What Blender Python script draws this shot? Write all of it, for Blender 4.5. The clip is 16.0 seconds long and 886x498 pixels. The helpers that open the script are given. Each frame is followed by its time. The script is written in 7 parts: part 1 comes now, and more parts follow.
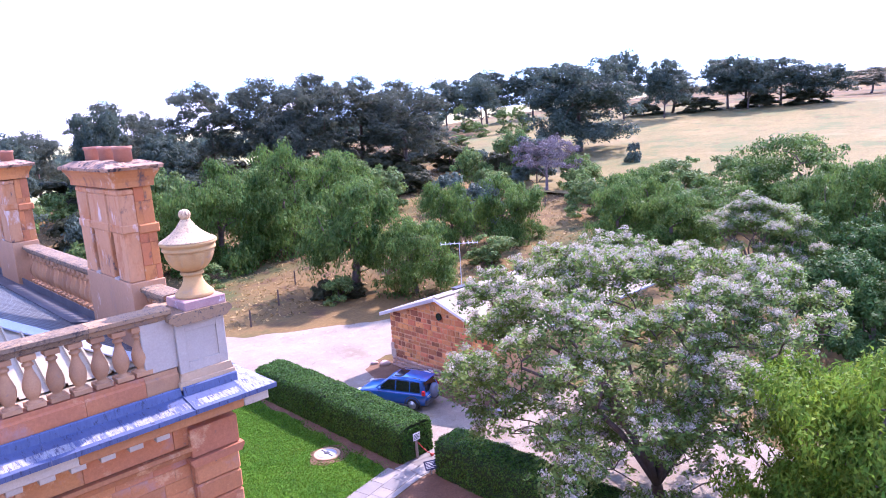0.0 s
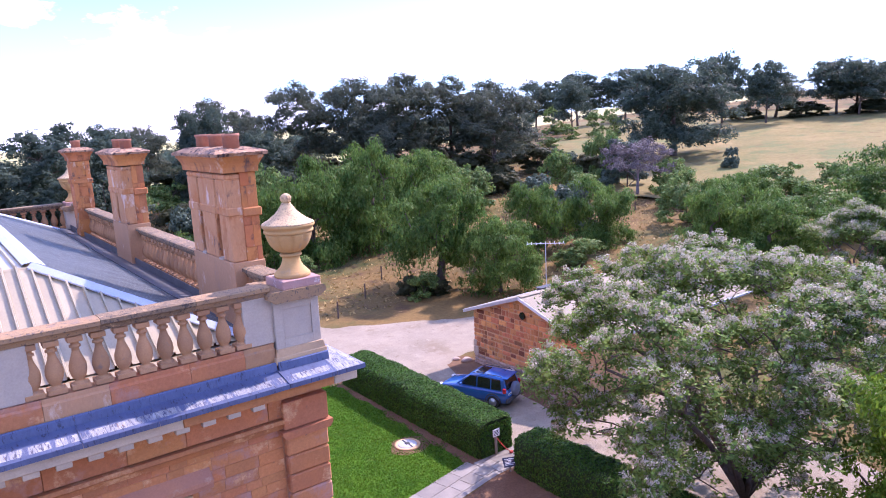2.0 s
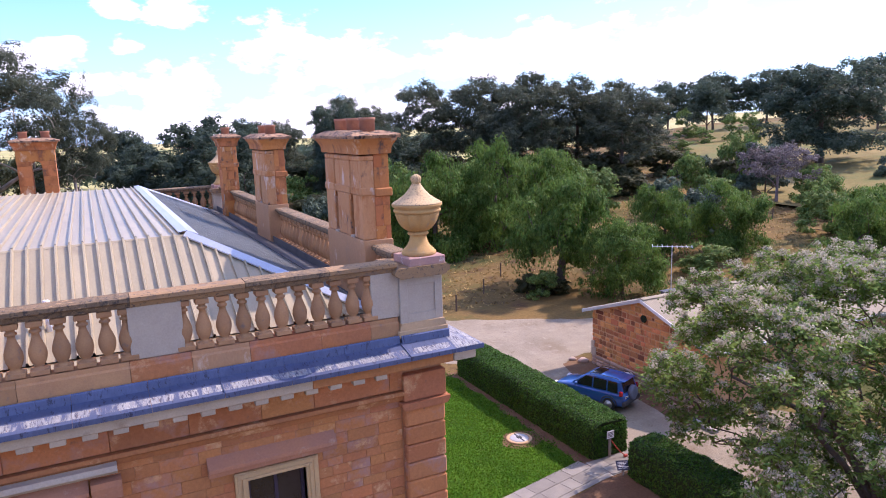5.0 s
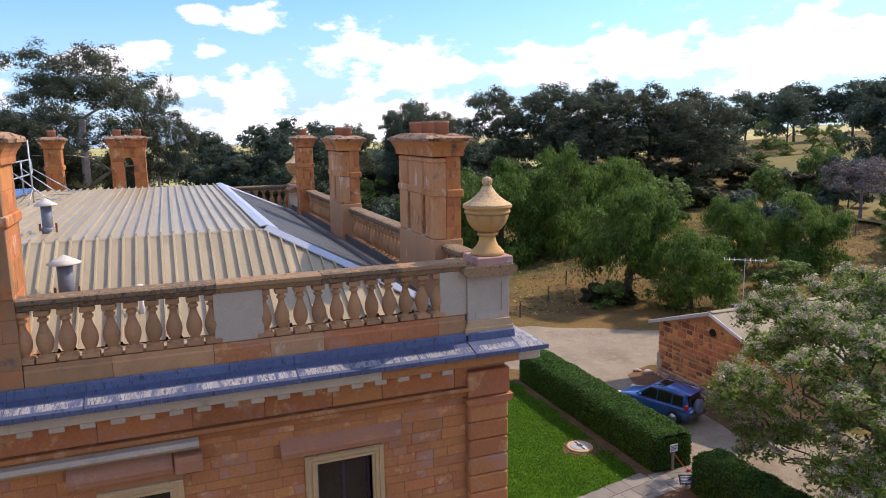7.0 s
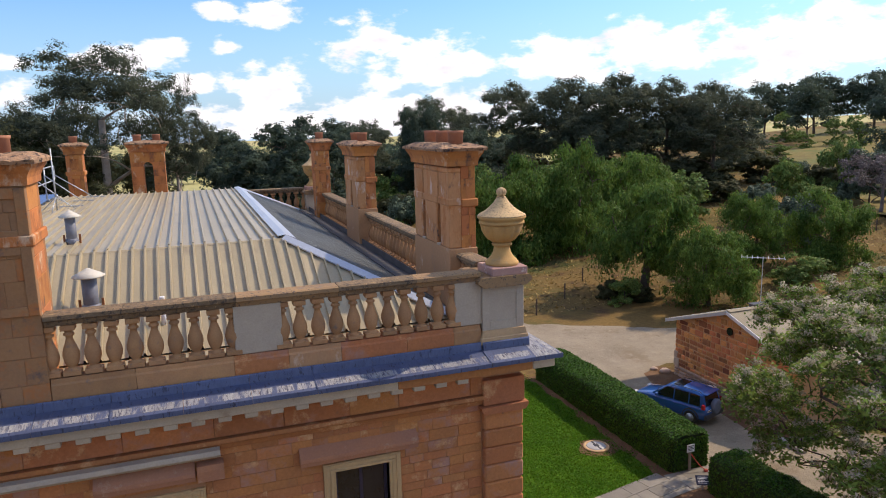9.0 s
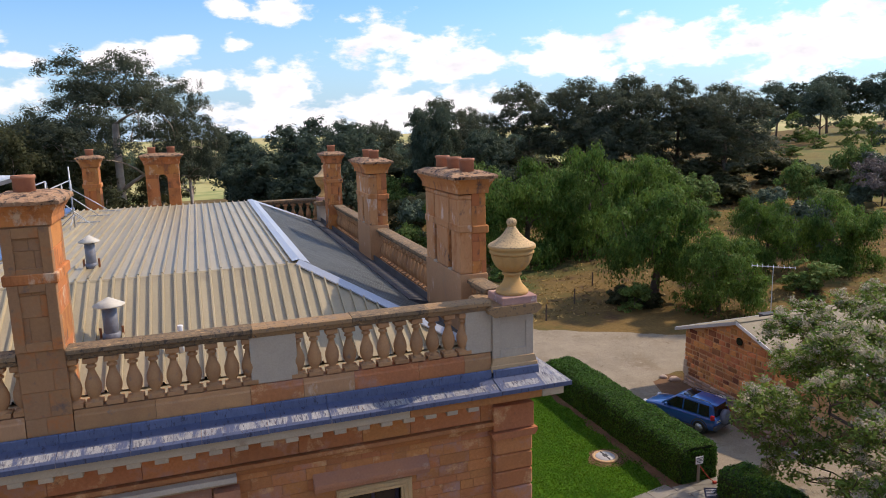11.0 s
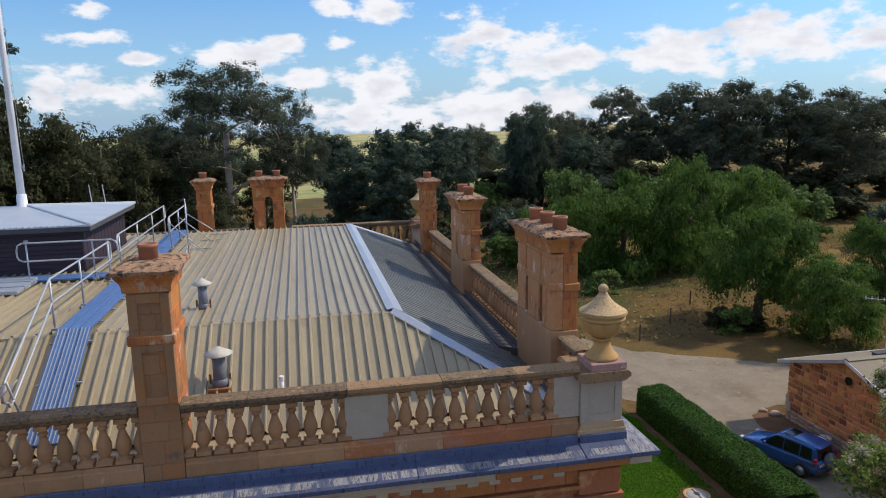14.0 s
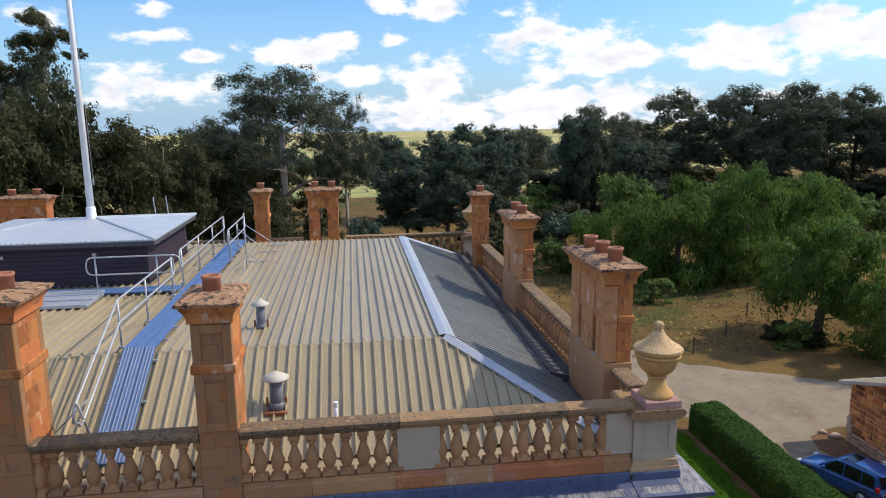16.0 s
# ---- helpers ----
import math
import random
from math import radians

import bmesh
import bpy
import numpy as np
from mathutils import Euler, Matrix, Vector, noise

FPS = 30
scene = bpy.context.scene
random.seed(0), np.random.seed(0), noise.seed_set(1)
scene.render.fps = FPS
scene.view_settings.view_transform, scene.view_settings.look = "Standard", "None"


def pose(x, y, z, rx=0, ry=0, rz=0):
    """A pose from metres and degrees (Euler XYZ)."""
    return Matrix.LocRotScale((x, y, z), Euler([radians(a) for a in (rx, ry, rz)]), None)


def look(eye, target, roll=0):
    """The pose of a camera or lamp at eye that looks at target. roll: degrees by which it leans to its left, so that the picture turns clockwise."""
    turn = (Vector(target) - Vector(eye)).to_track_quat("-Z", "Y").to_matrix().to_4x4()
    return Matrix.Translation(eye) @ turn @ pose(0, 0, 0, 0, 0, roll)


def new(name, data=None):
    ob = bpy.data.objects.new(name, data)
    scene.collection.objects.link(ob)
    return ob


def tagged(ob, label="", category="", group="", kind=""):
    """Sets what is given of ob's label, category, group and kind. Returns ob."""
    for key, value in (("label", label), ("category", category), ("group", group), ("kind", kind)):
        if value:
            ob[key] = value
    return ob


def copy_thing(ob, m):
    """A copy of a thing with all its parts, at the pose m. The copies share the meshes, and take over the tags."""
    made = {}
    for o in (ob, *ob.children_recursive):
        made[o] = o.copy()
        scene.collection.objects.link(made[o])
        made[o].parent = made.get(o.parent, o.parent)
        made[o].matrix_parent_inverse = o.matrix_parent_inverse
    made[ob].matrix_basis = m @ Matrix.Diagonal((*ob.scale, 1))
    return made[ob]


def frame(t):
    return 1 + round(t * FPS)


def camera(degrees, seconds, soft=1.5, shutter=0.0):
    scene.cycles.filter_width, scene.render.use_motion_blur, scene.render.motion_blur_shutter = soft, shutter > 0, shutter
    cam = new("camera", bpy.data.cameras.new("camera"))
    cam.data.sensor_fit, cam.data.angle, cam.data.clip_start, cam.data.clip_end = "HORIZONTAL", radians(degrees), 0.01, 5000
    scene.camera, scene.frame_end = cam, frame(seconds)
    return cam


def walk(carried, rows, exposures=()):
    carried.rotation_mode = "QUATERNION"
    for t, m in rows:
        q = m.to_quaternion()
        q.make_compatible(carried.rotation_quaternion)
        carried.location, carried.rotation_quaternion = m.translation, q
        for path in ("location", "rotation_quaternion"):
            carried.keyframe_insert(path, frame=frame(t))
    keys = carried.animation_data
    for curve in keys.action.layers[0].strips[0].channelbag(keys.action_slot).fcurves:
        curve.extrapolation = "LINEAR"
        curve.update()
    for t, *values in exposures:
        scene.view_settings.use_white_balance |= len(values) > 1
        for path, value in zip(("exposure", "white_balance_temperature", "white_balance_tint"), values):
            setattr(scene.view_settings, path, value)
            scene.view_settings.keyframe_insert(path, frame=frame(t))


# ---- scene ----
cam = camera(64.4, 16.0, 1.0)
PATH = [
    (0, (-5.164, -10.97, 14.252), (-3.816, -9.546, 13.861), -3.6),
    (0.5, (-5.198, -10.955, 14.188), (-3.898, -9.485, 13.803), -3.4),
    (1, (-5.25, -10.941, 14.125), (-3.999, -9.428, 13.745), -3.3),
    (1.5, (-5.295, -10.99, 14.115), (-4.087, -9.442, 13.738), -3.0),
    (2, (-5.375, -11.084, 14.084), (-4.208, -9.504, 13.711), -2.9),
    (2.5, (-5.407, -11.168, 14.097), (-4.295, -9.548, 13.727), -2.6),
    (3, (-5.414, -11.2, 14.035), (-4.354, -9.543, 13.669), -2.5),
    (3.5, (-5.423, -11.235, 13.978), (-4.394, -9.559, 13.614), -2.4),
    (4, (-5.438, -11.286, 13.934), (-4.438, -9.592, 13.571), -2.1),
    (4.5, (-5.518, -11.334, 13.878), (-4.565, -9.612, 13.521), -2.1),
    (5, (-5.591, -11.267, 13.82), (-4.71, -9.507, 13.462), -1.9),
    (5.2, (-5.637, -11.224, 13.787), (-4.787, -9.449, 13.431), -1.9),
    (7.3, (-5.818, -11.66, 13.774), (-5.118, -9.818, 13.433), -1.1),
    (7.5, (-5.821, -11.702, 13.793), (-5.129, -9.858, 13.445), -1.4),
    (8, (-5.817, -11.713, 13.812), (-5.137, -9.865, 13.463), -1.4),
    (8.5, (-5.805, -11.71, 13.911), (-5.131, -9.86, 13.56), -1.4),
    (9, (-5.818, -11.68, 14.101), (-5.149, -9.829, 13.749), -1.4),
    (9.5, (-5.844, -11.704, 14.289), (-5.186, -9.849, 13.935), -1.4),
    (12, (-5.876, -11.829, 15.065), (-5.235, -9.97, 14.704), -1.4),
    (12.5, (-5.866, -11.815, 15.271), (-5.228, -9.955, 14.908), -1.5),
    (13, (-5.855, -11.843, 15.516), (-5.275, -9.964, 15.152), -1.4),
    (13.5, (-5.843, -11.851, 15.761), (-5.379, -9.939, 15.4), -1.2),
    (14, (-5.837, -11.848, 16.018), (-5.449, -9.92, 15.656), -1.1),
    (14.5, (-5.846, -11.817, 16.194), (-5.516, -9.878, 15.831), -1.0),
    (15, (-5.899, -11.771, 16.335), (-5.604, -9.826, 15.972), -0.9),
    (15.5, (-5.913, -11.755, 16.476), (-5.646, -9.807, 16.111), -0.9),
    (16, (-5.911, -11.789, 16.688), (-5.662, -9.839, 16.321), -0.8),
]
EXPOSURES = [(0, 1.56, 5270, 47), (1.5, 1.22, 5480, 43), (3.5, 0.92, 5750, 38), (5, 0.64, 6000, 32), (7.5, 0.06, 6700, 17), (9, -0.05, 6840, 15), (12.5, -0.22, 6720, 13), (14.2, -0.43, 6400, 10), (15.0, -0.40, 6420, 10), (16, -0.20, 6500, 10)]
walk(cam, [(t, look(eye, target, roll)) for t, eye, target, roll in PATH], EXPOSURES)

# ---- world, sun ----
SUN_DIR = Vector((2.07, 0.28, 2.0)).normalized()
world = bpy.data.worlds.new("sky")
scene.world = world
world.use_nodes = True
wn, wl = world.node_tree.nodes, world.node_tree.links
wn.clear()
w_out, w_bg = wn.new("ShaderNodeOutputWorld"), wn.new("ShaderNodeBackground")
w_sky = wn.new("ShaderNodeTexSky")
w_sky.sky_type, w_sky.sun_disc = "NISHITA", False
w_sky.sun_elevation = math.asin(SUN_DIR.z)
w_sky.sun_rotation = math.atan2(SUN_DIR.x, SUN_DIR.y)
w_sky.air_density, w_sky.dust_density, w_sky.ozone_density = 1.0, 1.0, 1.5
w_co, w_sep = wn.new("ShaderNodeTexCoord"), wn.new("ShaderNodeSeparateXYZ")
wl.new(w_co.outputs["Generated"], w_sep.inputs[0])


def wmath(op, a, b=None, clamp=False):
    n = wn.new("ShaderNodeMath")
    n.operation, n.use_clamp = op, clamp
    for i, v in enumerate((a, b)):
        if v is None:
            continue
        if isinstance(v, (int, float)):
            n.inputs[i].default_value = v
        else:
            wl.new(v, n.inputs[i])
    return n.outputs[0]


# heaped fair-weather clouds: compass bearing and height over the horizon, in degrees
RAD = 57.29578
w_az = wmath("MULTIPLY", wmath("ARCTAN2", w_sep.outputs[0], w_sep.outputs[1]), RAD)
w_el = wmath("MULTIPLY", wmath("ARCSINE", w_sep.outputs[2]), RAD)
w_up = wmath("MAXIMUM", wmath("ADD", w_sep.outputs[2], 0.06), 0.0)


def wvec(x, y, z=0.0):
    n = wn.new("ShaderNodeCombineXYZ")
    for i, v in enumerate((x, y, z)):
        if isinstance(v, (int, float)):
            n.inputs[i].default_value = v
        else:
            wl.new(v, n.inputs[i])
    return n.outputs[0]


def wnoise(vec, scale, detail, rough, seed):
    t = wn.new("ShaderNodeTexNoise")
    t.noise_dimensions = "4D"
    t.inputs["W"].default_value = seed
    t.inputs["Scale"].default_value, t.inputs["Detail"].default_value, t.inputs["Roughness"].default_value = scale, detail, rough
    wl.new(vec, t.inputs["Vector"])
    return t.outputs["Fac"]


# each heap: bearing, height, half width, half height
CLOUDS = [(-21.1, 7.2, 2.3, 0.8), (-14.7, 6.2, 3.1, 0.75), (-14.1, 7.8, 1.4, 0.7), (-10.8, 4.7, 1.9, 0.6), (-4.1, 5.2, 4.0, 1.4), (-0.6, 6.0, 2.3, 0.85), (3.4, 8.6, 1.6, 0.7), (7.6, 8.5, 2.9, 1.1),
          (3.3, 6.1, 1.4, 0.7), (-14.6, 2.4, 5.0, 1.9), (0.4, 3.2, 3.0, 0.9), (7.0, 3.0, 4.6, 2.1), (14.6, 6.6, 4.2, 1.9), (19.0, 4.4, 7.6, 2.3), (29.3, 4.6, 6.6, 2.0), (36.5, 5.0, 5.2, 2.6), (16.0, 0.7, 20.0, 2.0), (47.0, 5.0, 9.0, 3.4)]
w_at = wvec(w_az, w_el)
w_far = 9.0
for c_az, c_el, c_w, c_h in CLOUDS:
    w_s = wn.new("ShaderNodeVectorMath")
    w_s.operation = "MULTIPLY_ADD"
    w_s.inputs[1].default_value, w_s.inputs[2].default_value = (1 / c_w, 1 / c_h, 0), (-c_az / c_w, -c_el / c_h, 0)
    wl.new(w_at, w_s.inputs[0])
    w_l = wn.new("ShaderNodeVectorMath")
    w_l.operation = "LENGTH"
    wl.new(w_s.outputs[0], w_l.inputs[0])
    w_far = wmath("MINIMUM", w_far, w_l.outputs["Value"])
w_flat = wvec(wmath("MULTIPLY", w_az, 0.30), wmath("MULTIPLY", w_el, 0.62))
w_n1, w_n2 = wnoise(w_flat, 1.1, 10, 0.58, 1.5), wnoise(w_flat, 0.9, 6, 0.55, 7.0)
# the rest of the sky, unseen behind and beside: the same kind of cloud, added to whiten the light on shaded faces
w_rest = wnoise(wvec(w_sep.outputs[0], w_sep.outputs[1], wmath("MULTIPLY", w_sep.outputs[2], 2.2)), 3.4, 7, 0.5, 4.0)
w_side = wmath("MULTIPLY", wmath("SUBTRACT", wmath("ABSOLUTE", wmath("SUBTRACT", w_az, 15.0)), 46.0), 0.08, True)
w_high = wmath("MULTIPLY", wmath("SUBTRACT", w_el, 10.5), 0.25, True)
w_near = wmath("SUBTRACT", 1.0, w_far)
w_more = wmath("MULTIPLY", wmath("SUBTRACT", w_rest, 0.49), 5.0)
w_out_mask = wmath("MAXIMUM", w_side, w_high)
w_heap = wmath("MAXIMUM", wmath("MAXIMUM", w_near, -1.2), wmath("SUBTRACT", w_more, wmath("MULTIPLY", wmath("SUBTRACT", 1.0, w_out_mask), 6.0)))
w_fac = wmath("ADD", wmath("SUBTRACT", w_heap, 0.10), wmath("MULTIPLY", wmath("SUBTRACT", w_n1, 0.5), 3.6))
w_ramp = wn.new("ShaderNodeMapRange")
w_ramp.interpolation_type = "SMOOTHSTEP"
w_ramp.inputs[1].default_value, w_ramp.inputs[2].default_value = -0.10, 0.50
wl.new(w_fac, w_ramp.inputs[0])
w_grey = wn.new("ShaderNodeMix")
w_grey.data_type = "RGBA"
w_grey.inputs["A"].default_value, w_grey.inputs["B"].default_value = (7.8, 7.9, 9.0, 1), (12.1, 12.1, 12.5, 1)
wl.new(wmath("ADD", wmath("MULTIPLY", wmath("SUBTRACT", w_n2, 0.34), 3.0), wmath("SUBTRACT", 0.75, wmath("MULTIPLY", w_fac, 0.55)), True), w_grey.inputs["Factor"])
w_tint = wn.new("ShaderNodeMix")
w_tint.data_type, w_tint.blend_type = "RGBA", "MULTIPLY"
w_tint.inputs["Factor"].default_value = 1.0
w_tint.inputs["B"].default_value = (0.96, 1.52, 2.1, 1)
wl.new(w_sky.outputs[0], w_tint.inputs["A"])
# pale air low down
w_air = wn.new("ShaderNodeMix")
w_air.data_type = "RGBA"
w_air.inputs["B"].default_value = (5.9, 8.2, 11.0, 1)
wl.new(wmath("MULTIPLY", wmath("SUBTRACT", 0.24, w_up), 3.6, True), w_air.inputs["Factor"])
wl.new(w_tint.outputs["Result"], w_air.inputs["A"])
w_mix = wn.new("ShaderNodeMix")
w_mix.data_type = "RGBA"
wl.new(w_ramp.outputs[0], w_mix.inputs["Factor"])
wl.new(w_air.outputs["Result"], w_mix.inputs["A"])
wl.new(w_grey.outputs["Result"], w_mix.inputs["B"])
wl.new(w_mix.outputs["Result"], w_bg.inputs[0])
w_bg.inputs[1].default_value = 0.102
wl.new(w_bg.outputs[0], w_out.inputs[0])

sun = new("sun", bpy.data.lights.new("sun", "SUN"))
sun.data.energy, sun.data.angle, sun.data.color = 4.5, radians(0.55), (1.0, 0.85, 0.64)
sun.matrix_world = look(SUN_DIR * 300, (0, 0, 0))

# ---- materials ----
MATS = {}


def mat(name, c1, c2, scale=2.0, rough=0.85, bump=0.25, fine=25.0, rnd=0.0, hue=0.0, spots=None, metal=0.0, spec=0.4, dist=0.01, leaf=0.0, island=False, stretch=(1, 1, 1), coat=0.0, grain=0.10):
    """A noise-mottled surface: c1 and c2 mixed at a large scale, grain at a fine one, a shift from piece to piece, spots of stain or lichen."""
    m = bpy.data.materials.new(name)
    m.use_nodes = True
    n, l = m.node_tree.nodes, m.node_tree.links
    b = n["Principled BSDF"]
    co = n.new("ShaderNodeTexCoord")
    info = n.new("ShaderNodeObjectInfo")
    off = n.new("ShaderNodeVectorMath")
    off.operation = "MULTIPLY_ADD"
    off.inputs[1].default_value = stretch
    shift = n.new("ShaderNodeMath")
    shift.operation = "MULTIPLY"
    shift.inputs[1].default_value = 71.0
    l.new(info.outputs["Random"], shift.inputs[0])
    l.new(co.outputs["Object"], off.inputs[0])
    l.new(shift.outputs[0], off.inputs[2])
    vec = off.outputs[0]

    def noisy(sc, det=4.0, ro=0.6):
        t = n.new("ShaderNodeTexNoise")
        t.inputs["Scale"].default_value, t.inputs["Detail"].default_value, t.inputs["Roughness"].default_value = sc, det, ro
        l.new(vec, t.inputs["Vector"])
        return t.outputs["Fac"]

    def remap(src, a, z, lo=0.0, hi=1.0):
        r = n.new("ShaderNodeMapRange")
        r.inputs[1].default_value, r.inputs[2].default_value, r.inputs[3].default_value, r.inputs[4].default_value = a, z, lo, hi
        l.new(src, r.inputs[0])
        return r.outputs[0]

    def mixed(fac, a, z, kind="MIX"):
        x = n.new("ShaderNodeMix")
        x.data_type, x.blend_type = "RGBA", kind
        for v, s in ((fac, "Factor"), (a, "A"), (z, "B")):
            if isinstance(v, (int, float)):
                x.inputs[s].default_value = v
            elif isinstance(v, tuple):
                x.inputs[s].default_value = (*v, 1)
            else:
                l.new(v, x.inputs[s])
        return x.outputs["Result"]

    big, small = noisy(scale), noisy(fine, 5.0, 0.65)
    col = mixed(remap(big, 0.34, 0.66), c1, c2)
    tone = n.new("ShaderNodeHueSaturation")
    l.new(col, tone.inputs["Color"])
    val = remap(small, 0.25, 0.75, 1 - grain, 1 + grain)
    if rnd or hue or island:
        src = info.outputs["Random"]
        if island:
            src = n.new("ShaderNodeNewGeometry").outputs["Random Per Island"]
        mul = n.new("ShaderNodeMath")
        mul.operation = "MULTIPLY"
        l.new(val, mul.inputs[0])
        l.new(remap(src, 0, 1, 1 - rnd, 1 + rnd), mul.inputs[1])
        val = mul.outputs[0]
        if hue:
            frac = n.new("ShaderNodeMath")
            frac.operation = "MULTIPLY"
            frac.inputs[1].default_value = 7.31
            l.new(src, frac.inputs[0])
            fr = n.new("ShaderNodeMath")
            fr.operation = "FRACT"
            l.new(frac.outputs[0], fr.inputs[0])
            l.new(remap(fr.outputs[0], 0, 1, 0.5 - hue, 0.5 + hue), tone.inputs["Hue"])
    l.new(val, tone.inputs["Value"])
    col = tone.outputs["Color"]
    for colour, sc, lo, hi in spots or ():
        col = mixed(remap(noisy(sc, 6.0, 0.7), lo, hi), col, colour)
    l.new(col, b.inputs["Base Color"])
    b.inputs["Roughness"].default_value, b.inputs["Metallic"].default_value = rough, metal
    b.inputs["Specular IOR Level"].default_value = spec
    b.inputs["Coat Weight"].default_value = coat
    if bump:
        bp = n.new("ShaderNodeBump")
        bp.inputs["Strength"].default_value, bp.inputs["Distance"].default_value = bump, dist
        l.new(small, bp.inputs["Height"])
        l.new(bp.outputs[0], b.inputs["Normal"])
    if leaf:
        tr, mx = n.new("ShaderNodeBsdfTranslucent"), n.new("ShaderNodeMixShader")
        l.new(col, tr.inputs[0])
        mx.inputs[0].default_value = leaf
        l.new(b.outputs[0], mx.inputs[1])
        l.new(tr.outputs[0], mx.inputs[2])
        l.new(mx.outputs[0], n["Material Output"].inputs[0])
    MATS[name] = m
    return m


mat("ashlar", (0.45, 0.172, 0.058), (0.37, 0.145, 0.058), 0.9, 0.9, 0.6, 20, rnd=0.12, hue=0.006, grain=0.16, spots=[((0.37, 0.20, 0.155), 0.8, 0.54, 0.66), ((0.58, 0.33, 0.16), 1.7, 0.57, 0.68), ((0.22, 0.11, 0.065), 5.0, 0.62, 0.72)])
mat("chimney_stone", (0.49, 0.18, 0.05), (0.42, 0.16, 0.06), 1.1, 0.9, 0.5, 22, rnd=0.12, hue=0.008, stretch=(1, 1, 0.55), spots=[((0.30, 0.105, 0.035), 1.8, 0.50, 0.62), ((0.56, 0.38, 0.25), 2.3, 0.57, 0.66), ((0.11, 0.075, 0.06), 3.6, 0.58, 0.70)])
mat("pilaster_stone", (0.50, 0.255, 0.12), (0.44, 0.20, 0.08), 1.3, 0.9, 0.5, 22, rnd=0.12, stretch=(1, 1, 0.45), spots=[((0.40, 0.155, 0.05), 1.8, 0.51, 0.62), ((0.58, 0.43, 0.34), 2.6, 0.56, 0.65), ((0.12, 0.075, 0.06), 4.0, 0.60, 0.70)])
mat("foot_stone", (0.46, 0.25, 0.125), (0.40, 0.215, 0.11), 1.0, 0.9, 0.3, 26, spots=[((0.36, 0.22, 0.145), 2.0, 0.56, 0.70), ((0.55, 0.40, 0.29), 3.0, 0.60, 0.70)], stretch=(1, 1, 0.5))
# straw and green fields far off, with distance haze painted in as extra paleness
mat("far_field_hazed", (0.46, 0.39, 0.19), (0.34, 0.34, 0.14), 0.004, 0.97, 0.3, 0.5, dist=0.1, spec=0.1, spots=[((0.22, 0.26, 0.10), 0.007, 0.54, 0.58), ((0.52, 0.44, 0.24), 0.010, 0.57, 0.60)])
# greyer, darker chimney stone for front and back faces: weathering plus painted shade
mat("chimney_grey_shade", (0.335, 0.175, 0.08), (0.275, 0.15, 0.078), 0.9, 0.9, 0.5, 22, rnd=0.07, spots=[((0.40, 0.15, 0.05), 1.4, 0.52, 0.65), ((0.14, 0.10, 0.085), 3.0, 0.58, 0.72)])
mat("baluster_stone", (0.41, 0.22, 0.10), (0.345, 0.18, 0.088), 3.0, 0.88, 0.35, 40, rnd=0.16, spots=[((0.20, 0.14, 0.11), 5.0, 0.60, 0.72)])
mat("rail_stone", (0.34, 0.21, 0.105), (0.275, 0.175, 0.095), 1.5, 0.92, 0.6, 30, rnd=0.12, spots=[((0.09, 0.07, 0.06), 18.0, 0.55, 0.63), ((0.20, 0.15, 0.12), 3.0, 0.55, 0.68)])
mat("rail_lichen", (0.25, 0.165, 0.092), (0.18, 0.128, 0.08), 2.5, 0.95, 1.0, 26, rnd=0.15, dist=0.02, spots=[((0.06, 0.05, 0.045), 18.0, 0.50, 0.60), ((0.42, 0.27, 0.14), 9.0, 0.58, 0.66)], grain=0.22)
mat("grey_stone", (0.45, 0.375, 0.29), (0.395, 0.325, 0.255), 1.5, 0.85, 0.15, 30, rnd=0.06, spots=[((0.36, 0.28, 0.21), 2.2, 0.58, 0.75), ((0.40, 0.33, 0.26), 7.0, 0.58, 0.70)])
mat("buff_stone", (0.54, 0.36, 0.20), (0.47, 0.31, 0.175), 1.5, 0.88, 0.3, 30, rnd=0.12, spots=[((0.38, 0.24, 0.15), 2.2, 0.60, 0.72)])
mat("corona_stone", (0.47, 0.37, 0.26), (0.40, 0.32, 0.235), 1.6, 0.9, 0.4, 30, rnd=0.08, spots=[((0.30, 0.21, 0.145), 2.4, 0.58, 0.72)])
mat("urn_stone", (0.52, 0.315, 0.115), (0.43, 0.255, 0.10), 2.5, 0.9, 0.35, 40, spots=[((0.34, 0.24, 0.14), 5.0, 0.58, 0.72)])
mat("urn_lid", (0.60, 0.42, 0.22), (0.50, 0.35, 0.20), 4.0, 0.95, 0.9, 30, spots=[((0.20, 0.14, 0.09), 26.0, 0.54, 0.64)], grain=0.22)
mat("plinth_purple", (0.42, 0.25, 0.20), (0.36, 0.21, 0.19), 2.0, 0.9, 0.4, 30, spots=[((0.58, 0.50, 0.44), 5.0, 0.58, 0.66)])
mat("lead", (0.10, 0.125, 0.225), (0.075, 0.095, 0.175), 1.5, 0.5, 0.4, 24, rnd=0.04, metal=0.3, stretch=(1.0, 0.35, 0.35), grain=0.16, spots=[((0.20, 0.21, 0.27), 9.0, 0.62, 0.70), ((0.045, 0.05, 0.085), 18.0, 0.56, 0.64)])
mat("lead_weathered", (0.37, 0.365, 0.365), (0.235, 0.24, 0.275), 4.0, 0.8, 1.0, 40, rnd=0.10, metal=0.05, dist=0.02, stretch=(2.2, 0.35, 1), grain=0.24, spots=[((0.085, 0.085, 0.13), 14.0, 0.51, 0.60), ((0.09, 0.11, 0.20), 2.6, 0.51, 0.60), ((0.20, 0.12, 0.09), 18.0, 0.60, 0.68)])
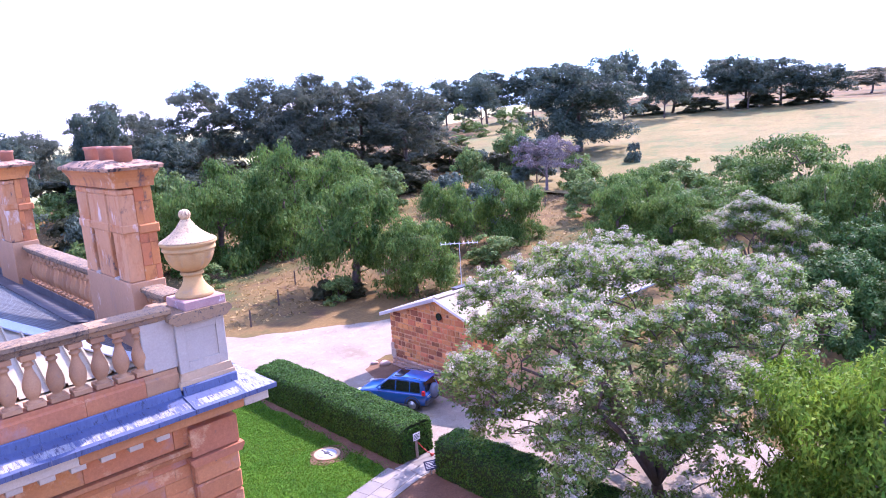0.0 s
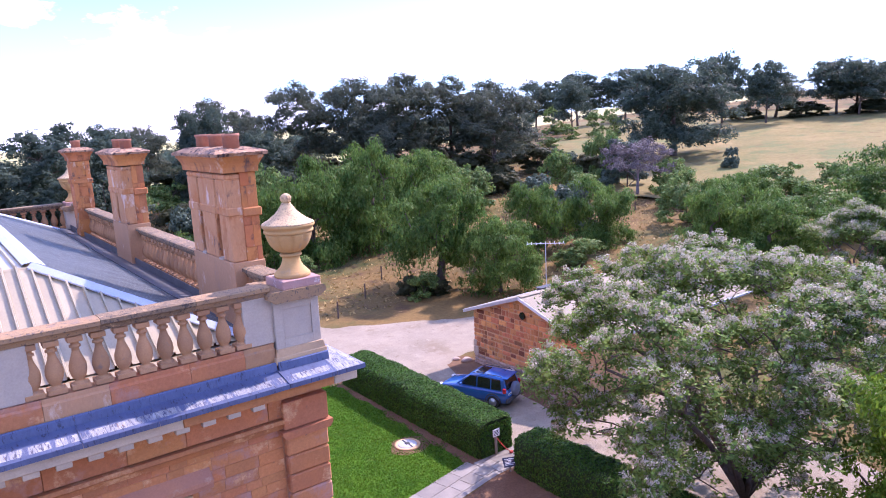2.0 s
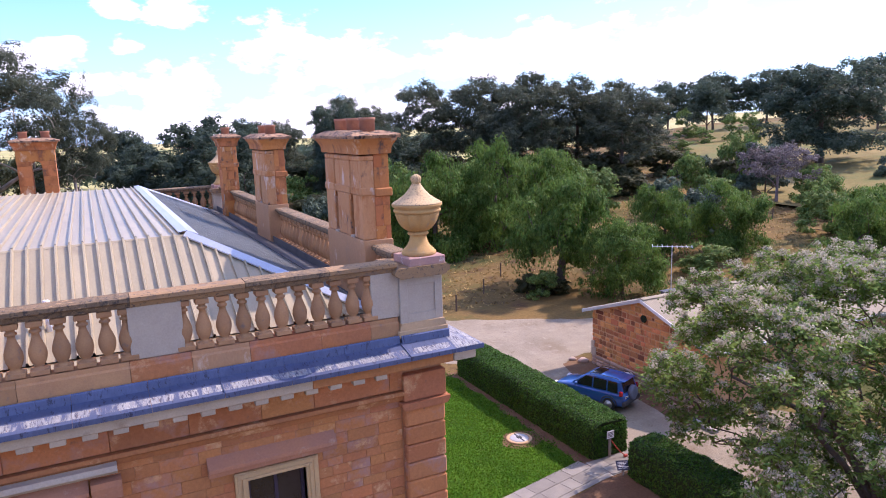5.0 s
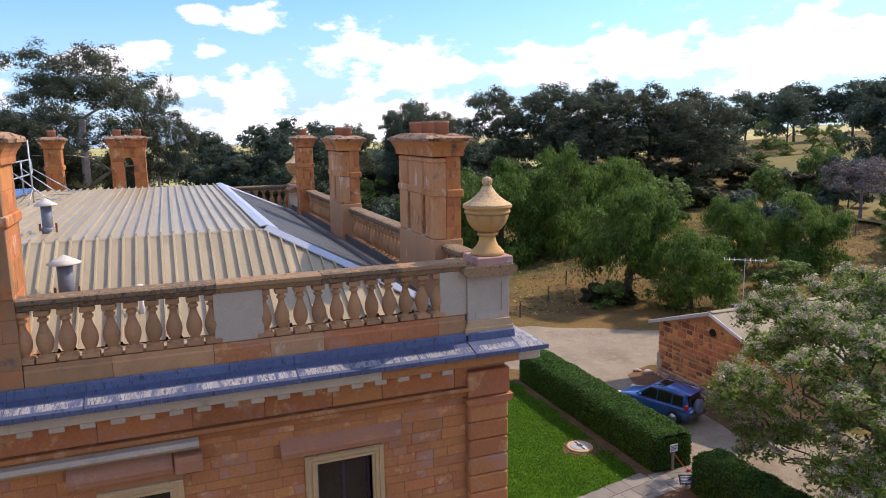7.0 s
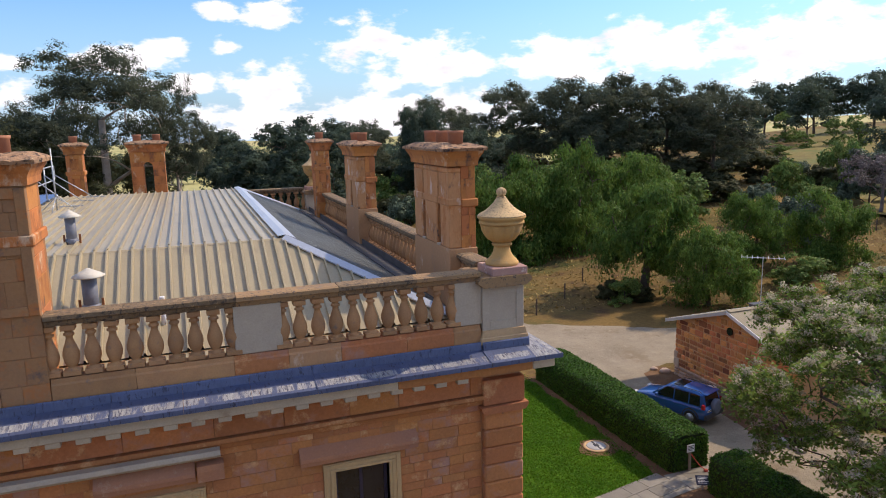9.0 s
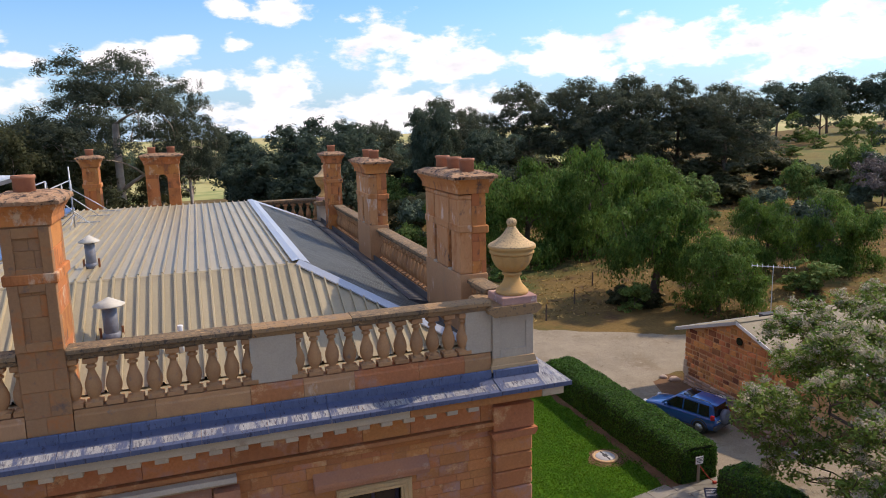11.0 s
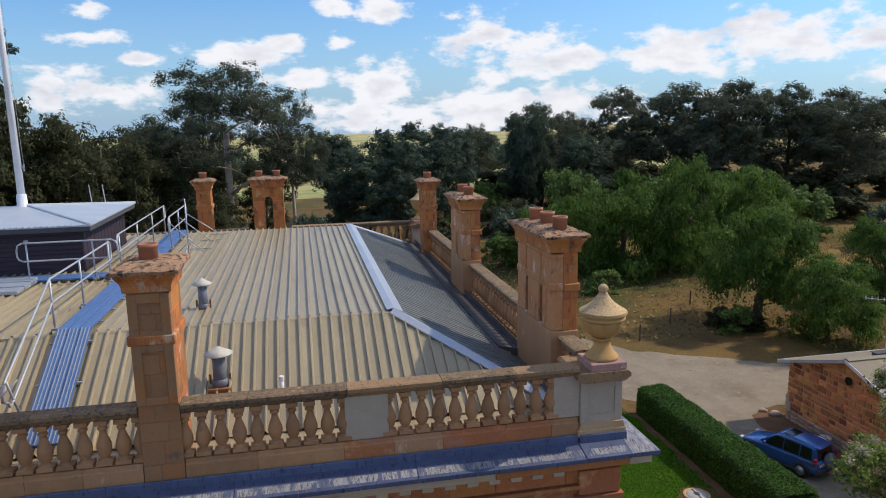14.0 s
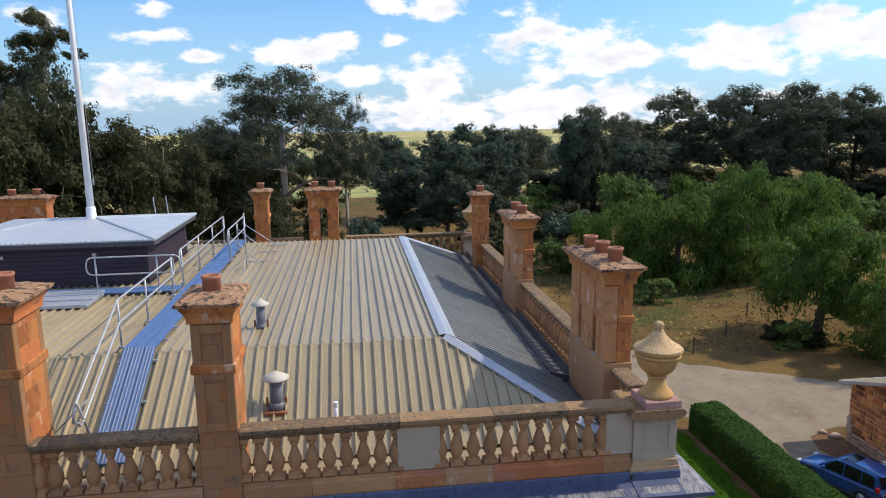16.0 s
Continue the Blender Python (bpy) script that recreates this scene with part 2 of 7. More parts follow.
mat("cap_stone", (0.36, 0.21, 0.12), (0.27, 0.165, 0.105), 2.0, 0.95, 1.0, 20, rnd=0.12, dist=0.02, spots=[((0.05, 0.038, 0.035), 8.0, 0.51, 0.59), ((0.52, 0.36, 0.20), 5.0, 0.60, 0.68)], grain=0.22)
mat("pot", (0.42, 0.19, 0.11), (0.33, 0.14, 0.09), 4.0, 0.85, 0.3, 40, rnd=0.1)
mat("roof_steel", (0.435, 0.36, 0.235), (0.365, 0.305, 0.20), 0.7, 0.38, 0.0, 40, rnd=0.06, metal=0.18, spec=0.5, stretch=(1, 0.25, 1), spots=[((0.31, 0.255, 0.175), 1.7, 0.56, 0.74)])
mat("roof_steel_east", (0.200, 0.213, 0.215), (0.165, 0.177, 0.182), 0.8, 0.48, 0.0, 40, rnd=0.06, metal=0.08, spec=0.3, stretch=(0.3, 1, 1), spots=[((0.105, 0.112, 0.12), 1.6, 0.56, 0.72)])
mat("capping", (0.47, 0.51, 0.58), (0.42, 0.46, 0.54), 1.0, 0.4, 0.0, 30, metal=0.4)
mat("gutter", (0.09, 0.09, 0.10), (0.06, 0.06, 0.07), 2.0, 0.6, 0.2, 30)
mat("walkway", (0.13, 0.235, 0.48), (0.11, 0.20, 0.41), 3.0, 0.5, 0.1, 40, metal=0.3)
mat("galvanised", (0.50, 0.52, 0.55), (0.42, 0.45, 0.49), 5.0, 0.5, 0.0, 40, metal=0.5)
mat("vent_metal", (0.20, 0.21, 0.25), (0.15, 0.16, 0.20), 4.0, 0.6, 0.1, 30, metal=0.2)
mat("cowl_metal", (0.58, 0.55, 0.49), (0.50, 0.47, 0.42), 5.0, 0.75, 0.1, 30, metal=0.05)
mat("rust", (0.34, 0.14, 0.06), (0.25, 0.10, 0.05), 8.0, 0.9, 0.3, 50)
mat("box_wall", (0.045, 0.03, 0.05), (0.035, 0.025, 0.04), 2.0, 0.6, 0.1, 30)
mat("box_roof", (0.50, 0.55, 0.62), (0.44, 0.49, 0.56), 1.0, 0.45, 0.05, 30, metal=0.3)
mat("mast_white", (0.78, 0.80, 0.84), (0.70, 0.72, 0.76), 2.0, 0.35, 0.0, 30)
mat("window_frame", (0.53, 0.345, 0.165), (0.44, 0.29, 0.145), 2.0, 0.8, 0.2, 40, spots=[((0.36, 0.26, 0.14), 3.0, 0.60, 0.74)])
mat("dark_pane", (0.012, 0.012, 0.014), (0.02, 0.02, 0.022), 2.0, 0.12, 0.0, 20, spec=0.6)
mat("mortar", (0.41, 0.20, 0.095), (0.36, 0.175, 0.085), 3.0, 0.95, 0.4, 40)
mat("hood_stone", (0.42, 0.19, 0.10), (0.35, 0.165, 0.105), 1.4, 0.9, 0.4, 26, spots=[((0.44, 0.27, 0.18), 2.5, 0.58, 0.68)])
mat("hut_stone", (0.58, 0.25, 0.095), (0.48, 0.20, 0.08), 2.0, 0.92, 0.7, 25, rnd=0.32, hue=0.015, grain=0.18, spots=[((0.16, 0.07, 0.04), 2.2, 0.60, 0.68), ((0.62, 0.36, 0.18), 3.0, 0.60, 0.70)])
mat("hut_ironstone", (0.22, 0.085, 0.045), (0.32, 0.13, 0.06), 2.0, 0.92, 0.7, 25, rnd=0.3, hue=0.015, grain=0.18)
mat("hut_mortar", (0.56, 0.34, 0.18), (0.50, 0.29, 0.15), 3.0, 0.95, 0.5, 30)
mat("hut_plinth", (0.42, 0.30, 0.24), (0.36, 0.27, 0.22), 2.0, 0.9, 0.5, 25, rnd=0.2)
mat("hut_roof", (0.32, 0.275, 0.20), (0.285, 0.245, 0.178), 0.8, 0.8, 0.0, 30, rnd=0.03, spec=0.15)
mat("fascia", (0.46, 0.46, 0.46), (0.40, 0.40, 0.41), 2.0, 0.6, 0.1, 30)
mat("grass_lawn", (0.038, 0.108, 0.005), (0.062, 0.145, 0.007), 0.55, 0.95, 0.9, 45, dist=0.04, spec=0.1, grain=0.28, spots=[((0.024, 0.070, 0.005), 2.4, 0.52, 0.66), ((0.12, 0.14, 0.025), 1.0, 0.62, 0.75)])
mat("dry_ground", (0.182, 0.116, 0.044), (0.118, 0.082, 0.032), 0.05, 0.97, 0.7, 4.0, dist=0.06, spec=0.1, grain=0.22, spots=[((0.28, 0.180, 0.062), 0.035, 0.54, 0.66), ((0.072, 0.080, 0.027), 0.09, 0.50, 0.62), ((0.085, 0.050, 0.029), 0.4, 0.53, 0.68), ((0.23, 0.16, 0.075), 1.6, 0.60, 0.70)])
mat("field", (0.215, 0.172, 0.066), (0.17, 0.145, 0.056), 0.05, 0.97, 0.6, 2.0, dist=0.1, spec=0.1, grain=0.25, spots=[((0.135, 0.145, 0.055), 0.16, 0.50, 0.62), ((0.26, 0.20, 0.085), 0.06, 0.55, 0.66), ((0.15, 0.105, 0.05), 0.5, 0.57, 0.68)])
mat("gravel", (0.300, 0.253, 0.194), (0.235, 0.196, 0.150), 0.4, 0.97, 0.8, 18, dist=0.03, spec=0.1, spots=[((0.19, 0.145, 0.10), 0.30, 0.52, 0.66), ((0.34, 0.295, 0.235), 1.2, 0.54, 0.74), ((0.13, 0.10, 0.07), 2.6, 0.60, 0.72), ((0.11, 0.085, 0.06), 9.0, 0.62, 0.70)], grain=0.24)
mat("soil", (0.13, 0.075, 0.045), (0.17, 0.10, 0.06), 0.8, 0.97, 0.8, 14, dist=0.04, spec=0.1, spots=[((0.24, 0.16, 0.10), 2.0, 0.60, 0.72)], grain=0.22)
mat("paver", (0.225, 0.21, 0.185), (0.185, 0.172, 0.155), 1.6, 0.9, 0.3, 25, rnd=0.16)
mat("bark", (0.13, 0.095, 0.075), (0.09, 0.065, 0.05), 3.0, 0.95, 0.8, 14, dist=0.03, grain=0.22)
mat("bark_pale", (0.46, 0.39, 0.33), (0.28, 0.22, 0.18), 1.5, 0.9, 0.5, 10, dist=0.03)
mat("bark_dry", (0.24, 0.19, 0.18), (0.18, 0.14, 0.14), 2.0, 0.95, 0.5, 12)
LEAF = dict(rough=0.6, bump=0.0, spec=0.12, island=True)
mat("leaf_pepper", (0.122, 0.200, 0.038), (0.070, 0.134, 0.031), 0.35, rnd=0.40, hue=0.02, leaf=0.45, **LEAF)
mat("leaf_gum", (0.108, 0.128, 0.086), (0.082, 0.100, 0.068), 0.3, rnd=0.22, hue=0.02, leaf=0.5, **LEAF)
mat("leaf_pine", (0.088, 0.124, 0.086), (0.068, 0.098, 0.072), 0.2, rnd=0.22, hue=0.02, leaf=0.5, **LEAF)
mat("leaf_olive", (0.088, 0.096, 0.046), (0.064, 0.073, 0.038), 0.3, rnd=0.25, hue=0.02, leaf=0.5, **LEAF)
mat("leaf_dark", (0.065, 0.13, 0.028), (0.05, 0.10, 0.024), 0.2, rnd=0.35, hue=0.02, leaf=0.25, **LEAF)
mat("leaf_shrub", (0.17, 0.25, 0.065), (0.12, 0.18, 0.055), 0.2, rnd=0.40, hue=0.03, leaf=0.35, **LEAF)
mat("leaf_blue", (0.11, 0.15, 0.10), (0.08, 0.11, 0.08), 0.2, rnd=0.3, leaf=0.2, **LEAF)
mat("leaf_lime", (0.165, 0.255, 0.02), (0.105, 0.185, 0.02), 0.5, rnd=0.40, hue=0.02, leaf=0.45, **LEAF)
mat("leaf_cedar", (0.185, 0.27, 0.055), (0.115, 0.18, 0.045), 0.5, rnd=0.45, hue=0.02, leaf=0.45, **LEAF)
mat("leaf_dry", (0.20, 0.17, 0.17), (0.15, 0.13, 0.13), 0.3, rnd=0.3, leaf=0.2, **LEAF)
mat("blossom", (0.53, 0.48, 0.36), (0.43, 0.39, 0.30), 0.5, rnd=0.30, leaf=0.35, **LEAF)
mat("leaf_hedge", (0.058, 0.135, 0.018), (0.038, 0.096, 0.014), 0.6, rnd=0.45, hue=0.02, leaf=0.25, **LEAF)
# near-black inner body: the shade between the hedge leaves is put into its colour
mat("hedge_core_shade", (0.012, 0.028, 0.008), (0.016, 0.034, 0.009), 2.0, 0.95, 0.8, 12, dist=0.05, grain=0.22)
mat("straw", (0.36, 0.26, 0.10), (0.28, 0.20, 0.085), 0.1, rnd=0.35, leaf=0.3, **LEAF)
mat("car_blue", (0.016, 0.095, 0.36), (0.014, 0.085, 0.32), 0.5, 0.30, 0.0, 30, metal=0.30, coat=1.0)
mat("car_glass", (0.008, 0.009, 0.011), (0.012, 0.012, 0.014), 1.0, 0.06, 0.0, 20, spec=0.6)
mat("tyre", (0.018, 0.018, 0.018), (0.025, 0.025, 0.025), 4.0, 0.85, 0.3, 40)
mat("alloy", (0.50, 0.51, 0.53), (0.42, 0.43, 0.45), 4.0, 0.35, 0.0, 30, metal=0.8)
mat("car_trim", (0.05, 0.05, 0.055), (0.04, 0.04, 0.045), 3.0, 0.6, 0.1, 30)
mat("cover_grey", (0.13, 0.15, 0.21), (0.11, 0.13, 0.18), 3.0, 0.6, 0.1, 30)
mat("red_lens", (0.42, 0.02, 0.025), (0.36, 0.015, 0.02), 3.0, 0.2, 0.0, 30)
mat("lamp_lens", (0.6, 0.6, 0.62), (0.55, 0.55, 0.58), 3.0, 0.15, 0.0, 30)
mat("white_paint", (0.74, 0.74, 0.74), (0.66, 0.66, 0.66), 2.0, 0.6, 0.1, 30)
mat("timber_grey", (0.28, 0.24, 0.20), (0.22, 0.19, 0.16), 3.0, 0.9, 0.5, 20, stretch=(1, 1, 0.15))
mat("sign_text", (0.06, 0.06, 0.07), (0.05, 0.05, 0.06), 3.0, 0.7, 0.0, 30)
mat("plaque_dark", (0.035, 0.04, 0.08), (0.03, 0.035, 0.07), 3.0, 0.4, 0.0, 30)
mat("chain_red", (0.45, 0.05, 0.03), (0.38, 0.04, 0.03), 3.0, 0.6, 0.0, 30)
mat("concrete", (0.34, 0.31, 0.28), (0.27, 0.25, 0.22), 2.0, 0.9, 0.4, 30, spots=[((0.30, 0.27, 0.23), 3.0, 0.58, 0.7)])


# ---- mesh building ----
class Shape:
    """Vertices and faces gathered from boxes, turned profiles, tubes and prisms."""

    def __init__(self):
        self.v, self.f, self.smooth = [], [], False

    def add(self, verts, faces):
        k = len(self.v)
        self.v += [tuple(p) for p in verts]
        self.f += [tuple(i + k for i in q) for q in faces]
        return self

    def box(self, x0, y0, z0, x1, y1, z1, c=0.0):
        """A box; c: the width of its chamfered edges."""
        if c <= 0:
            return self.add([(x0, y0, z0), (x1, y0, z0), (x1, y1, z0), (x0, y1, z0), (x0, y0, z1), (x1, y0, z1), (x1, y1, z1), (x0, y1, z1)],
                            [(0, 3, 2, 1), (4, 5, 6, 7), (0, 1, 5, 4), (1, 2, 6, 5), (2, 3, 7, 6), (3, 0, 4, 7)])
        lo, hi = (x0, y0, z0), (x1, y1, z1)
        vs, ids = [], {}
        for sx in (0, 1):
            for sy in (0, 1):
                for sz in (0, 1):
                    s = (sx, sy, sz)
                    for a in range(3):
                        p = [(hi[i] - (c if i != a else 0)) if s[i] else (lo[i] + (c if i != a else 0)) for i in range(3)]
                        ids[s, a] = len(vs)
                        vs.append(p)
        fs = []
        for a in range(3):
            b, d = (a + 1) % 3, (a + 2) % 3
            for s in (0, 1):
                q = []
                for u, w in ((0, 0), (1, 0), (1, 1), (0, 1)):
                    k = [0, 0, 0]
                    k[a], k[b], k[d] = s, u, w
                    q.append(ids[tuple(k), a])
                fs.append(tuple(q if s else q[::-1]))
            for u in (0, 1):
                for w in (0, 1):
                    k0, k1 = [0, 0, 0], [0, 0, 0]
                    k0[b] = k1[b] = u
                    k0[d] = k1[d] = w
                    k0[a], k1[a] = 0, 1
                    q = [ids[tuple(k0), b], ids[tuple(k1), b], ids[tuple(k1), d], ids[tuple(k0), d]]
                    fs.append(tuple(q if u != w else q[::-1]))
        for sx in (0, 1):
            for sy in (0, 1):
                for sz in (0, 1):
                    q = [ids[(sx, sy, sz), a] for a in range(3)]
                    fs.append(tuple(q if (sx + sy + sz) % 2 else q[::-1]))
        return self.add(vs, fs)

    def lathe(self, prof, seg=16, at=(0, 0, 0), ripple=0, depth=0.0):
        """A profile of (radius, height) turned about a vertical axis; ripple: the number of flutes."""
        vs, fs = [], []
        for r, z in prof:
            for i in range(seg):
                a = 2 * math.pi * i / seg
                q = r * (1 - depth * (1 - abs(math.sin(a * ripple / 2))) ** 1.6 if ripple else 1)
                vs.append((at[0] + q * math.cos(a), at[1] + q * math.sin(a), at[2] + z))
        for j in range(len(prof) - 1):
            for i in range(seg):
                k = (i + 1) % seg
                fs.append((j * seg + i, j * seg + k, (j + 1) * seg + k, (j + 1) * seg + i))
        fs.append(tuple(range(seg))[::-1])
        fs.append(tuple((len(prof) - 1) * seg + i for i in range(seg)))
        return self.add(vs, fs)

    def tube(self, pts, r, seg=8, r1=None):
        """A tube along points, from radius r to r1."""
        pts = [Vector(p) for p in pts]
        r1 = r if r1 is None else r1
        vs, fs = [], []
        side = None
        for j, p in enumerate(pts):
            d = (pts[min(j + 1, len(pts) - 1)] - pts[max(j - 1, 0)]).normalized()
            if side is None:
                side = d.orthogonal().normalized()
            side = (side - d * side.dot(d)).normalized()
            up = d.cross(side)
            q = r + (r1 - r) * j / max(1, len(pts) - 1)
            for i in range(seg):
                a = 2 * math.pi * i / seg
                vs.append(p + side * (q * math.cos(a)) + up * (q * math.sin(a)))
        for j in range(len(pts) - 1):
            for i in range(seg):
                k = (i + 1) % seg
                fs.append((j * seg + i, j * seg + k, (j + 1) * seg + k, (j + 1) * seg + i))
        fs.append(tuple(range(seg))[::-1])
        fs.append(tuple((len(pts) - 1) * seg + i for i in range(seg)))
        return self.add(vs, fs)

    def prism(self, poly, axis, a, b):
        """A polygon swept along an axis from a to b; the polygon's two numbers go on the other two axes in order."""
        def at(p, h):
            q = [0, 0, 0]
            o = [i for i in range(3) if i != axis]
            q[axis], q[o[0]], q[o[1]] = h, p[0], p[1]
            return q
        n = len(poly)
        area = sum(poly[i][0] * poly[(i + 1) % n][1] - poly[(i + 1) % n][0] * poly[i][1] for i in range(n))
        if (area < 0) != (axis == 1):
            poly = poly[::-1]
        vs = [at(p, a) for p in poly] + [at(p, b) for p in poly]
        fs = [tuple(range(n))[::-1], tuple(range(n, 2 * n))]
        fs += [(i, (i + 1) % n, n + (i + 1) % n, n + i) for i in range(n)]
        return self.add(vs, fs)

    def mesh(self, name, material):
        me = bpy.data.meshes.new(name)
        me.from_pydata(self.v, [], self.f)
        me.materials.append(MATS[material])
        if self.smooth:
            me.shade_smooth()
        me.update()
        return me


def shape(smooth=False):
    s = Shape()
    s.smooth = smooth
    return s


def part(name, what, material, parent=None, label="", at=None):
    """One mesh object, from a Shape or a mesh, under a thing or a part."""
    me = what if isinstance(what, bpy.types.Mesh) else what.mesh(name, material)
    ob = new(name, me)
    if parent is not None:
        ob.parent = parent
    if at is not None:
        ob.location = at
    if label:
        tagged(ob, label)
    return ob


def thing(name, at, label, category, group="", kind=""):
    ob = new(name)
    ob.location = at
    ob.empty_display_size = 0.2
    return tagged(ob, label, category, group, kind)


def solid(name, what, material, label, category="", kind="structure", at=None, group=""):
    return tagged(part(name, what, material, None, "", at), label, category, group, kind)


CACHE = {}


def block(w, d, h, material, c=0.007):
    """A chamfered stone of that size with its low front left corner at its origin, shared between alike stones."""
    key = (round(w, 2), round(d, 2), round(h, 2), material, c)
    if key not in CACHE:
        CACHE[key] = shape().box(0, 0, 0, w, d, h, c).mesh("stone", material)
    return CACHE[key]


# ---- ground ----
def hill(x, y):
    """The land: level about the house, rising eastward to a crest, almost level beyond."""
    s = x + 0.15 * min(y, 110) - 0.30 * max(0, y - 110)
    if s < 28:
        h = 0.0
    elif s < 36:
        h = 0.066 * (s - 28) ** 2 / 16
    elif s < 190:
        h = 0.066 * (s - 32)
    else:
        h = 10.43 + 0.03 * (min(s, 900) - 190)
    h -= min(60.0, 0.025 * max(0.0, y - 120))
    far = max(0.0, math.hypot(x, y) - 60)
    h += min(1.0, far / 80) * 0.9 * (noise.noise((x * 0.012, y * 0.012, 3.1)) + 0.4 * noise.noise((x * 0.04, y * 0.04, 1.7)))
    return h


def spread(a, n, first):
    """n steps out to a that widen from about first."""
    k = 6.4
    return [a * math.sinh(k * i / n) / math.sinh(k) for i in range(1, n + 1)]


axis_pos = spread(4200, 95, 1.0)
grid = [-v for v in reversed(axis_pos)] + [0.0] + axis_pos
gv = [(x + 20, y + 20, hill(x + 20, y + 20)) for y in grid for x in grid]
gn = len(grid)
gf = [(j * gn + i, j * gn + i + 1, (j + 1) * gn + i + 1, (j + 1) * gn + i) for j in range(gn - 1) for i in range(gn - 1)]
g = shape(True).add(gv, gf)
land = solid("ground", g, "dry_ground", "dry summer grassland with bare earth, rising to a hill", "ground")
land.data.materials.append(MATS["far_field_hazed"])
for poly in land.data.polygons:
    if poly.center.y > 150 + 0.2 * poly.center.x:
        poly.material_index = 1


def sheet(name, outline, z, material, label, category, wobble=0.15, step=0.7):
    """A flat patch of ground with an uneven edge, a little above the land."""
    pts = []
    n = len(outline)
    for i in range(n):
        a, b = Vector(outline[i]), Vector(outline[(i + 1) % n])
        m = max(1, int((b - a).length / step))
        for k in range(m):
            p = a.lerp(b, k / m)
            q = noise.noise((p.x * 0.9, p.y * 0.9, z * 50)) * wobble
            r = noise.noise((p.x * 0.9, p.y * 0.9, z * 50 + 9)) * wobble
            pts.append((p.x + q, p.y + r))
    bm = bmesh.new()
    vs = [bm.verts.new((x, y, z + max(0.0, hill(x, y)))) for x, y in pts]
    face = bm.faces.new(vs)
    if face.normal.z < 0:
        face.normal_flip()
    bmesh.ops.triangulate(bm, faces=[face])
    me = bpy.data.meshes.new(name)
    bm.to_mesh(me)
    bm.free()
    me.materials.append(MATS[material])
    return solid(name, me, material, label, category)


fv, ff = [], []
for j in range(31):
    for i in range(41):
        u, v = i / 40, j / 30
        x = 76 + 104 * u - 10 * math.sin(9 * v) * (1 - u)
        y = -70 + (128 + 112 * u) * v + 6 * math.sin(7 * u) * v
        fv.append((x, y, hill(x, y) + 0.32))
ff = [(j * 41 + i, j * 41 + i + 1, (j + 1) * 41 + i + 1, (j + 1) * 41 + i) for j in range(30) for i in range(40)]
solid("paddock", shape(True).add(fv, ff), "field", "pale sunlit paddock of dry grass on the hillside", "paddock")
DRIVE = [(13.4, -30), (13.4, 19.5), (12.2, 23), (9.5, 29), (7.5, 38), (10.5, 41), (13.0, 36.5), (14.6, 33.4), (16.0, 31.6), (20.0, 28.9), (24.3, 26.7), (29, 26), (30, 22.5), (24, 20.6), (19.6, 20.6), (17.6, 20.0), (16.9, 18.6), (17.3, 16), (17.4, 11), (19.0, 10.6), (22.5, 9.4), (23.5, 4), (21.5, -3), (20, -30)]
sheet("road", DRIVE, 0.010, "gravel", "pale gravel driveway between hedge and stone hut", "driveway", 0.5)
sheet("garden_bed", [(16.9, 18.6), (17.4, 19.9), (18.8, 20.5), (19.2, 20.2), (19.0, 11.0), (17.4, 10.3), (17.3, 16)], 0.016, "soil", "bare dark soil strip along the stone hut", "garden bed", 0.25)
sheet("lawn", [(0.2, 7.9), (2, 8.25), (7.1, 9.35), (9.3, 9.70), (10.7, 9.95), (11.05, 10.6), (11.0, 14), (11.2, 21.2), (8, 24), (0.2, 26)], 0.014, "grass_lawn", "mown bright green lawn beside the house", "lawn", 0.35, 0.4)
sheet("hedge_soil", [(10.5, 9.9), (13.4, 9.95), (13.5, 22), (10.6, 22.2)], 0.010, "soil", "dark soil strip under the clipped hedge", "garden bed", 0.3)
sheet("south_soil", [(0.3, 6.8), (2, 6.75), (9.0, 8.1), (11.3, 8.55), (13.5, 8.65), (13.5, -30), (0.3, -30)], 0.006, "soil", "dark garden soil below the second hedge", "garden bed", 0.2)
pathway = sheet("pavement", [(13.45, 8.65), (13.45, 9.95), (11.4, 9.85), (9.3, 9.62), (7.1, 9.28), (2, 8.2), (2, 6.75), (9.0, 8.10), (11.3, 8.55)], 0.020, "paver", "worn grey bedding of the flagged garden path", "path", 0.05)
rs = random.Random(5)
PD = Vector((0.978, 0.206)).normalized()
PN = Vector((-PD.y, PD.x))
for j in range(2):
    u = 0.3 * j
    while u < 10.6:
        ln = rs.choice((0.6, 0.75, 0.9, 1.1))
        c = Vector((2.4, 6.98)) + PD * u + PN * (0.685 * j)
        turn = math.atan2(PD.y, PD.x)
        if c.x > 11.0:
            c, turn = Vector((c.x, 8.62 + 0.645 * j)), 0.0
        if c.x + ln < 13.5:
            ob = part("flagstone", block(ln - 0.012, 0.67 if turn else 0.63, 0.03, "paver", 0.006), "paver", pathway, "", (c.x, c.y, 0.012 + rs.uniform(0, 0.004)))
            ob.rotation_euler = (0, 0, turn + rs.uniform(-0.008, 0.008))
        u += ln

# ---- house walls ----
WEST, NORTH = -27.0, 20.8     # the house reaches from x = WEST to 0 and from y = 0 to NORTH
WALL_Y = 0.14                 # face of the front wall
w = shape()
WX0, WX1, WZ0, WZ1 = -3.72, -2.72, 5.7, 7.97
VX0, VX1 = -7.02, -6.16        # the second window
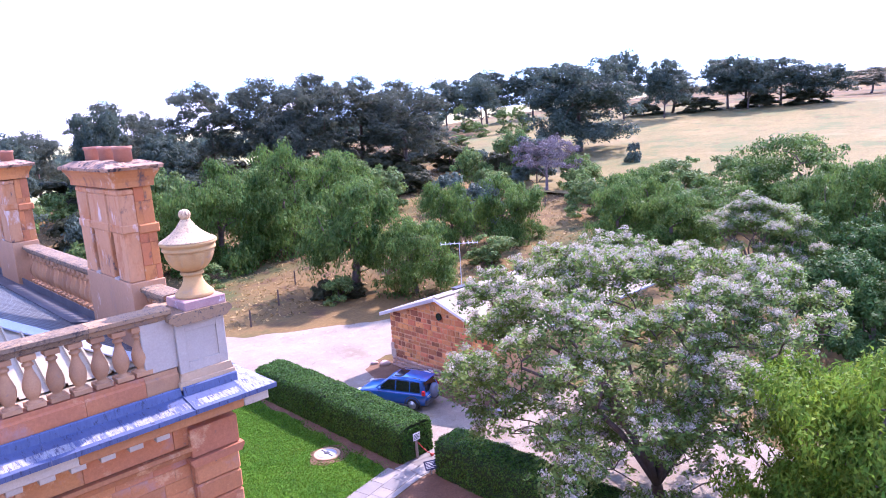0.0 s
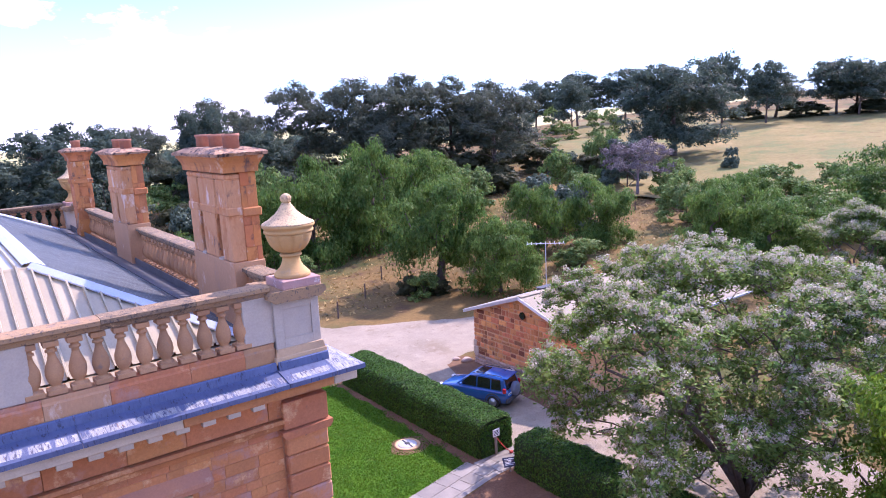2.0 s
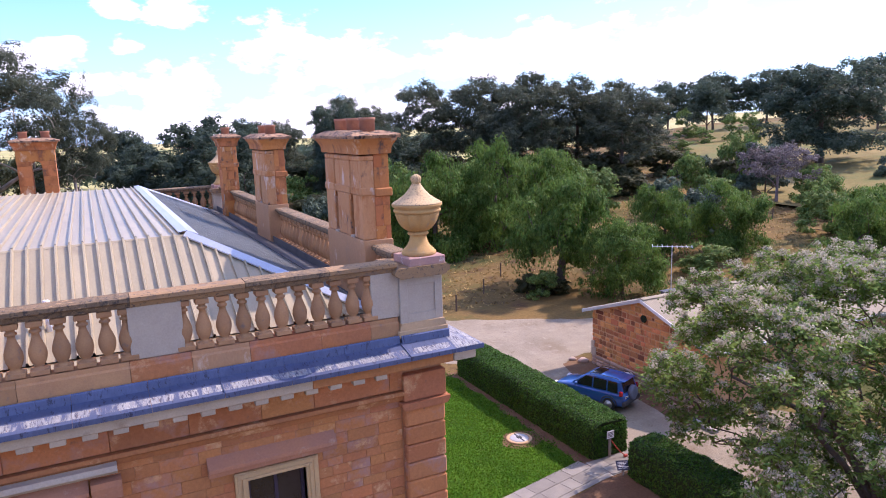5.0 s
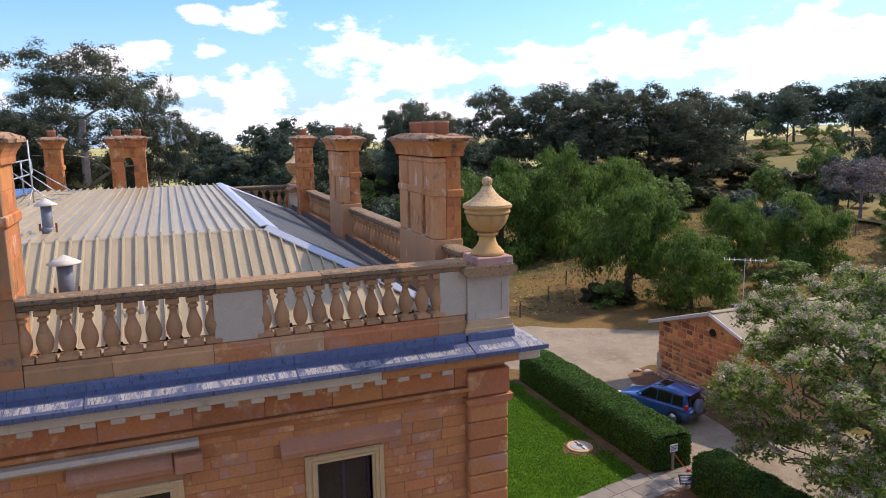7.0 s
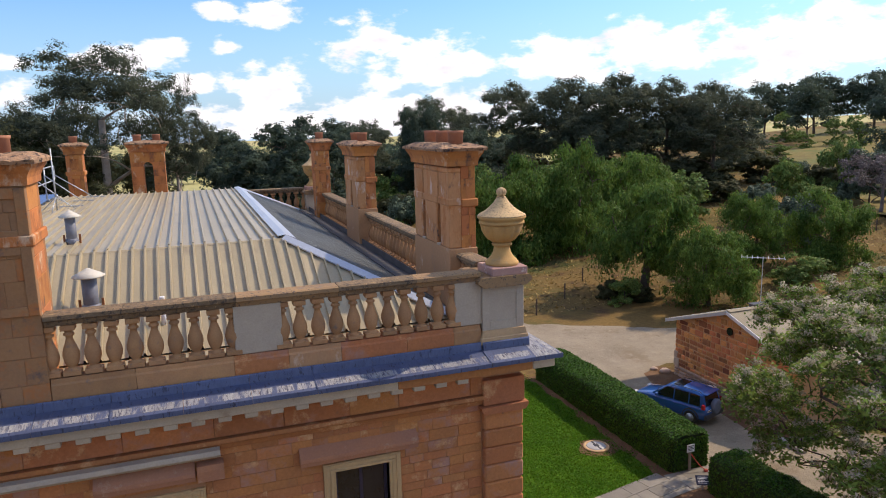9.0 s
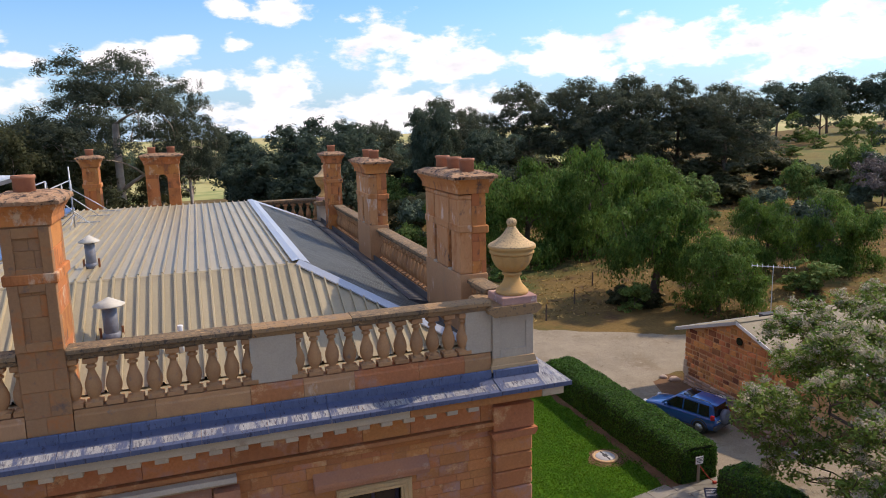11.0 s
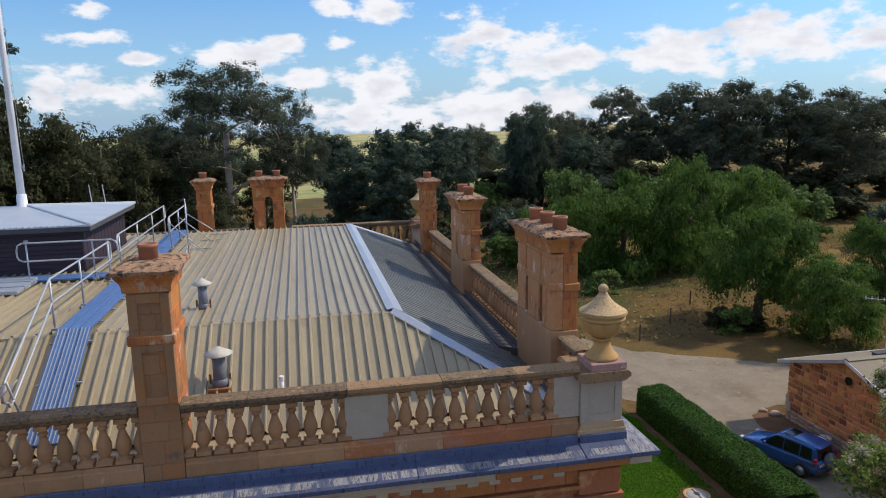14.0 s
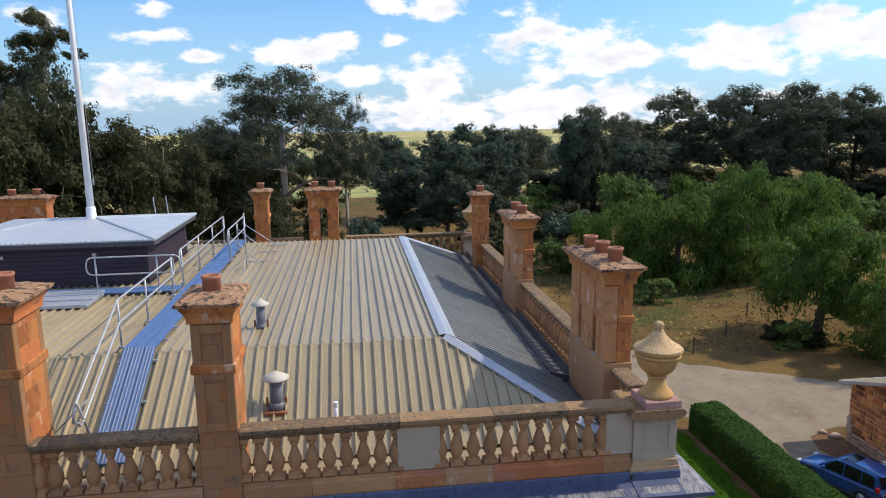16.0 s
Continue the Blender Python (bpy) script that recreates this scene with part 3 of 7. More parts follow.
for x0, x1, z0, z1 in ((WEST, VX0, 0, 9.9), (VX1, WX0, 0, 9.9), (VX0, VX1, 0, WZ0), (VX0, VX1, WZ1 - 0.02, 9.9), (WX1, -0.02, 0, 9.9), (WX0, WX1, 0, WZ0), (WX0, WX1, WZ1, 9.9)):
    w.box(x0, WALL_Y, z0, x1, WALL_Y + 0.5, z1)
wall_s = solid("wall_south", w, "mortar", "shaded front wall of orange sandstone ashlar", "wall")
solid("wall_east", shape().box(-0.50, WALL_Y + 0.5, 0, -0.04, NORTH - 0.5, 9.9), "ashlar", "side wall of orange sandstone", "wall")
solid("wall_north", shape().box(WEST, NORTH - 0.5, 0, -0.04, NORTH - 0.04, 9.9), "ashlar", "rear wall of orange sandstone", "wall")
solid("wall_west", shape().box(WEST, WALL_Y + 0.5, 0, WEST + 0.46, NORTH - 0.5, 9.9), "ashlar", "far side wall of orange sandstone", "wall")
solid("ceiling", shape().box(WEST + 0.5, WALL_Y + 0.5, 9.5, -0.5, NORTH - 0.5, 9.8), "mortar", "top floor ceiling under the roof", "ceiling")

# windows of the upper storey
def sash_window(name, x, half, hood_l, hood_r, hood_z, label):
    win = thing(name, (x, WALL_Y, WZ0), label, "window", "front sash windows", "structure")
    fr = shape()
    for x0, x1, z0, z1 in ((-half - 0.22, -half, 0, 2.43), (half, half + 0.22, 0, 2.43), (-half, half, 2.26, 2.43)):
        fr.box(x0, -0.06, z0, x1, 0.25, z1, 0.012)
    part("window_frame", fr, "window_frame", win, "moulded buff stone surround")
    fi = shape()
    for o, d in ((0.05, 0.085), (0.13, 0.075)):
        for x0, x1, z0, z1 in ((-half - o - 0.05, -half - o, 0, 2.27 + o), (half + o, half + o + 0.05, 0, 2.27 + o), (-half - o, half + o, 2.27 + o - 0.05, 2.27 + o)):
            fi.box(x0, -d, z0, x1, -0.05, z1, 0.006)
    part("moulding", fi, "window_frame", win)
    part("hood", shape().prism([(-0.20, 2.66), (0.0, 2.82), (0.0, 2.50), (-0.15, 2.50), (-0.17, 2.58), (-0.20, 2.60)], 0, hood_l - x, hood_r - x), "hood_stone", win, "weathered purple sandstone hood slab", (0, 0, hood_z))
    part("sash", shape().box(-half, 0.16, 0, -half + 0.06, 0.22, 2.27).box(half - 0.06, 0.16, 0, half, 0.22, 2.27).box(-0.03, 0.16, 0, 0.03, 0.22, 2.27).box(-half + 0.06, 0.16, 2.20, half - 0.06, 0.22, 2.27).box(-half + 0.06, 0.15, 1.05, half - 0.06, 0.21, 1.12), "box_wall", win, "dark painted timber sash")
    part("pane", shape().box(-half + 0.03, 0.185, 0, half - 0.03, 0.195, 2.25), "dark_pane", win)
    return win


sash_window("window_1", (WX0 + WX1) / 2, 0.5, -4.35, -2.18, 0.0, "tall dark sash window with buff stone surround")
win_b = sash_window("window_2", (VX0 + VX1) / 2, 0.43, -7.62, -6.08, 0.12, "narrow dark sash window below a bracketed hood")
part("bracket", shape().prism([(-0.20, 2.60), (0.0, 2.60), (0.0, 2.90), (-0.24, 2.90), (-0.24, 2.80)], 0, 0.54, 0.97), "hood_stone", win_b, "scrolled purple stone bracket")

# ---- cornice and flashing ----
EDGE = -0.52                  # how far the cornice stands out
corn = thing("cornice", (0, 0, 9.0), "stone cornice with pale dentils under lead flashing", "cornice", kind="structure")
part("corona", shape().box(WEST, EDGE + 0.10, 0.53, -2.64, 0.3, 0.74, 0.01), "corona_stone", corn, "greyish buff stone corona band")
part("corona", shape().box(-2.635, EDGE + 0.10, 0.53, -0.02, 0.3, 0.74, 0.01), "ashlar", corn, "orange stone corona band")
part("corner_block", shape().box(-0.015, EDGE + 0.09, 0.53, 0.44, 0.3, 0.74, 0.01), "corona_stone", corn, "pale corner block of the corona")
part("corona", shape().box(-0.42, 0.305, 0.53, 0.44, NORTH, 0.74, 0.01), "corona_stone", corn)
part("bed_moulding", shape().prism([(-0.30, 0.53), (0.2, 0.53), (0.2, 0.42), (-0.02, 0.42), (-0.10, 0.45), (-0.20, 0.50)], 0, WEST, 0.02), "ashlar", corn)
bx = WEST + 0.2
while bx < -8.0:
    part("frieze_block", block(1.4, 0.12, 0.46, "ashlar"), "ashlar", corn, "", (bx, 0.05, 0.0))
    bx += 1.405
while bx < -0.95:
    fw = min(rs.choice((0.9, 1.15, 1.4)), -0.84 - bx)
    part("frieze_block", block(fw, 0.12, 0.46, "ashlar"), "ashlar", corn, "", (bx, 0.05, 0.0))
    bx += fw + 0.006
for i in range(40):
    x = -1.52 - i * 0.413
    part("dentil", block(0.21, 0.14, 0.10, "corona_stone", 0.008), "corona_stone", corn, "", (x, -0.40, 0.44))
part("architrave", shape().prism([(0.14, -0.02), (-0.02, -0.02), (-0.05, -0.08), (0.02, -0.13), (0.06, -0.22), (0.14, -0.22)], 0, WEST, -0.84), "ashlar", corn, "moulded sandstone architrave")
part("string_course", shape().prism([(0.14, -0.13), (-0.10, -0.16), (-0.12, -0.24), (-0.04, -0.31), (0.14, -0.31)], 0, WEST, -5.66), "grey_stone", corn, "pale grey string course of the central bay")
part("soffit", shape().box(WEST, EDGE + 0.11, 0.745, -0.02, 0.10, 0.76), "ashlar", corn)

# lead: upright against the plinth, then sloping to the drip edge, in separate sheets
flash = thing("flashing", (0, 0, 9.7), "blue-grey lead flashing, whitened along its outer edge", "flashing", kind="structure")
fx = 0.0
k = 0
while fx > WEST:
    lw = 1.05 if k else 0.90
    x1, x0 = fx - 0.006, fx - lw
    up = shape().prism([(-0.045, 0.36), (-0.06, 0.34), (-0.075, 0.21), (-0.03, 0.20), (-0.03, 0.36)], 0, x0, x1)
    if k == 0:
        up = shape().prism([(-0.085, 0.36), (-0.10, 0.34), (-0.115, 0.21), (-0.05, 0.20), (-0.05, 0.36)], 0, -0.88, 0.07)
    part("upstand", up, "lead", flash)
    e0 = EDGE + rs.uniform(-0.006, 0.006)
    a, b = 0.47, 0.86
    y1 = -0.075 + a * (EDGE + 0.075)
    z1 = 0.215 - a * 0.105
    y2, z2 = -0.075 + b * (EDGE + 0.075), 0.215 - b * 0.110
    part("lead_sheet", shape().prism([(-0.07, 0.215), (y1, z1), (y1, z1 - 0.02), (-0.07, 0.19)], 0, x0, x1), "lead", flash)
    part("weathered_edge", shape().prism([(y1, z1), (y2, z2), (y2, z2 - 0.022), (y1, z1 - 0.022)], 0, x0, x1), "lead_weathered", flash, "whitened lichen-spotted lead")
    part("outer_edge", shape().prism([(y2, z2), (e0, 0.105), (e0, 0.080), (y2, z2 - 0.022)], 0, x0, x1), "lead", flash)
    part("drip", shape().prism([(e0, 0.105), (e0 - 0.012, 0.10), (e0 - 0.012, 0.02), (e0, 0.02)], 0, x0, x1), "lead", flash)
    if k % 3 == 1:
        part("roll", shape().prism([(-0.075, 0.235), (e0, 0.122), (e0, 0.10), (-0.075, 0.21)], 0, x1 - 0.004, x1 + 0.010), "lead", flash)
    fx -= lw
    k += 1
# the corner and the east side
cs = shape().add([(0.0, EDGE, 0.105), (0.55, EDGE, 0.105), (0.55, 0.9, 0.105), (0.07, 0.9, 0.215), (0.07, -0.075, 0.215), (0.0, -0.075, 0.215)], [(0, 1, 4, 5), (1, 2, 3, 4)])
cs.add([(0.0, EDGE, 0.085), (0.55, EDGE, 0.085), (0.55, 0.9, 0.085), (0.07, 0.9, 0.19), (0.07, -0.075, 0.19), (0.0, -0.075, 0.19)], [(5, 4, 1, 0), (4, 3, 2, 1)])
part("corner_sheet", cs, "lead_weathered", flash, "pale corner lead sheet")
part("drip", shape().box(0.0, EDGE - 0.012, 0.02, 0.562, EDGE, 0.10).box(0.55, EDGE, 0.02, 0.562, NORTH + 0.5, 0.10), "lead", flash)
part("east_sheet", shape().prism([(0.07, 0.215), (0.55, 0.105), (0.55, 0.085), (0.07, 0.19)], 1, 0.91, NORTH), "lead_weathered", flash)
part("east_upstand", shape().prism([(0.0, 0.36), (0.075, 0.34), (0.08, 0.21), (0.0, 0.21)], 1, -0.05, NORTH), "lead", flash)

# ---- corner pier with rusticated quoins ----
pier = thing("corner_pier", (-0.84, -0.02, 0), "rusticated sandstone corner pier", "pier", kind="structure")
z, k = 0.3, 0
while z < 8.55:
    part("quoin", block(0.82, 0.80, 0.352, "ashlar", 0.03), "ashlar", pier, "", (0.0, 0.0, z))
    z += 0.362
    k += 1
part("capital", shape().prism([(-0.02, 0.0), (0.84, 0.0), (0.90, 0.09), (0.90, 0.14), (-0.08, 0.14), (-0.08, 0.09)], 1, -0.07, 0.80).box(-0.02, -0.015, 0.16, 0.84, 0.8, 0.66, 0.01), "ashlar", pier, "moulded sandstone capital", (0, 0, z - 0.005))

# ---- parapet of the front ----
RAIL_Z = 11.40


def baluster_mesh():
    p = [(0.112, 0.06), (0.112, 0.085), (0.070, 0.10), (0.064, 0.125), (0.090, 0.16), (0.112, 0.22), (0.125, 0.29), (0.121, 0.36), (0.100, 0.43), (0.074, 0.50), (0.055, 0.56), (0.050, 0.61), (0.080, 0.625), (0.080, 0.655), (0.056, 0.67), (0.062, 0.695), (0.098, 0.72)]
    s = shape(True).lathe(p, 14)
    s.box(-0.128, -0.125, 0.0, 0.128, 0.125, 0.075, 0.008)
    s.box(-0.104, -0.105, 0.715, 0.104, 0.105, 0.80, 0.008)
    me = s.mesh("baluster", "baluster_stone")
    for poly in me.polygons:
        poly.use_smooth = poly.index < 14 * (len(p) - 1)
    return me


BAL = baluster_mesh()


def rail_run(owner, along, a, b, across, lichen=False, seed=1):
    """Coping stones and plinth stones from a to b; along: 0 for the x axis, 1 for y; across: the middle line."""
    r = random.Random(seed)
    p = a
    while p < b - 0.05:
        q = min(b, p + r.choice((1.1, 1.4, 1.7)))
        if b - q < 0.4:
            q = b
        dz = r.uniform(-0.006, 0.006)
        prof = [(across - 0.20, RAIL_Z - 0.085 + dz), (across - 0.20, RAIL_Z - 0.02 + dz), (across - 0.15, RAIL_Z + dz), (across + 0.15, RAIL_Z + dz), (across + 0.20, RAIL_Z - 0.02 + dz), (across + 0.20, RAIL_Z - 0.085 + dz), (across + 0.15, RAIL_Z - 0.115), (across + 0.115, RAIL_Z - 0.19), (across - 0.115, RAIL_Z - 0.19), (across - 0.15, RAIL_Z - 0.115)]
        part("coping_stone", shape().prism(prof, along, p + 0.003, q - 0.003), "rail_lichen" if lichen or r.random() < 0.75 else "rail_stone", owner)
        p = q
    p = a
    while p < b - 0.05:
        q = min(b, p + r.choice((0.9, 1.2, 1.5)))
        if b - q < 0.4:
            q = b
        prof = [(across - 0.16, 10.0), (across - 0.16, 10.28), (across - 0.13, 10.31), (across - 0.13, 10.38), (across + 0.13, 10.38), (across + 0.13, 10.31), (across + 0.16, 10.28), (across + 0.16, 10.0)]
        part("plinth_stone", shape().prism(prof, along, p + 0.003, q - 0.003), r.choice(("baluster_stone", "baluster_stone", "foot_stone", "baluster_stone", "foot_stone", "ashlar")), owner)
        p = q


def balusters(owner, along, a, b, across, n):
    """n gaps between a and b: whole balusters between them, half ones against the ends."""
    step = (b - a) / n
    for i in range(n + 1):
        u = a + step * i
        if i == 0:
            u += 0.02
        if i == n:
            u -= 0.02
        part("baluster", BAL, "baluster_stone", owner, "", (u, across, 10.395) if along == 0 else (across, u, 10.395))


BX = 0.16                      # middle line of the front parapet, behind the pier's face
front = thing("balustrade", (0, 0, 0), "weathered sandstone parapet balustrade above the front wall", "balustrade", "parapet balustrades", "structure")
rail_run(front, 0, -8.02, -0.88, BX, False, 3)
balusters(front, 0, -4.50, -1.37, BX, 10)
balusters(front, 0, -8.02, -5.28, BX, 9)
part("panel", shape().box(-5.28, 0.05, 10.385, -4.50, 0.28, 11.21, 0.01), "grey_stone", front, "smooth pale grey panel stone")
part("panel", shape().box(-1.37, 0.05, 10.385, -0.84, 0.28, 11.21, 0.01), "grey_stone", front, "smooth pale grey panel stone")
front2 = thing("balustrade", (0, 0, 0), "weathered sandstone parapet balustrade with dark lichened coping", "balustrade", "parapet balustrades", "structure")
rail_run(front2, 0, -11.45, -8.70, BX, True, 4)
balusters(front2, 0, -11.45, -8.70, BX, 9)
front3 = thing("balustrade", (0, 0, 0), "weathered sandstone parapet balustrade west of the chimneys", "balustrade", "parapet balustrades", "structure")
rail_run(front3, 0, WEST, -12.72, BX, True, 5)
balusters(front3, 0, -16.0, -12.72, BX, 10)

ped = thing("pedestal", (-0.42, 0.42, 10.0), "pale grey stone corner pedestal with moulded cap", "pedestal", "parapet pedestals", "structure")


def pedestal(owner, shaft="grey_stone"):
    part("base", shape().box(-0.49, -0.49, 0.0, 0.49, 0.49, 0.13, 0.012).prism([(-0.47, 0.13), (0.47, 0.13), (0.43, 0.26), (-0.43, 0.26)], 1, -0.47, 0.47), "buff_stone", owner, "buff stone base moulding")
    s = shape().box(-0.42, -0.40, 0.24, 0.42, 0.40, 1.10)
    for x0, x1, z0, z1 in ((-0.42, -0.27, 0.24, 1.10), (0.27, 0.42, 0.24, 1.10), (-0.27, 0.27, 0.24, 0.42), (-0.27, 0.27, 0.94, 1.10)):
        s.box(x0, -0.425, z0, x1, -0.395, z1, 0.004).box(x0, 0.395, z0, x1, 0.425, z1, 0.004)
        s.box(0.395, x0, z0, 0.425, x1, z1, 0.004).box(-0.425, x0, z0, -0.395, x1, z1, 0.004)
    part("dado", s, shaft, owner, "panelled pale grey dado")
    part("cap", shape().prism([(-0.43, 1.09), (0.43, 1.09), (0.50, 1.15), (0.54, 1.17), (0.54, 1.24), (0.48, 1.29), (-0.48, 1.29), (-0.54, 1.24), (-0.54, 1.17), (-0.50, 1.15)], 1, -0.54, 0.54), "rail_stone", owner, "moulded reddish cap")


pedestal(ped)

urn = thing("urn", (-0.31, 0.28, 11.285), "carved sandstone urn with lichened domed lid", "urn", "parapet urns")


def make_urn(owner):
    part("foot_block", shape().box(-0.36, -0.36, 0, 0.36, 0.36, 0.17, 0.015), "plinth_purple", owner, "purple stone block with white paint remains")
    part("foot", shape(True).lathe([(0.305, 0.17), (0.315, 0.19), (0.315, 0.235), (0.295, 0.25), (0.285, 0.27), (0.255, 0.30), (0.205, 0.36), (0.165, 0.45), (0.15, 0.54), (0.158, 0.56), (0.188, 0.575), (0.192, 0.60), (0.185, 0.62), (0.155, 0.635)], 28), "urn_stone", owner)
    part("bowl", shape(True).lathe([(0.15, 0.64), (0.19, 0.65), (0.27, 0.705), (0.335, 0.79), (0.378, 0.89), (0.40, 0.98), (0.402, 1.02)], 80, ripple=10, depth=0.11), "urn_stone", owner, "fluted buff stone bowl")
    part("rim", shape(True).lathe([(0.40, 1.02), (0.43, 1.04), (0.43, 1.08), (0.40, 1.10), (0.44, 1.13), (0.46, 1.16), (0.46, 1.19), (0.45, 1.20)], 36), "urn_stone", owner)
    part("lid", shape(True).lathe([(0.46, 1.20), (0.44, 1.22), (0.34, 1.28), (0.24, 1.36), (0.16, 1.45), (0.11, 1.53), (0.085, 1.57), (0.085, 1.585)], 36), "urn_lid", owner, "rough lichen-covered lid")
    part("finial", shape(True).lathe([(0.06, 1.585), (0.085, 1.62), (0.10, 1.67), (0.095, 1.71), (0.065, 1.75), (0.02, 1.77)], 40, ripple=10, depth=0.22), "urn_lid", owner)


make_urn(urn)
urn.scale = (1, 1, 0.91)

# ---- east parapet ----
EX = -0.42
east = thing("balustrade", (0, 0, 0), "sandstone parapet balustrade along the east side, lichened coping", "balustrade", "parapet balustrades", "structure")
rail_run(east, 1, 0.86, 1.88, EX, True, 7)
balusters(east, 1, 0.86, 1.88, EX, 3)
rail_run(east, 1, 4.22, 10.00, EX, True, 8)
balusters(east, 1, 4.22, 10.00, EX, 18)
rail_run(east, 1, 11.62, 17.2, EX, True, 9)
balusters(east, 1, 11.62, 17.2, EX, 17)
rail_run(east, 1, 17.95, 19.9, EX, False, 10)
part("kerb", shape().box(EX - 0.30, 0.86, 9.9, EX - 0.165, 19.9, 10.20, 0.01), "baluster_stone", east, "inner parapet kerb")
rear = thing("balustrade", (0, 0, 0), "distant sandstone parapet balustrade on the rear wall", "balustrade", "parapet balustrades", "structure")
rail_run(rear, 0, -6.3, -0.86, NORTH - 0.3, False, 11)
balusters(rear, 0, -6.3, -0.86, NORTH - 0.3, 16)
rail_run(rear, 0, -18.8, -8.2, NORTH - 0.3, False, 12)
balusters(rear, 0, -18.8, -8.2, NORTH - 0.3, 30)
copy_thing(ped, pose(-0.42, NORTH - 0.4, 10.0))
copy_thing(urn, pose(-0.42, NORTH - 0.4, 11.285))


# ---- chimneys ----
def chimney(at, wx, wy, pots, label, slots_side=(), arch=False, base=10.0, top=13.70, face="chimney_stone", out=0.0):
    """A square-set stone stack: courses of blocks, a band, corner strips, a flared neck, a slab cap and pots. wx, wy: its size; out: how far the slotted west side stands before the core."""
    t = thing("chimney", at, label, "chimney", "roof chimneys")
    hx, hy = wx / 2, wy / 2
    r = random.Random(int(at[0] * 100 + at[1] * 10))
    zb, zm, zn = base, base + (top - base) * 0.66, top - 0.52
    # plain lower part
    if not arch:
        part("shaft", shape().box(-hx + 0.03, -hy + 0.03, 0, hx - 0.03, hy - 0.03, zn - base), "chimney_stone", t)
    z = 0.0
    while z < zn - base - 0.02:
        h = min(r.choice((0.34, 0.42, 0.5)), zn - base - z)
        if arch and z > 1.0:
            for s in (-1, 1):
                wd = (wx - 0.36) / 2
                part("stone", block(wd, wy, h, "chimney_stone"), "chimney_stone", t, "", (-hx if s < 0 else hx - wd, -hy, z))
        else:
            # faces laid as separate stones: front and back, then the two sides
            c = r.uniform(0.3, 0.7) * wx
            for y0 in (-hy, hy - 0.12):
                part("stone", block(c, 0.12, h, face), face, t, "", (-hx, y0, z))
                part("stone", block(wx - c, 0.12, h, face), face, t, "", (-hx + c, y0, z))
            n = max(1, round((wy - 0.24) / 0.7))
            for x0 in (-hx, hx - 0.12):
                for i in range(n):
                    ln = (wy - 0.24) / n
                    part("stone", block(0.12, ln, h, "chimney_stone"), "chimney_stone", t, "", (x0, -hy + 0.12 + i * ln, z))
        z += h + 0.002
    if arch:
        part("lintel", shape().box(-hx - 0.01, -hy - 0.01, zn - base - 0.42, hx + 0.01, hy + 0.01, zn - base, 0.01), "chimney_stone", t, "arched stone lintel")
        part("spandrel", shape().prism([(-0.19, zn - base - 0.62), (-0.15, zn - base - 0.50), (-0.07, zn - base - 0.42), (-0.19, zn - base - 0.42)], 1, -hy, hy).prism([(0.19, zn - base - 0.62), (0.15, zn - base - 0.50), (0.07, zn - base - 0.42), (0.19, zn - base - 0.42)], 1, -hy, hy), "chimney_stone", t)
    # raised strips that leave recessed panels on the faces
    zl, zh = 1.42, zn - base - 0.03
    e = 0.035
    for y0, y1 in () if arch or slots_side else ((-hy - e, -hy + 0.004), (hy - 0.004, hy + e)):
        for x0, x1, q0, q1 in ((-hx, -hx + 0.15, zl, zh), (hx - 0.15, hx, zl, zh), (-hx + 0.15, hx - 0.15, zm - base - 0.22, zm - base + 0.15), (-hx + 0.15, hx - 0.15, zh - 0.16, zh), (-hx + 0.15, hx - 0.15, zl, zl + 0.14)):
            part("panel_strip", shape().box(x0, y0, q0, x1, y1, q1, 0.008), face, t)
    if slots_side:
        low, mid = 1.50, zm - base
        part("base_course", shape().box(-hx - out - 0.012, -hy - 0.04, 0, hx + 0.02, hy + 0.04, low, 0.012), "foot_stone", t, "plain rendered foot of the stack")
        cuts = [-hy, *slots_side, hy]
        for c in slots_side:
            part("slot_sill", shape().box(-hx - out - 0.02, c - 0.10, low - 0.01, -hx, c + 0.10, low + 0.035, 0.006), "grey_stone", t, "pale slot sill")
            part("slot_head", shape().prism([(c - 0.105, mid - 0.02), (c - 0.105, mid - 0.20), (c - 0.06, mid - 0.12), (c - 0.022, mid - 0.02)], 0, -hx - out + 0.02, -hx).prism([(c + 0.105, mid - 0.02), (c + 0.022, mid - 0.02), (c + 0.06, mid - 0.12), (c + 0.105, mid - 0.20)], 0, -hx - out + 0.02, -hx), "pilaster_stone", t)
        for i in range(len(cuts) - 1):
            for q0, q1, gap in ((low + 0.005, mid - 0.02, 0.105), (mid + 0.02, zh - 0.10, 0.028), (zh - 0.10, zh, 0.0)):
                y0, y1 = cuts[i] + (gap if i else 0), cuts[i + 1] - (gap if i < len(cuts) - 2 else 0)
                part("pilaster", shape().box(-hx - out, y0, q0, -hx + 0.004, y1, q1, 0.02), "pilaster_stone", t, "pale weathered pilaster strip")
            y0, y1 = cuts[i] + (0.026 if i else -0.02), cuts[i + 1] - (0.026 if i < len(cuts) - 2 else -0.02)
            part("pilaster_band", shape().box(-hx - out - 0.02, y0, mid - 0.07, -hx + 0.004, y1, mid + 0.09, 0.02), "pilaster_stone", t)
    if not arch:
        part("band", shape().box(-hx - (0.0 if slots_side else 0.05), -hy - 0.05, zm - base - 0.10, hx + 0.05, hy + 0.05, zm - base + 0.07, 0.02), "chimney_stone", t, "projecting stone band")
    # flared neck
    vs, fs2 = [], []
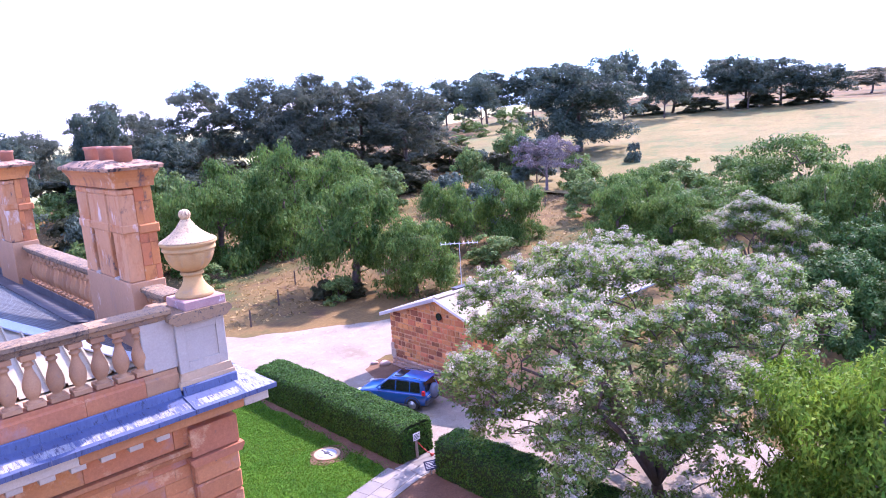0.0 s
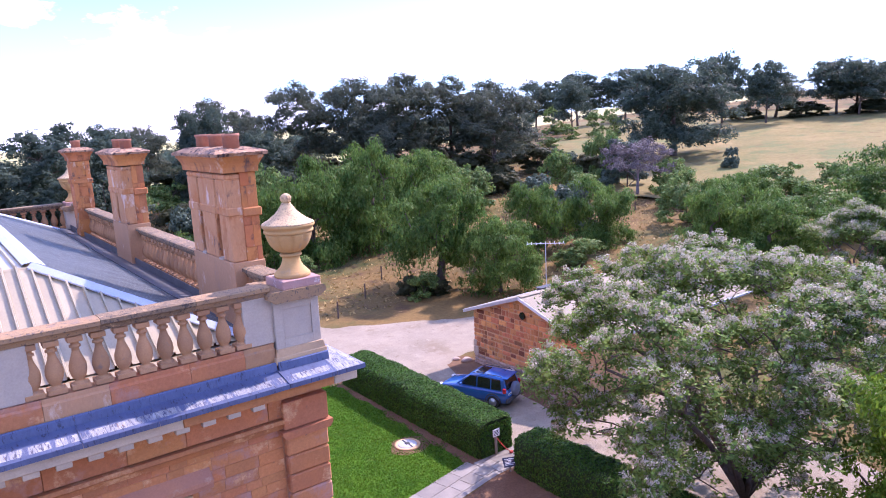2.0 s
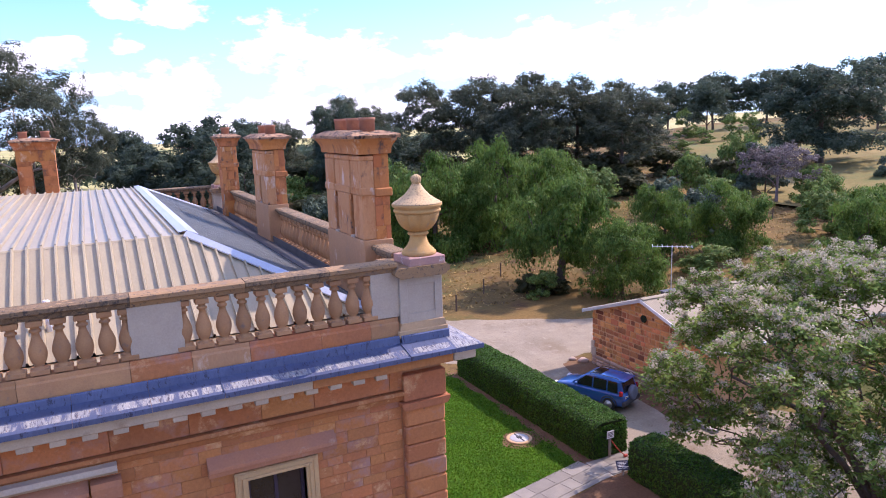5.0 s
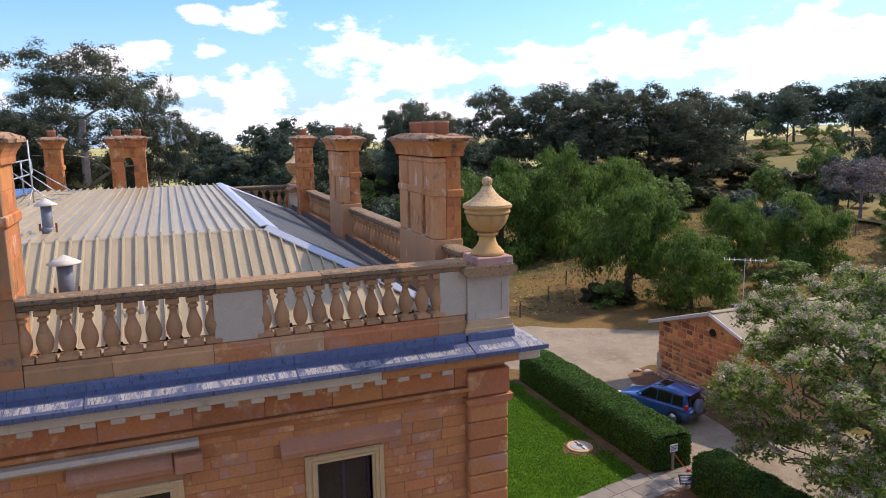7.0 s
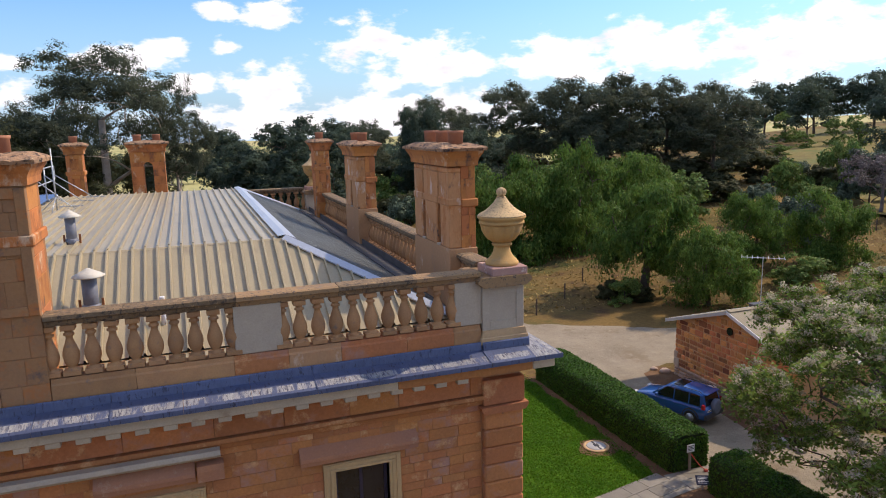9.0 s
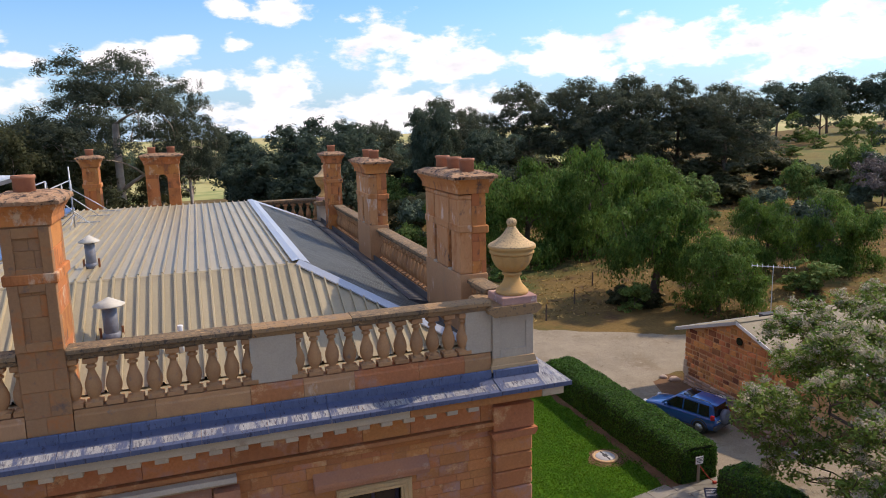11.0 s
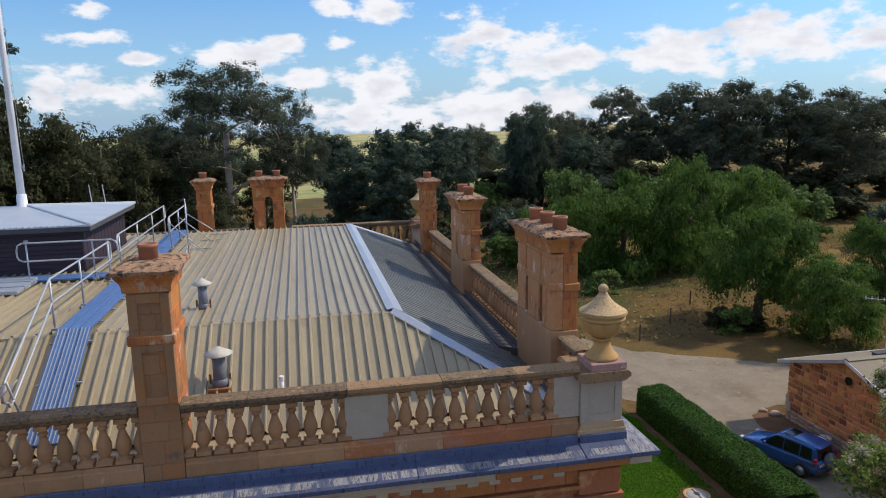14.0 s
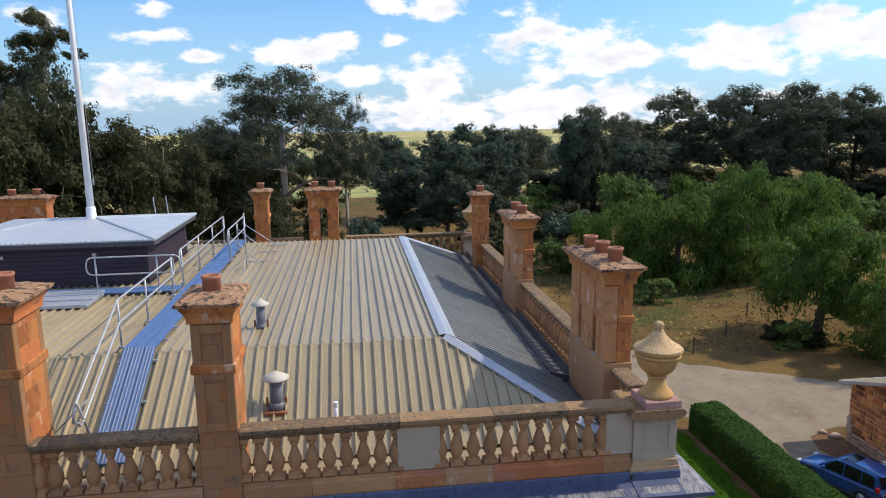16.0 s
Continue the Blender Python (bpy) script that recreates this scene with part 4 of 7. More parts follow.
    for o, zz in ((0.05, 0.0), (0.055, 0.10), (0.08, 0.17), (0.13, 0.25), (0.145, 0.27), (0.145, 0.31)):
        vs += [(-hx - out - o, -hy - o, zz), (hx + o, -hy - o, zz), (hx + o, hy + o, zz), (-hx - out - o, hy + o, zz)]
    for j in range(5):
        fs2 += [(j * 4 + i, j * 4 + (i + 1) % 4, j * 4 + 4 + (i + 1) % 4, j * 4 + 4 + i) for i in range(4)]
    fs2 += [(3, 2, 1, 0), (20, 21, 22, 23)]
    part("neck", shape().add(vs, fs2), "chimney_stone", t, "flared cavetto neck", (0, 0, zn - base))
    o, k = 0.20, 14
    cap, cf = [], []
    ring = []
    for a, b in (((-1, -1), (1, -1)), ((1, -1), (1, 1)), ((1, 1), (-1, 1)), ((-1, 1), (-1, -1))):
        for i in range(k):
            u = i / k
            ring.append((a[0] + (b[0] - a[0]) * u, a[1] + (b[1] - a[1]) * u))
    for f0, zz, wob in ((1.0, 0.31, 0.0), (1.03, 0.365, 0.03), (0.98, 0.385, 0.045), (0.66, 0.455, 0.02), (0.0, 0.48, 0.0)):
        for px, py in ring:
            q = 1 + wob * r.uniform(-1.4, 0.5)
            cap.append((px * (hx + o + out / 2) * f0 * q - out / 2, py * (hy + o) * f0 * q, zz + (r.uniform(-0.012, 0.012) if wob else 0)))
    m = len(ring)
    for j in range(4):
        cf += [(j * m + i, j * m + (i + 1) % m, (j + 1) * m + (i + 1) % m, (j + 1) * m + i) for i in range(m)]
    part("cap", shape().add(cap, cf + [tuple(range(m))[::-1]]), "cap_stone", t, "broken lichened slab cap", (0, 0, zn - base))
    for px, py in pots:
        part("pot", shape(True).lathe([(0.155, 0.40), (0.155, 0.66), (0.17, 0.67), (0.17, 0.72), (0.125, 0.72), (0.12, 0.45)], 18, (px, py, zn - base)), "pot", t, "short terracotta pot")
    return t


chimney((-0.315, 3.07, 10.0), 0.32, 2.30, [(-0.12, -0.80), (-0.12, -0.02), (-0.12, 0.76)], "tall triple-flue sandstone chimney with slotted side and lichened cap", (-0.51, 0.49), top=13.74, out=0.28)
chimney((-0.37, 10.80, 10.0), 0.32, 1.70, [(-0.12, -0.45), (-0.12, 0.45)], "sandstone chimney with two pots midway along the parapet", (0.0,), top=13.67, out=0.28)
chimney((-0.55, 17.55, 10.0), 0.60, 0.70, [(0, 0)], "slender single sandstone chimney with terracotta pot", top=13.65)
chimney((-8.36, 0.50, 10.0), 0.66, 1.0, [(-0.02, -0.05)], "slender front sandstone chimney, orange-lit side, rough cap", face="chimney_grey_shade", top=13.88)
chimney((-12.08, 0.50, 10.0), 1.26, 1.0, [(0.35, 0), (-0.3, 0)], "broad front sandstone chimney with terracotta pots", face="chimney_grey_shade", top=14.05)
chimney((-7.25, NORTH - 0.35, 10.0), 1.32, 0.7, [(-0.36, 0), (0.4, 0)], "rear orange sandstone chimney pierced by an arch", (), True, top=13.74)
chimney((-9.98, NORTH - 0.35, 10.0), 0.60, 0.66, [(0, 0)], "slender rear orange sandstone chimney", top=13.74)
chimney((-19.9, NORTH - 0.35, 10.0), 1.9, 0.7, [(-0.5, 0), (0.5, 0)], "broad rear orange sandstone chimney pierced by an arch", (), True, top=13.72)

# ---- roof ----
EAVE, TOP = 10.32, 11.74
RX0, RY0 = -0.98, 0.88        # low corner at the south-east
RX1, RY1 = -3.90, 3.58        # where the hip meets the upper roof
RY2, RY3 = 17.45, 20.1        # the same at the rear
RXW = WEST + 1.0
PITCH = 0.232


def ribbed(origin, across, up, u0, width, lo, hi, rib=0.060):
    """One roof sheet: a flat pan and one raised rib, cut below and above at lo(u), hi(u) along the slope."""
    across, up = Vector(across), Vector(up)
    nrm = across.cross(up).normalized()
    if nrm.z < 0:
        nrm = -nrm
    if rib < 0.02:
        prof = [(width * i / 12, rib * (0.5 - 0.5 * math.cos(math.pi * i / 2))) for i in range(13)]
    else:
        prof = [(0.0, 0.0), (width - 0.058, 0.0), (width - 0.050, rib), (width - 0.022, rib), (width - 0.008, 0.0), (width + 0.002, 0.0)]
    vs, fs = [], []
    for u, h in prof:
        for v in (lo(u0 + u), hi(u0 + u)):
            vs.append(Vector(origin) + across * (u0 + u) + up * v + nrm * h)
    for i in range(len(prof) - 1):
        fs.append((2 * i, 2 * i + 2, 2 * i + 3, 2 * i + 1))
    return shape().add(vs, fs)


roof = thing("roof", (0, 0, 0), "hipped roof of cream ribbed steel sheets with pale cappings", "roof", kind="structure")
down = Vector((0, RY1 - RY0, TOP - EAVE))
fl = down.length
fup = down / fl
span = RX0 - RX1
n = int((RX1 - RXW) / PITCH)
first = ribbed((0, 0, 0), (1, 0, 0), fup, 0, PITCH, lambda u: 0, lambda u: fl).mesh("roof_sheet", "roof_steel")
upper = ribbed((0, 0, 0), (1, 0, 0), (0, 1, 0), 0, PITCH, lambda u: 0, lambda u: RY2 - RY1).mesh("roof_sheet", "roof_steel")
back = ribbed((0, 0, 0), (1, 0, 0), Vector((0, RY3 - RY2, EAVE - TOP)).normalized(), 0, PITCH, lambda u: 0, lambda u: fl).mesh("roof_sheet", "roof_steel")
for i in range(n):
    x = RX1 - (i + 1) * PITCH
    part("roof_sheet", first, "", roof, "", (x, RY0, EAVE))
    part("roof_sheet", upper, "", roof, "", (x, RY1, TOP + 0.004))
    part("roof_sheet", back, "", roof, "", (x, RY2, TOP))
m = int(span / PITCH)
for i in range(m):
    x = RX1 + i * PITCH
    part("roof_sheet", ribbed((x, RY0, EAVE), (1, 0, 0), fup, 0, PITCH, lambda u: 0, lambda u, i=i: max(0.0, fl * (1 - (i * PITCH + u) / span))), "roof_steel", roof)
eup = Vector((RX1 - RX0, 0, TOP - EAVE))
el = eup.length
eup = eup / el
n_e = int((RY3 - RY0) / PITCH)


def east_top(y):
    return el * max(0.0, min(1.0, (y - RY0) / (RY1 - RY0), (RY3 - y) / (RY3 - RY2)))


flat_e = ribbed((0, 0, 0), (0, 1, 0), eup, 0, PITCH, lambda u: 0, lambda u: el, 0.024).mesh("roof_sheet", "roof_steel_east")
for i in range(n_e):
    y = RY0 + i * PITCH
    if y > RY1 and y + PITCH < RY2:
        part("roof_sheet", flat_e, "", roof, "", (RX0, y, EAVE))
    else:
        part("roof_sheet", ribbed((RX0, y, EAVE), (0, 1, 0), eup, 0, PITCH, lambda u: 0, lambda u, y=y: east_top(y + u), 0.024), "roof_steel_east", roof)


def capping(a, b, wide, side):
    """A folded capping strip along an edge from a to b."""
    a, b = Vector(a), Vector(b)
    d = (b - a).normalized()
    s = Vector(side)
    s = (s - d * s.dot(d)).normalized()
    up = Vector((0, 0, 1))
    vs = []
    for p in (a, b):
        vs += [p - s * wide[0] + up * wide[2], p + up * 0.085, p + s * wide[1] + up * wide[3], p - s * wide[0] + up * (wide[2] - 0.03), p + s * wide[1] + up * (wide[3] - 0.03)]
    return shape().add(vs, [(0, 1, 6, 5), (1, 2, 7, 6), (3, 0, 5, 8), (2, 4, 9, 7)])


part("ridge_capping", capping((RX1, RY1, TOP), (RX1, RY2, TOP), (0.16, 0.22, 0.06, -0.02), (1, 0, 0)), "capping", roof, "pale blue-grey folded capping")
part("hip_capping", capping((RX0, RY0, EAVE), (RX1, RY1, TOP), (0.15, 0.20, 0.01, -0.01), (1, 1, 0)), "capping", roof, "pale blue-grey folded capping")
part("hip_capping", capping((RX0, RY3, EAVE), (RX1, RY2, TOP), (0.15, 0.20, 0.01, -0.01), (1, -1, 0)), "capping", roof)
part("bend_flashing", shape().prism([(RY1 - 0.05, TOP - 0.02), (RY1, TOP + 0.012), (RY1 + 0.05, TOP + 0.012), (RY1, TOP - 0.03)], 0, RXW, RX1), "roof_steel", roof)
part("gutter", shape().box(RXW, 0.34, 9.95, RX0 + 0.25, 0.95, 10.29), "roof_steel", roof, "cream box gutter behind the front parapet")
part("gutter", shape().box(RX0 - 0.12, 0.34, 9.95, -0.73, NORTH - 0.6, 10.22).box(RX0 - 0.02, 0.9, 10.22, RX0 + 0.02, NORTH - 0.7, 10.30), "gutter", roof, "dark box gutter behind the parapet")
part("gutter_flashing", shape().prism([(RX0 - 0.26, EAVE + 0.175), (-0.74, EAVE + 0.06), (-0.74, EAVE + 0.24), (-0.725, EAVE + 0.24), (-0.725, EAVE - 0.1), (RX0 - 0.26, EAVE - 0.1)], 1, 4.2, NORTH - 0.7), "gutter", roof, "black flashing at the foot of the parapet")
part("underlay", shape().prism([(RY0 + 0.1, EAVE - 0.1), (RY1, TOP - 0.08), (RY2, TOP - 0.08), (RY3 - 0.1, EAVE - 0.1)], 0, RXW + 0.1, RX1 - 0.02), "gutter", roof)
solid("west_roof_end", shape().prism([(RY0, EAVE - 0.3), (RY1, TOP), (RY2, TOP), (RY3, EAVE - 0.3)], 0, RXW - 0.1, RXW), "roof_steel", "closing end of the steel roof", "roof")


def front_roof_z(y):
    return EAVE + (TOP - EAVE) * (y - RY0) / (RY1 - RY0) if y < RY1 else TOP


# ---- things on the roof ----
def vent(x, y, h, r, label):
    z = front_roof_z(y)
    t = thing("roof_vent", (x, y, z), label, "roof vent", "roof vents")
    part("pipe", shape(True).lathe([(r, -0.1), (r, h)], 18), "vent_metal", t)
    part("cowl", shape(True).lathe([(r * 2.1, h - 0.02), (r * 2.14, h + 0.0), (r * 1.1, h + 0.07), (r * 0.25, h + 0.13), (0.01, h + 0.14)], 22), "cowl_metal", t, "conical pale metal cowl")
    part("collar", shape(True).lathe([(r * 1.25, -0.05), (r * 1.2, 0.10), (r, 0.12)], 18), "vent_metal", t)
    for s in (-1, 1):
        part("stay", shape().box(s * r * 1.45 - 0.02, 0.02, -0.12, s * r * 1.45 + 0.02, 0.06, 0.20), "rust", t, "rusted strap stay")
    part("base_flashing", shape().box(-r * 1.7, -r * 1.7, -0.10, r * 1.7, r * 1.7, 0.02 - 0.05), "rust", t)
    return t


vent(-7.60, 2.05, 0.64, 0.13, "squat galvanised flue with conical cowl and rusted stays")
vent(-8.22, 5.05, 0.60, 0.105, "galvanised roof flue with conical cowl")
pipe = thing("vent_pipe", (-6.40, 1.55, front_roof_z(1.55)), "thin white plumbing vent pipe on the roof", "pipe", "roof pipes")
part("tube", shape(True).lathe([(0.045, -0.1), (0.045, 0.42)], 12), "mast_white", pipe)
part("cap", shape().lathe([(0.052, 0.40), (0.052, 0.49), (0.045, 0.50)], 12), "mast_white", pipe)

# walkway of blue-grey steel planks from the parapet over the bend to the far side
walkw = thing("roof_walkway", (-10.62, 0, 0), "blue-grey galvanised steel roof walkway with ribbed planks", "walkway")
for i in range(3):
    x0 = -0.33 + i * 0.225
    nz = 0.075
    part("plank", shape().prism([(RY0 + 0.1, front_roof_z(RY0 + 0.1) + nz), (RY1, TOP + nz + 0.02), (RY1, TOP + nz + 0.06), (RY0 + 0.1, front_roof_z(RY0 + 0.1) + nz + 0.04)], 0, x0, x0 + 0.21), "walkway", walkw)
    part("plank", shape().box(x0, RY1 + 0.005, TOP + nz + 0.02, x0 + 0.21, RY2, TOP + nz + 0.06), "walkway", walkw)
    for k in range(3):
        xr = x0 + 0.035 + k * 0.07
        part("tread_rib", shape().prism([(RY0 + 0.1, front_roof_z(RY0 + 0.1) + nz + 0.04), (RY1, TOP + nz + 0.06), (RY1, TOP + nz + 0.075), (RY0 + 0.1, front_roof_z(RY0 + 0.1) + nz + 0.055)], 0, xr - 0.008, xr + 0.008), "galvanised", walkw)
        part("tread_rib", shape().box(xr - 0.008, RY1 + 0.005, TOP + nz + 0.06, xr + 0.008, RY2, TOP + nz + 0.075), "walkway", walkw)
for i in range(16):
    y = 1.3 + i * 1.0
    z = front_roof_z(y)
    part("bearer", shape().box(-0.40, y - 0.03, z + 0.045, 0.44, y + 0.03, z + 0.075), "galvanised", walkw)
branch_w = thing("roof_walkway", (-13.0, 9.3, TOP), "blue-grey galvanised walkway branch before the plant room", "walkway")
for j in range(3):
    part("plank", shape().box(-3.5, -0.33 + j * 0.225, 0.085, 1.95, -0.12 + j * 0.225, 0.125), "walkway", branch_w)
hatch = thing("roof_hatch", (-14.0, 7.6, TOP + 0.05), "low flat grey steel hatch panels on the roof", "hatch")
for j in range(3):
    part("panel", shape().box(-0.9, j * 0.5, 0.0, 0.9, j * 0.5 + 0.46, 0.10 + 0.03 * j, 0.01), "capping", hatch)


def guard(name_pts, label, stays=()):
    """A two-rail guard of galvanised tube along points (foot positions), closed at both ends by bends."""
    base = Vector(name_pts[0])
    t = thing("guard_rail", base, label, "guard rail", "roof guard rails")
    pts = [Vector(p) - base for p in name_pts]
    r = 0.024
    ups = [Vector((0, -0.465, 0.885)) if p[1] < RY1 else Vector((0, 0, 1)) for p in name_pts]
    hi = [p + u * 1.05 for p, u in zip(pts, ups)]
    lo = [p + u * 0.55 for p, u in zip(pts, ups)]
    d0, d1 = (pts[0] - pts[1]).normalized() * 0.25, (pts[-1] - pts[-2]).normalized() * 0.25
    loop_a = [hi[0] + d0 * 0.4, hi[0] + d0 * 0.85 - Vector((0, 0, 0.06)), hi[0] + d0 - Vector((0, 0, 0.2)), lo[0] + d0 + Vector((0, 0, 0.14)), lo[0] + d0 * 0.85 + Vector((0, 0, 0.05)), lo[0] + d0 * 0.4]
    loop_b = [hi[-1] + d1 * 0.4, hi[-1] + d1 * 0.85 - Vector((0, 0, 0.06)), hi[-1] + d1 - Vector((0, 0, 0.2)), lo[-1] + d1 + Vector((0, 0, 0.14)), lo[-1] + d1 * 0.85 + Vector((0, 0, 0.05)), lo[-1] + d1 * 0.4]
    part("top_rail", shape(True).tube([loop_a[0]] + hi + [loop_b[0]], r, 8), "galvanised", t)
    part("knee_rail", shape(True).tube([loop_a[-1]] + lo + [loop_b[-1]], r, 8), "galvanised", t)
    part("end_bend", shape(True).tube(loop_a, r, 8), "galvanised", t)
    part("end_bend", shape(True).tube(loop_b, r, 8), "galvanised", t)
    for p, u in zip(pts, ups):
        part("post", shape(True).tube([p - u * 0.03, p + u * 1.05], r, 8), "galvanised", t)
        part("foot", shape().box(p.x - 0.06, p.y - 0.06, p.z - 0.04, p.x + 0.06, p.y + 0.06, p.z + 0.012), "galvanised", t)
    for a, b in stays:
        part("stay", shape(True).tube([Vector(a) - base, Vector(b) - base], r * 0.8, 6), "galvanised", t)
        q = Vector(b) - base
        part("stay_foot", shape().box(q.x - 0.35, q.y - 0.03, q.z - 0.02, q.x + 0.35, q.y + 0.03, q.z + 0.015), "galvanised", t)
    return t


WZ = 0.135
guard([(-11.02, 1.5, front_roof_z(1.5) + WZ), (-11.02, RY1 + 0.1, TOP + WZ), (-11.02, 5.75, TOP + WZ), (-11.02, 8.3, TOP + WZ)], "galvanised tube guard rail rising along the roof walkway", [((-11.02, 1.5, front_roof_z(1.5) + 0.9), (-11.9, 1.5, front_roof_z(1.5) + 0.05))])
guard([(-11.15, 8.85, TOP + WZ), (-11.55, 8.85, TOP + WZ), (-13.22, 8.85, TOP + WZ)], "galvanised tube guard rail in front of the plant room")
guard([(-11.08, 9.8, TOP + WZ), (-11.08, 12.2, TOP + WZ), (-11.08, 14.6, TOP + WZ), (-11.08, 16.9, TOP + WZ)], "galvanised tube guard rail along the far walkway")
guard([(-10.28, 13.4, TOP + WZ), (-10.28, 15.2, TOP + WZ), (-10.28, 16.9, TOP + WZ)], "short galvanised guard rail with splayed stays", [((-10.28, 13.4, TOP + 0.95), (-9.3, 13.2, TOP + 0.06)), ((-10.28, 16.6, TOP + 0.95), (-9.0, 16.4, TOP + 0.06)), ((-10.28, 15.2, TOP + 0.95), (-9.2, 15.0, TOP + 0.06))])
lrod = thing("aerial", (-9.55, 12.2, TOP), "thin pole aerial on a tripod of rods", "aerial")
part("pole", shape(True).tube([(0, 0, 0), (0, 0, 1.9)], 0.022, 6), "galvanised", lrod)
for a in (0.4, 2.5, 4.6):
    part("leg", shape(True).tube([(0, 0, 0.45), (0.55 * math.cos(a), 0.55 * math.sin(a), 0.03)], 0.014, 6), "galvanised", lrod)

cable = thing("cable", (-0.92, 16.2, 11.3), "thin black cable drooping from the parapet to the roof", "cable")
part("wire", shape(True).tube([(0.02, 0.6, 0.0), (-0.05, 0.3, -0.10), (-0.16, 0.0, -0.45), (-0.36, -0.3, -0.62), (-0.62, -0.7, -0.50)], 0.012, 6), "car_trim", cable)

# plant room with the flag mast
BX0, BX1, BY0, BY1, BZ = -18.0, -12.25, 10.4, 15.6, 1.30
room = thing("plant_room", (0, 0, TOP), "dark purple-brown weatherboard plant room with pale steel roof", "plant room", kind="structure")
part("wall", shape().box(BX0, BY0, 0, BX1, BY1, BZ), "box_wall", room, "dark boarded wall")
for k in range(9):
    part("board", shape().box(BX0 - 0.015, BY0 - 0.018, 0.02 + k * 0.14, BX1 + 0.018, BY0 + 0.01, 0.15 + k * 0.14, 0.005), "box_wall", room)
for k in range(13):
    y = BY0 + 0.06 + k * 0.40
    part("board", shape().box(BX1 - 0.01, y, 0.02, BX1 + 0.022, y + 0.37, BZ - 0.03, 0.006), "box_wall", room)
part("fascia", shape().box(BX0 - 0.35, BY0 - 0.36, BZ - 0.02, BX1 + 0.36, BY0 - 0.33, BZ + 0.14).box(BX1 + 0.33, BY0 - 0.33, BZ - 0.02, BX1 + 0.36, BY1 + 0.3, BZ + 0.14), "gutter", room, "dark fascia and gutter")
part("soffit", shape().box(BX0 - 0.35, BY0 - 0.33, BZ - 0.01, BX1 + 0.33, BY1 + 0.3, BZ + 0.02), "box_wall", room)
cx, cy = (BX0 + BX1) / 2, (BY0 + BY1) / 2
c0 = [(BX0 - 0.38, BY0 - 0.38), (BX1 + 0.38, BY0 - 0.38), (BX1 + 0.38, BY1 + 0.33), (BX0 - 0.38, BY1 + 0.33)]
part("roof", shape().add([(x, y, BZ + 0.12) for x, y in c0] + [(x, y, BZ + 0.16) for x, y in c0] + [(cx - 0.6, cy, BZ + 0.50), (cx + 0.6, cy, BZ + 0.50)],
                         [(0, 3, 2, 1), (0, 1, 5, 4), (1, 2, 6, 5), (2, 3, 7, 6), (3, 0, 4, 7), (4, 5, 9, 8), (5, 6, 9), (6, 7, 8, 9), (7, 4, 8)]), "box_roof", room, "low hipped pale steel roof")
for k in range(40):
    x = c0[0][0] + 0.08 + k * 0.16
    if x < c0[1][0] - 0.05:
        part("roof_rib", shape().box(x - 0.02, c0[0][1] - 0.01, BZ + 0.145, x + 0.02, c0[0][1] + 0.06, BZ + 0.185), "box_roof", room)
for a in ((c0[1], cx + 0.6), (c0[0], cx - 0.6), (c0[2], cx + 0.6)):
    part("hip_capping", shape().tube([(a[0][0], a[0][1], BZ + 0.165), (a[1], cy, BZ + 0.51)], 0.045, 6), "box_roof", room)
for x in (BX0 + 1.6, BX1 - 1.5):
    part("wall_lamp", shape().box(x - 0.06, BY0 - 0.06, 0.95, x + 0.06, BY0 - 0.015, 1.05), "galvanised", room)

mast = thing("flag_mast", (-14.64, cy, TOP + BZ + 0.48), "tall tapered white flag mast above the plant room", "mast")
part("pole", shape(True).tube([(0, 0, 0), (0, 0, 5.0), (0, 0, 10.0)], 0.115, 14, 0.07), "mast_white", mast)
part("base", shape(True).lathe([(0.24, -0.06), (0.24, 0.0), (0.16, 0.05), (0.15, 0.35), (0.135, 0.40)], 16), "mast_white", mast)
part("cleat", shape().box(0.10, -0.03, 1.2, 0.19, 0.03, 1.28).box(0.16, -0.02, 1.12, 0.19, 0.02, 1.36), "galvanised", mast)
part("halyard", shape().tube([(0.18, 0.0, 1.25), (0.14, 0, 5), (0.10, 0.0, 9.8)], 0.006, 5), "galvanised", mast)
for x, y in ((-13.2, 15.4), (-12.75, 15.4)):
    ae = thing("aerial", (x, y, TOP + BZ + 0.16), "short whip aerial on the plant room", "aerial", "whip aerials")
    part("rod", shape().tube([(0, 0, 0), (-0.06, 0, 0.75)], 0.02, 6), "galvanised", ae)
    part("foot", shape().box(-0.05, -0.05, -0.02, 0.05, 0.05, 0.05), "galvanised", ae)

# ---- stone hut ----
HX0, HX1, HY0, HY1, HE, HR = 18.90, 33.0, 11.05, 19.20, 3.18, 4.58
hut = thing("hut", (HX0, HY0, 0), "rubble sandstone hut with low cream steel gable roof", "hut", kind="structure")
HW, HL = HX1 - HX0, HY1 - HY0
hs = shape().prism([(0.05, 0), (HL - 0.05, 0), (HL - 0.05, HE), (HL / 2, HR - 0.05), (0.05, HE)], 0, 0.024, HW)
part("wall", hs, "hut_mortar", hut, "rubble stone wall set in sandy mortar")
rh = random.Random(11)
z = 0.0
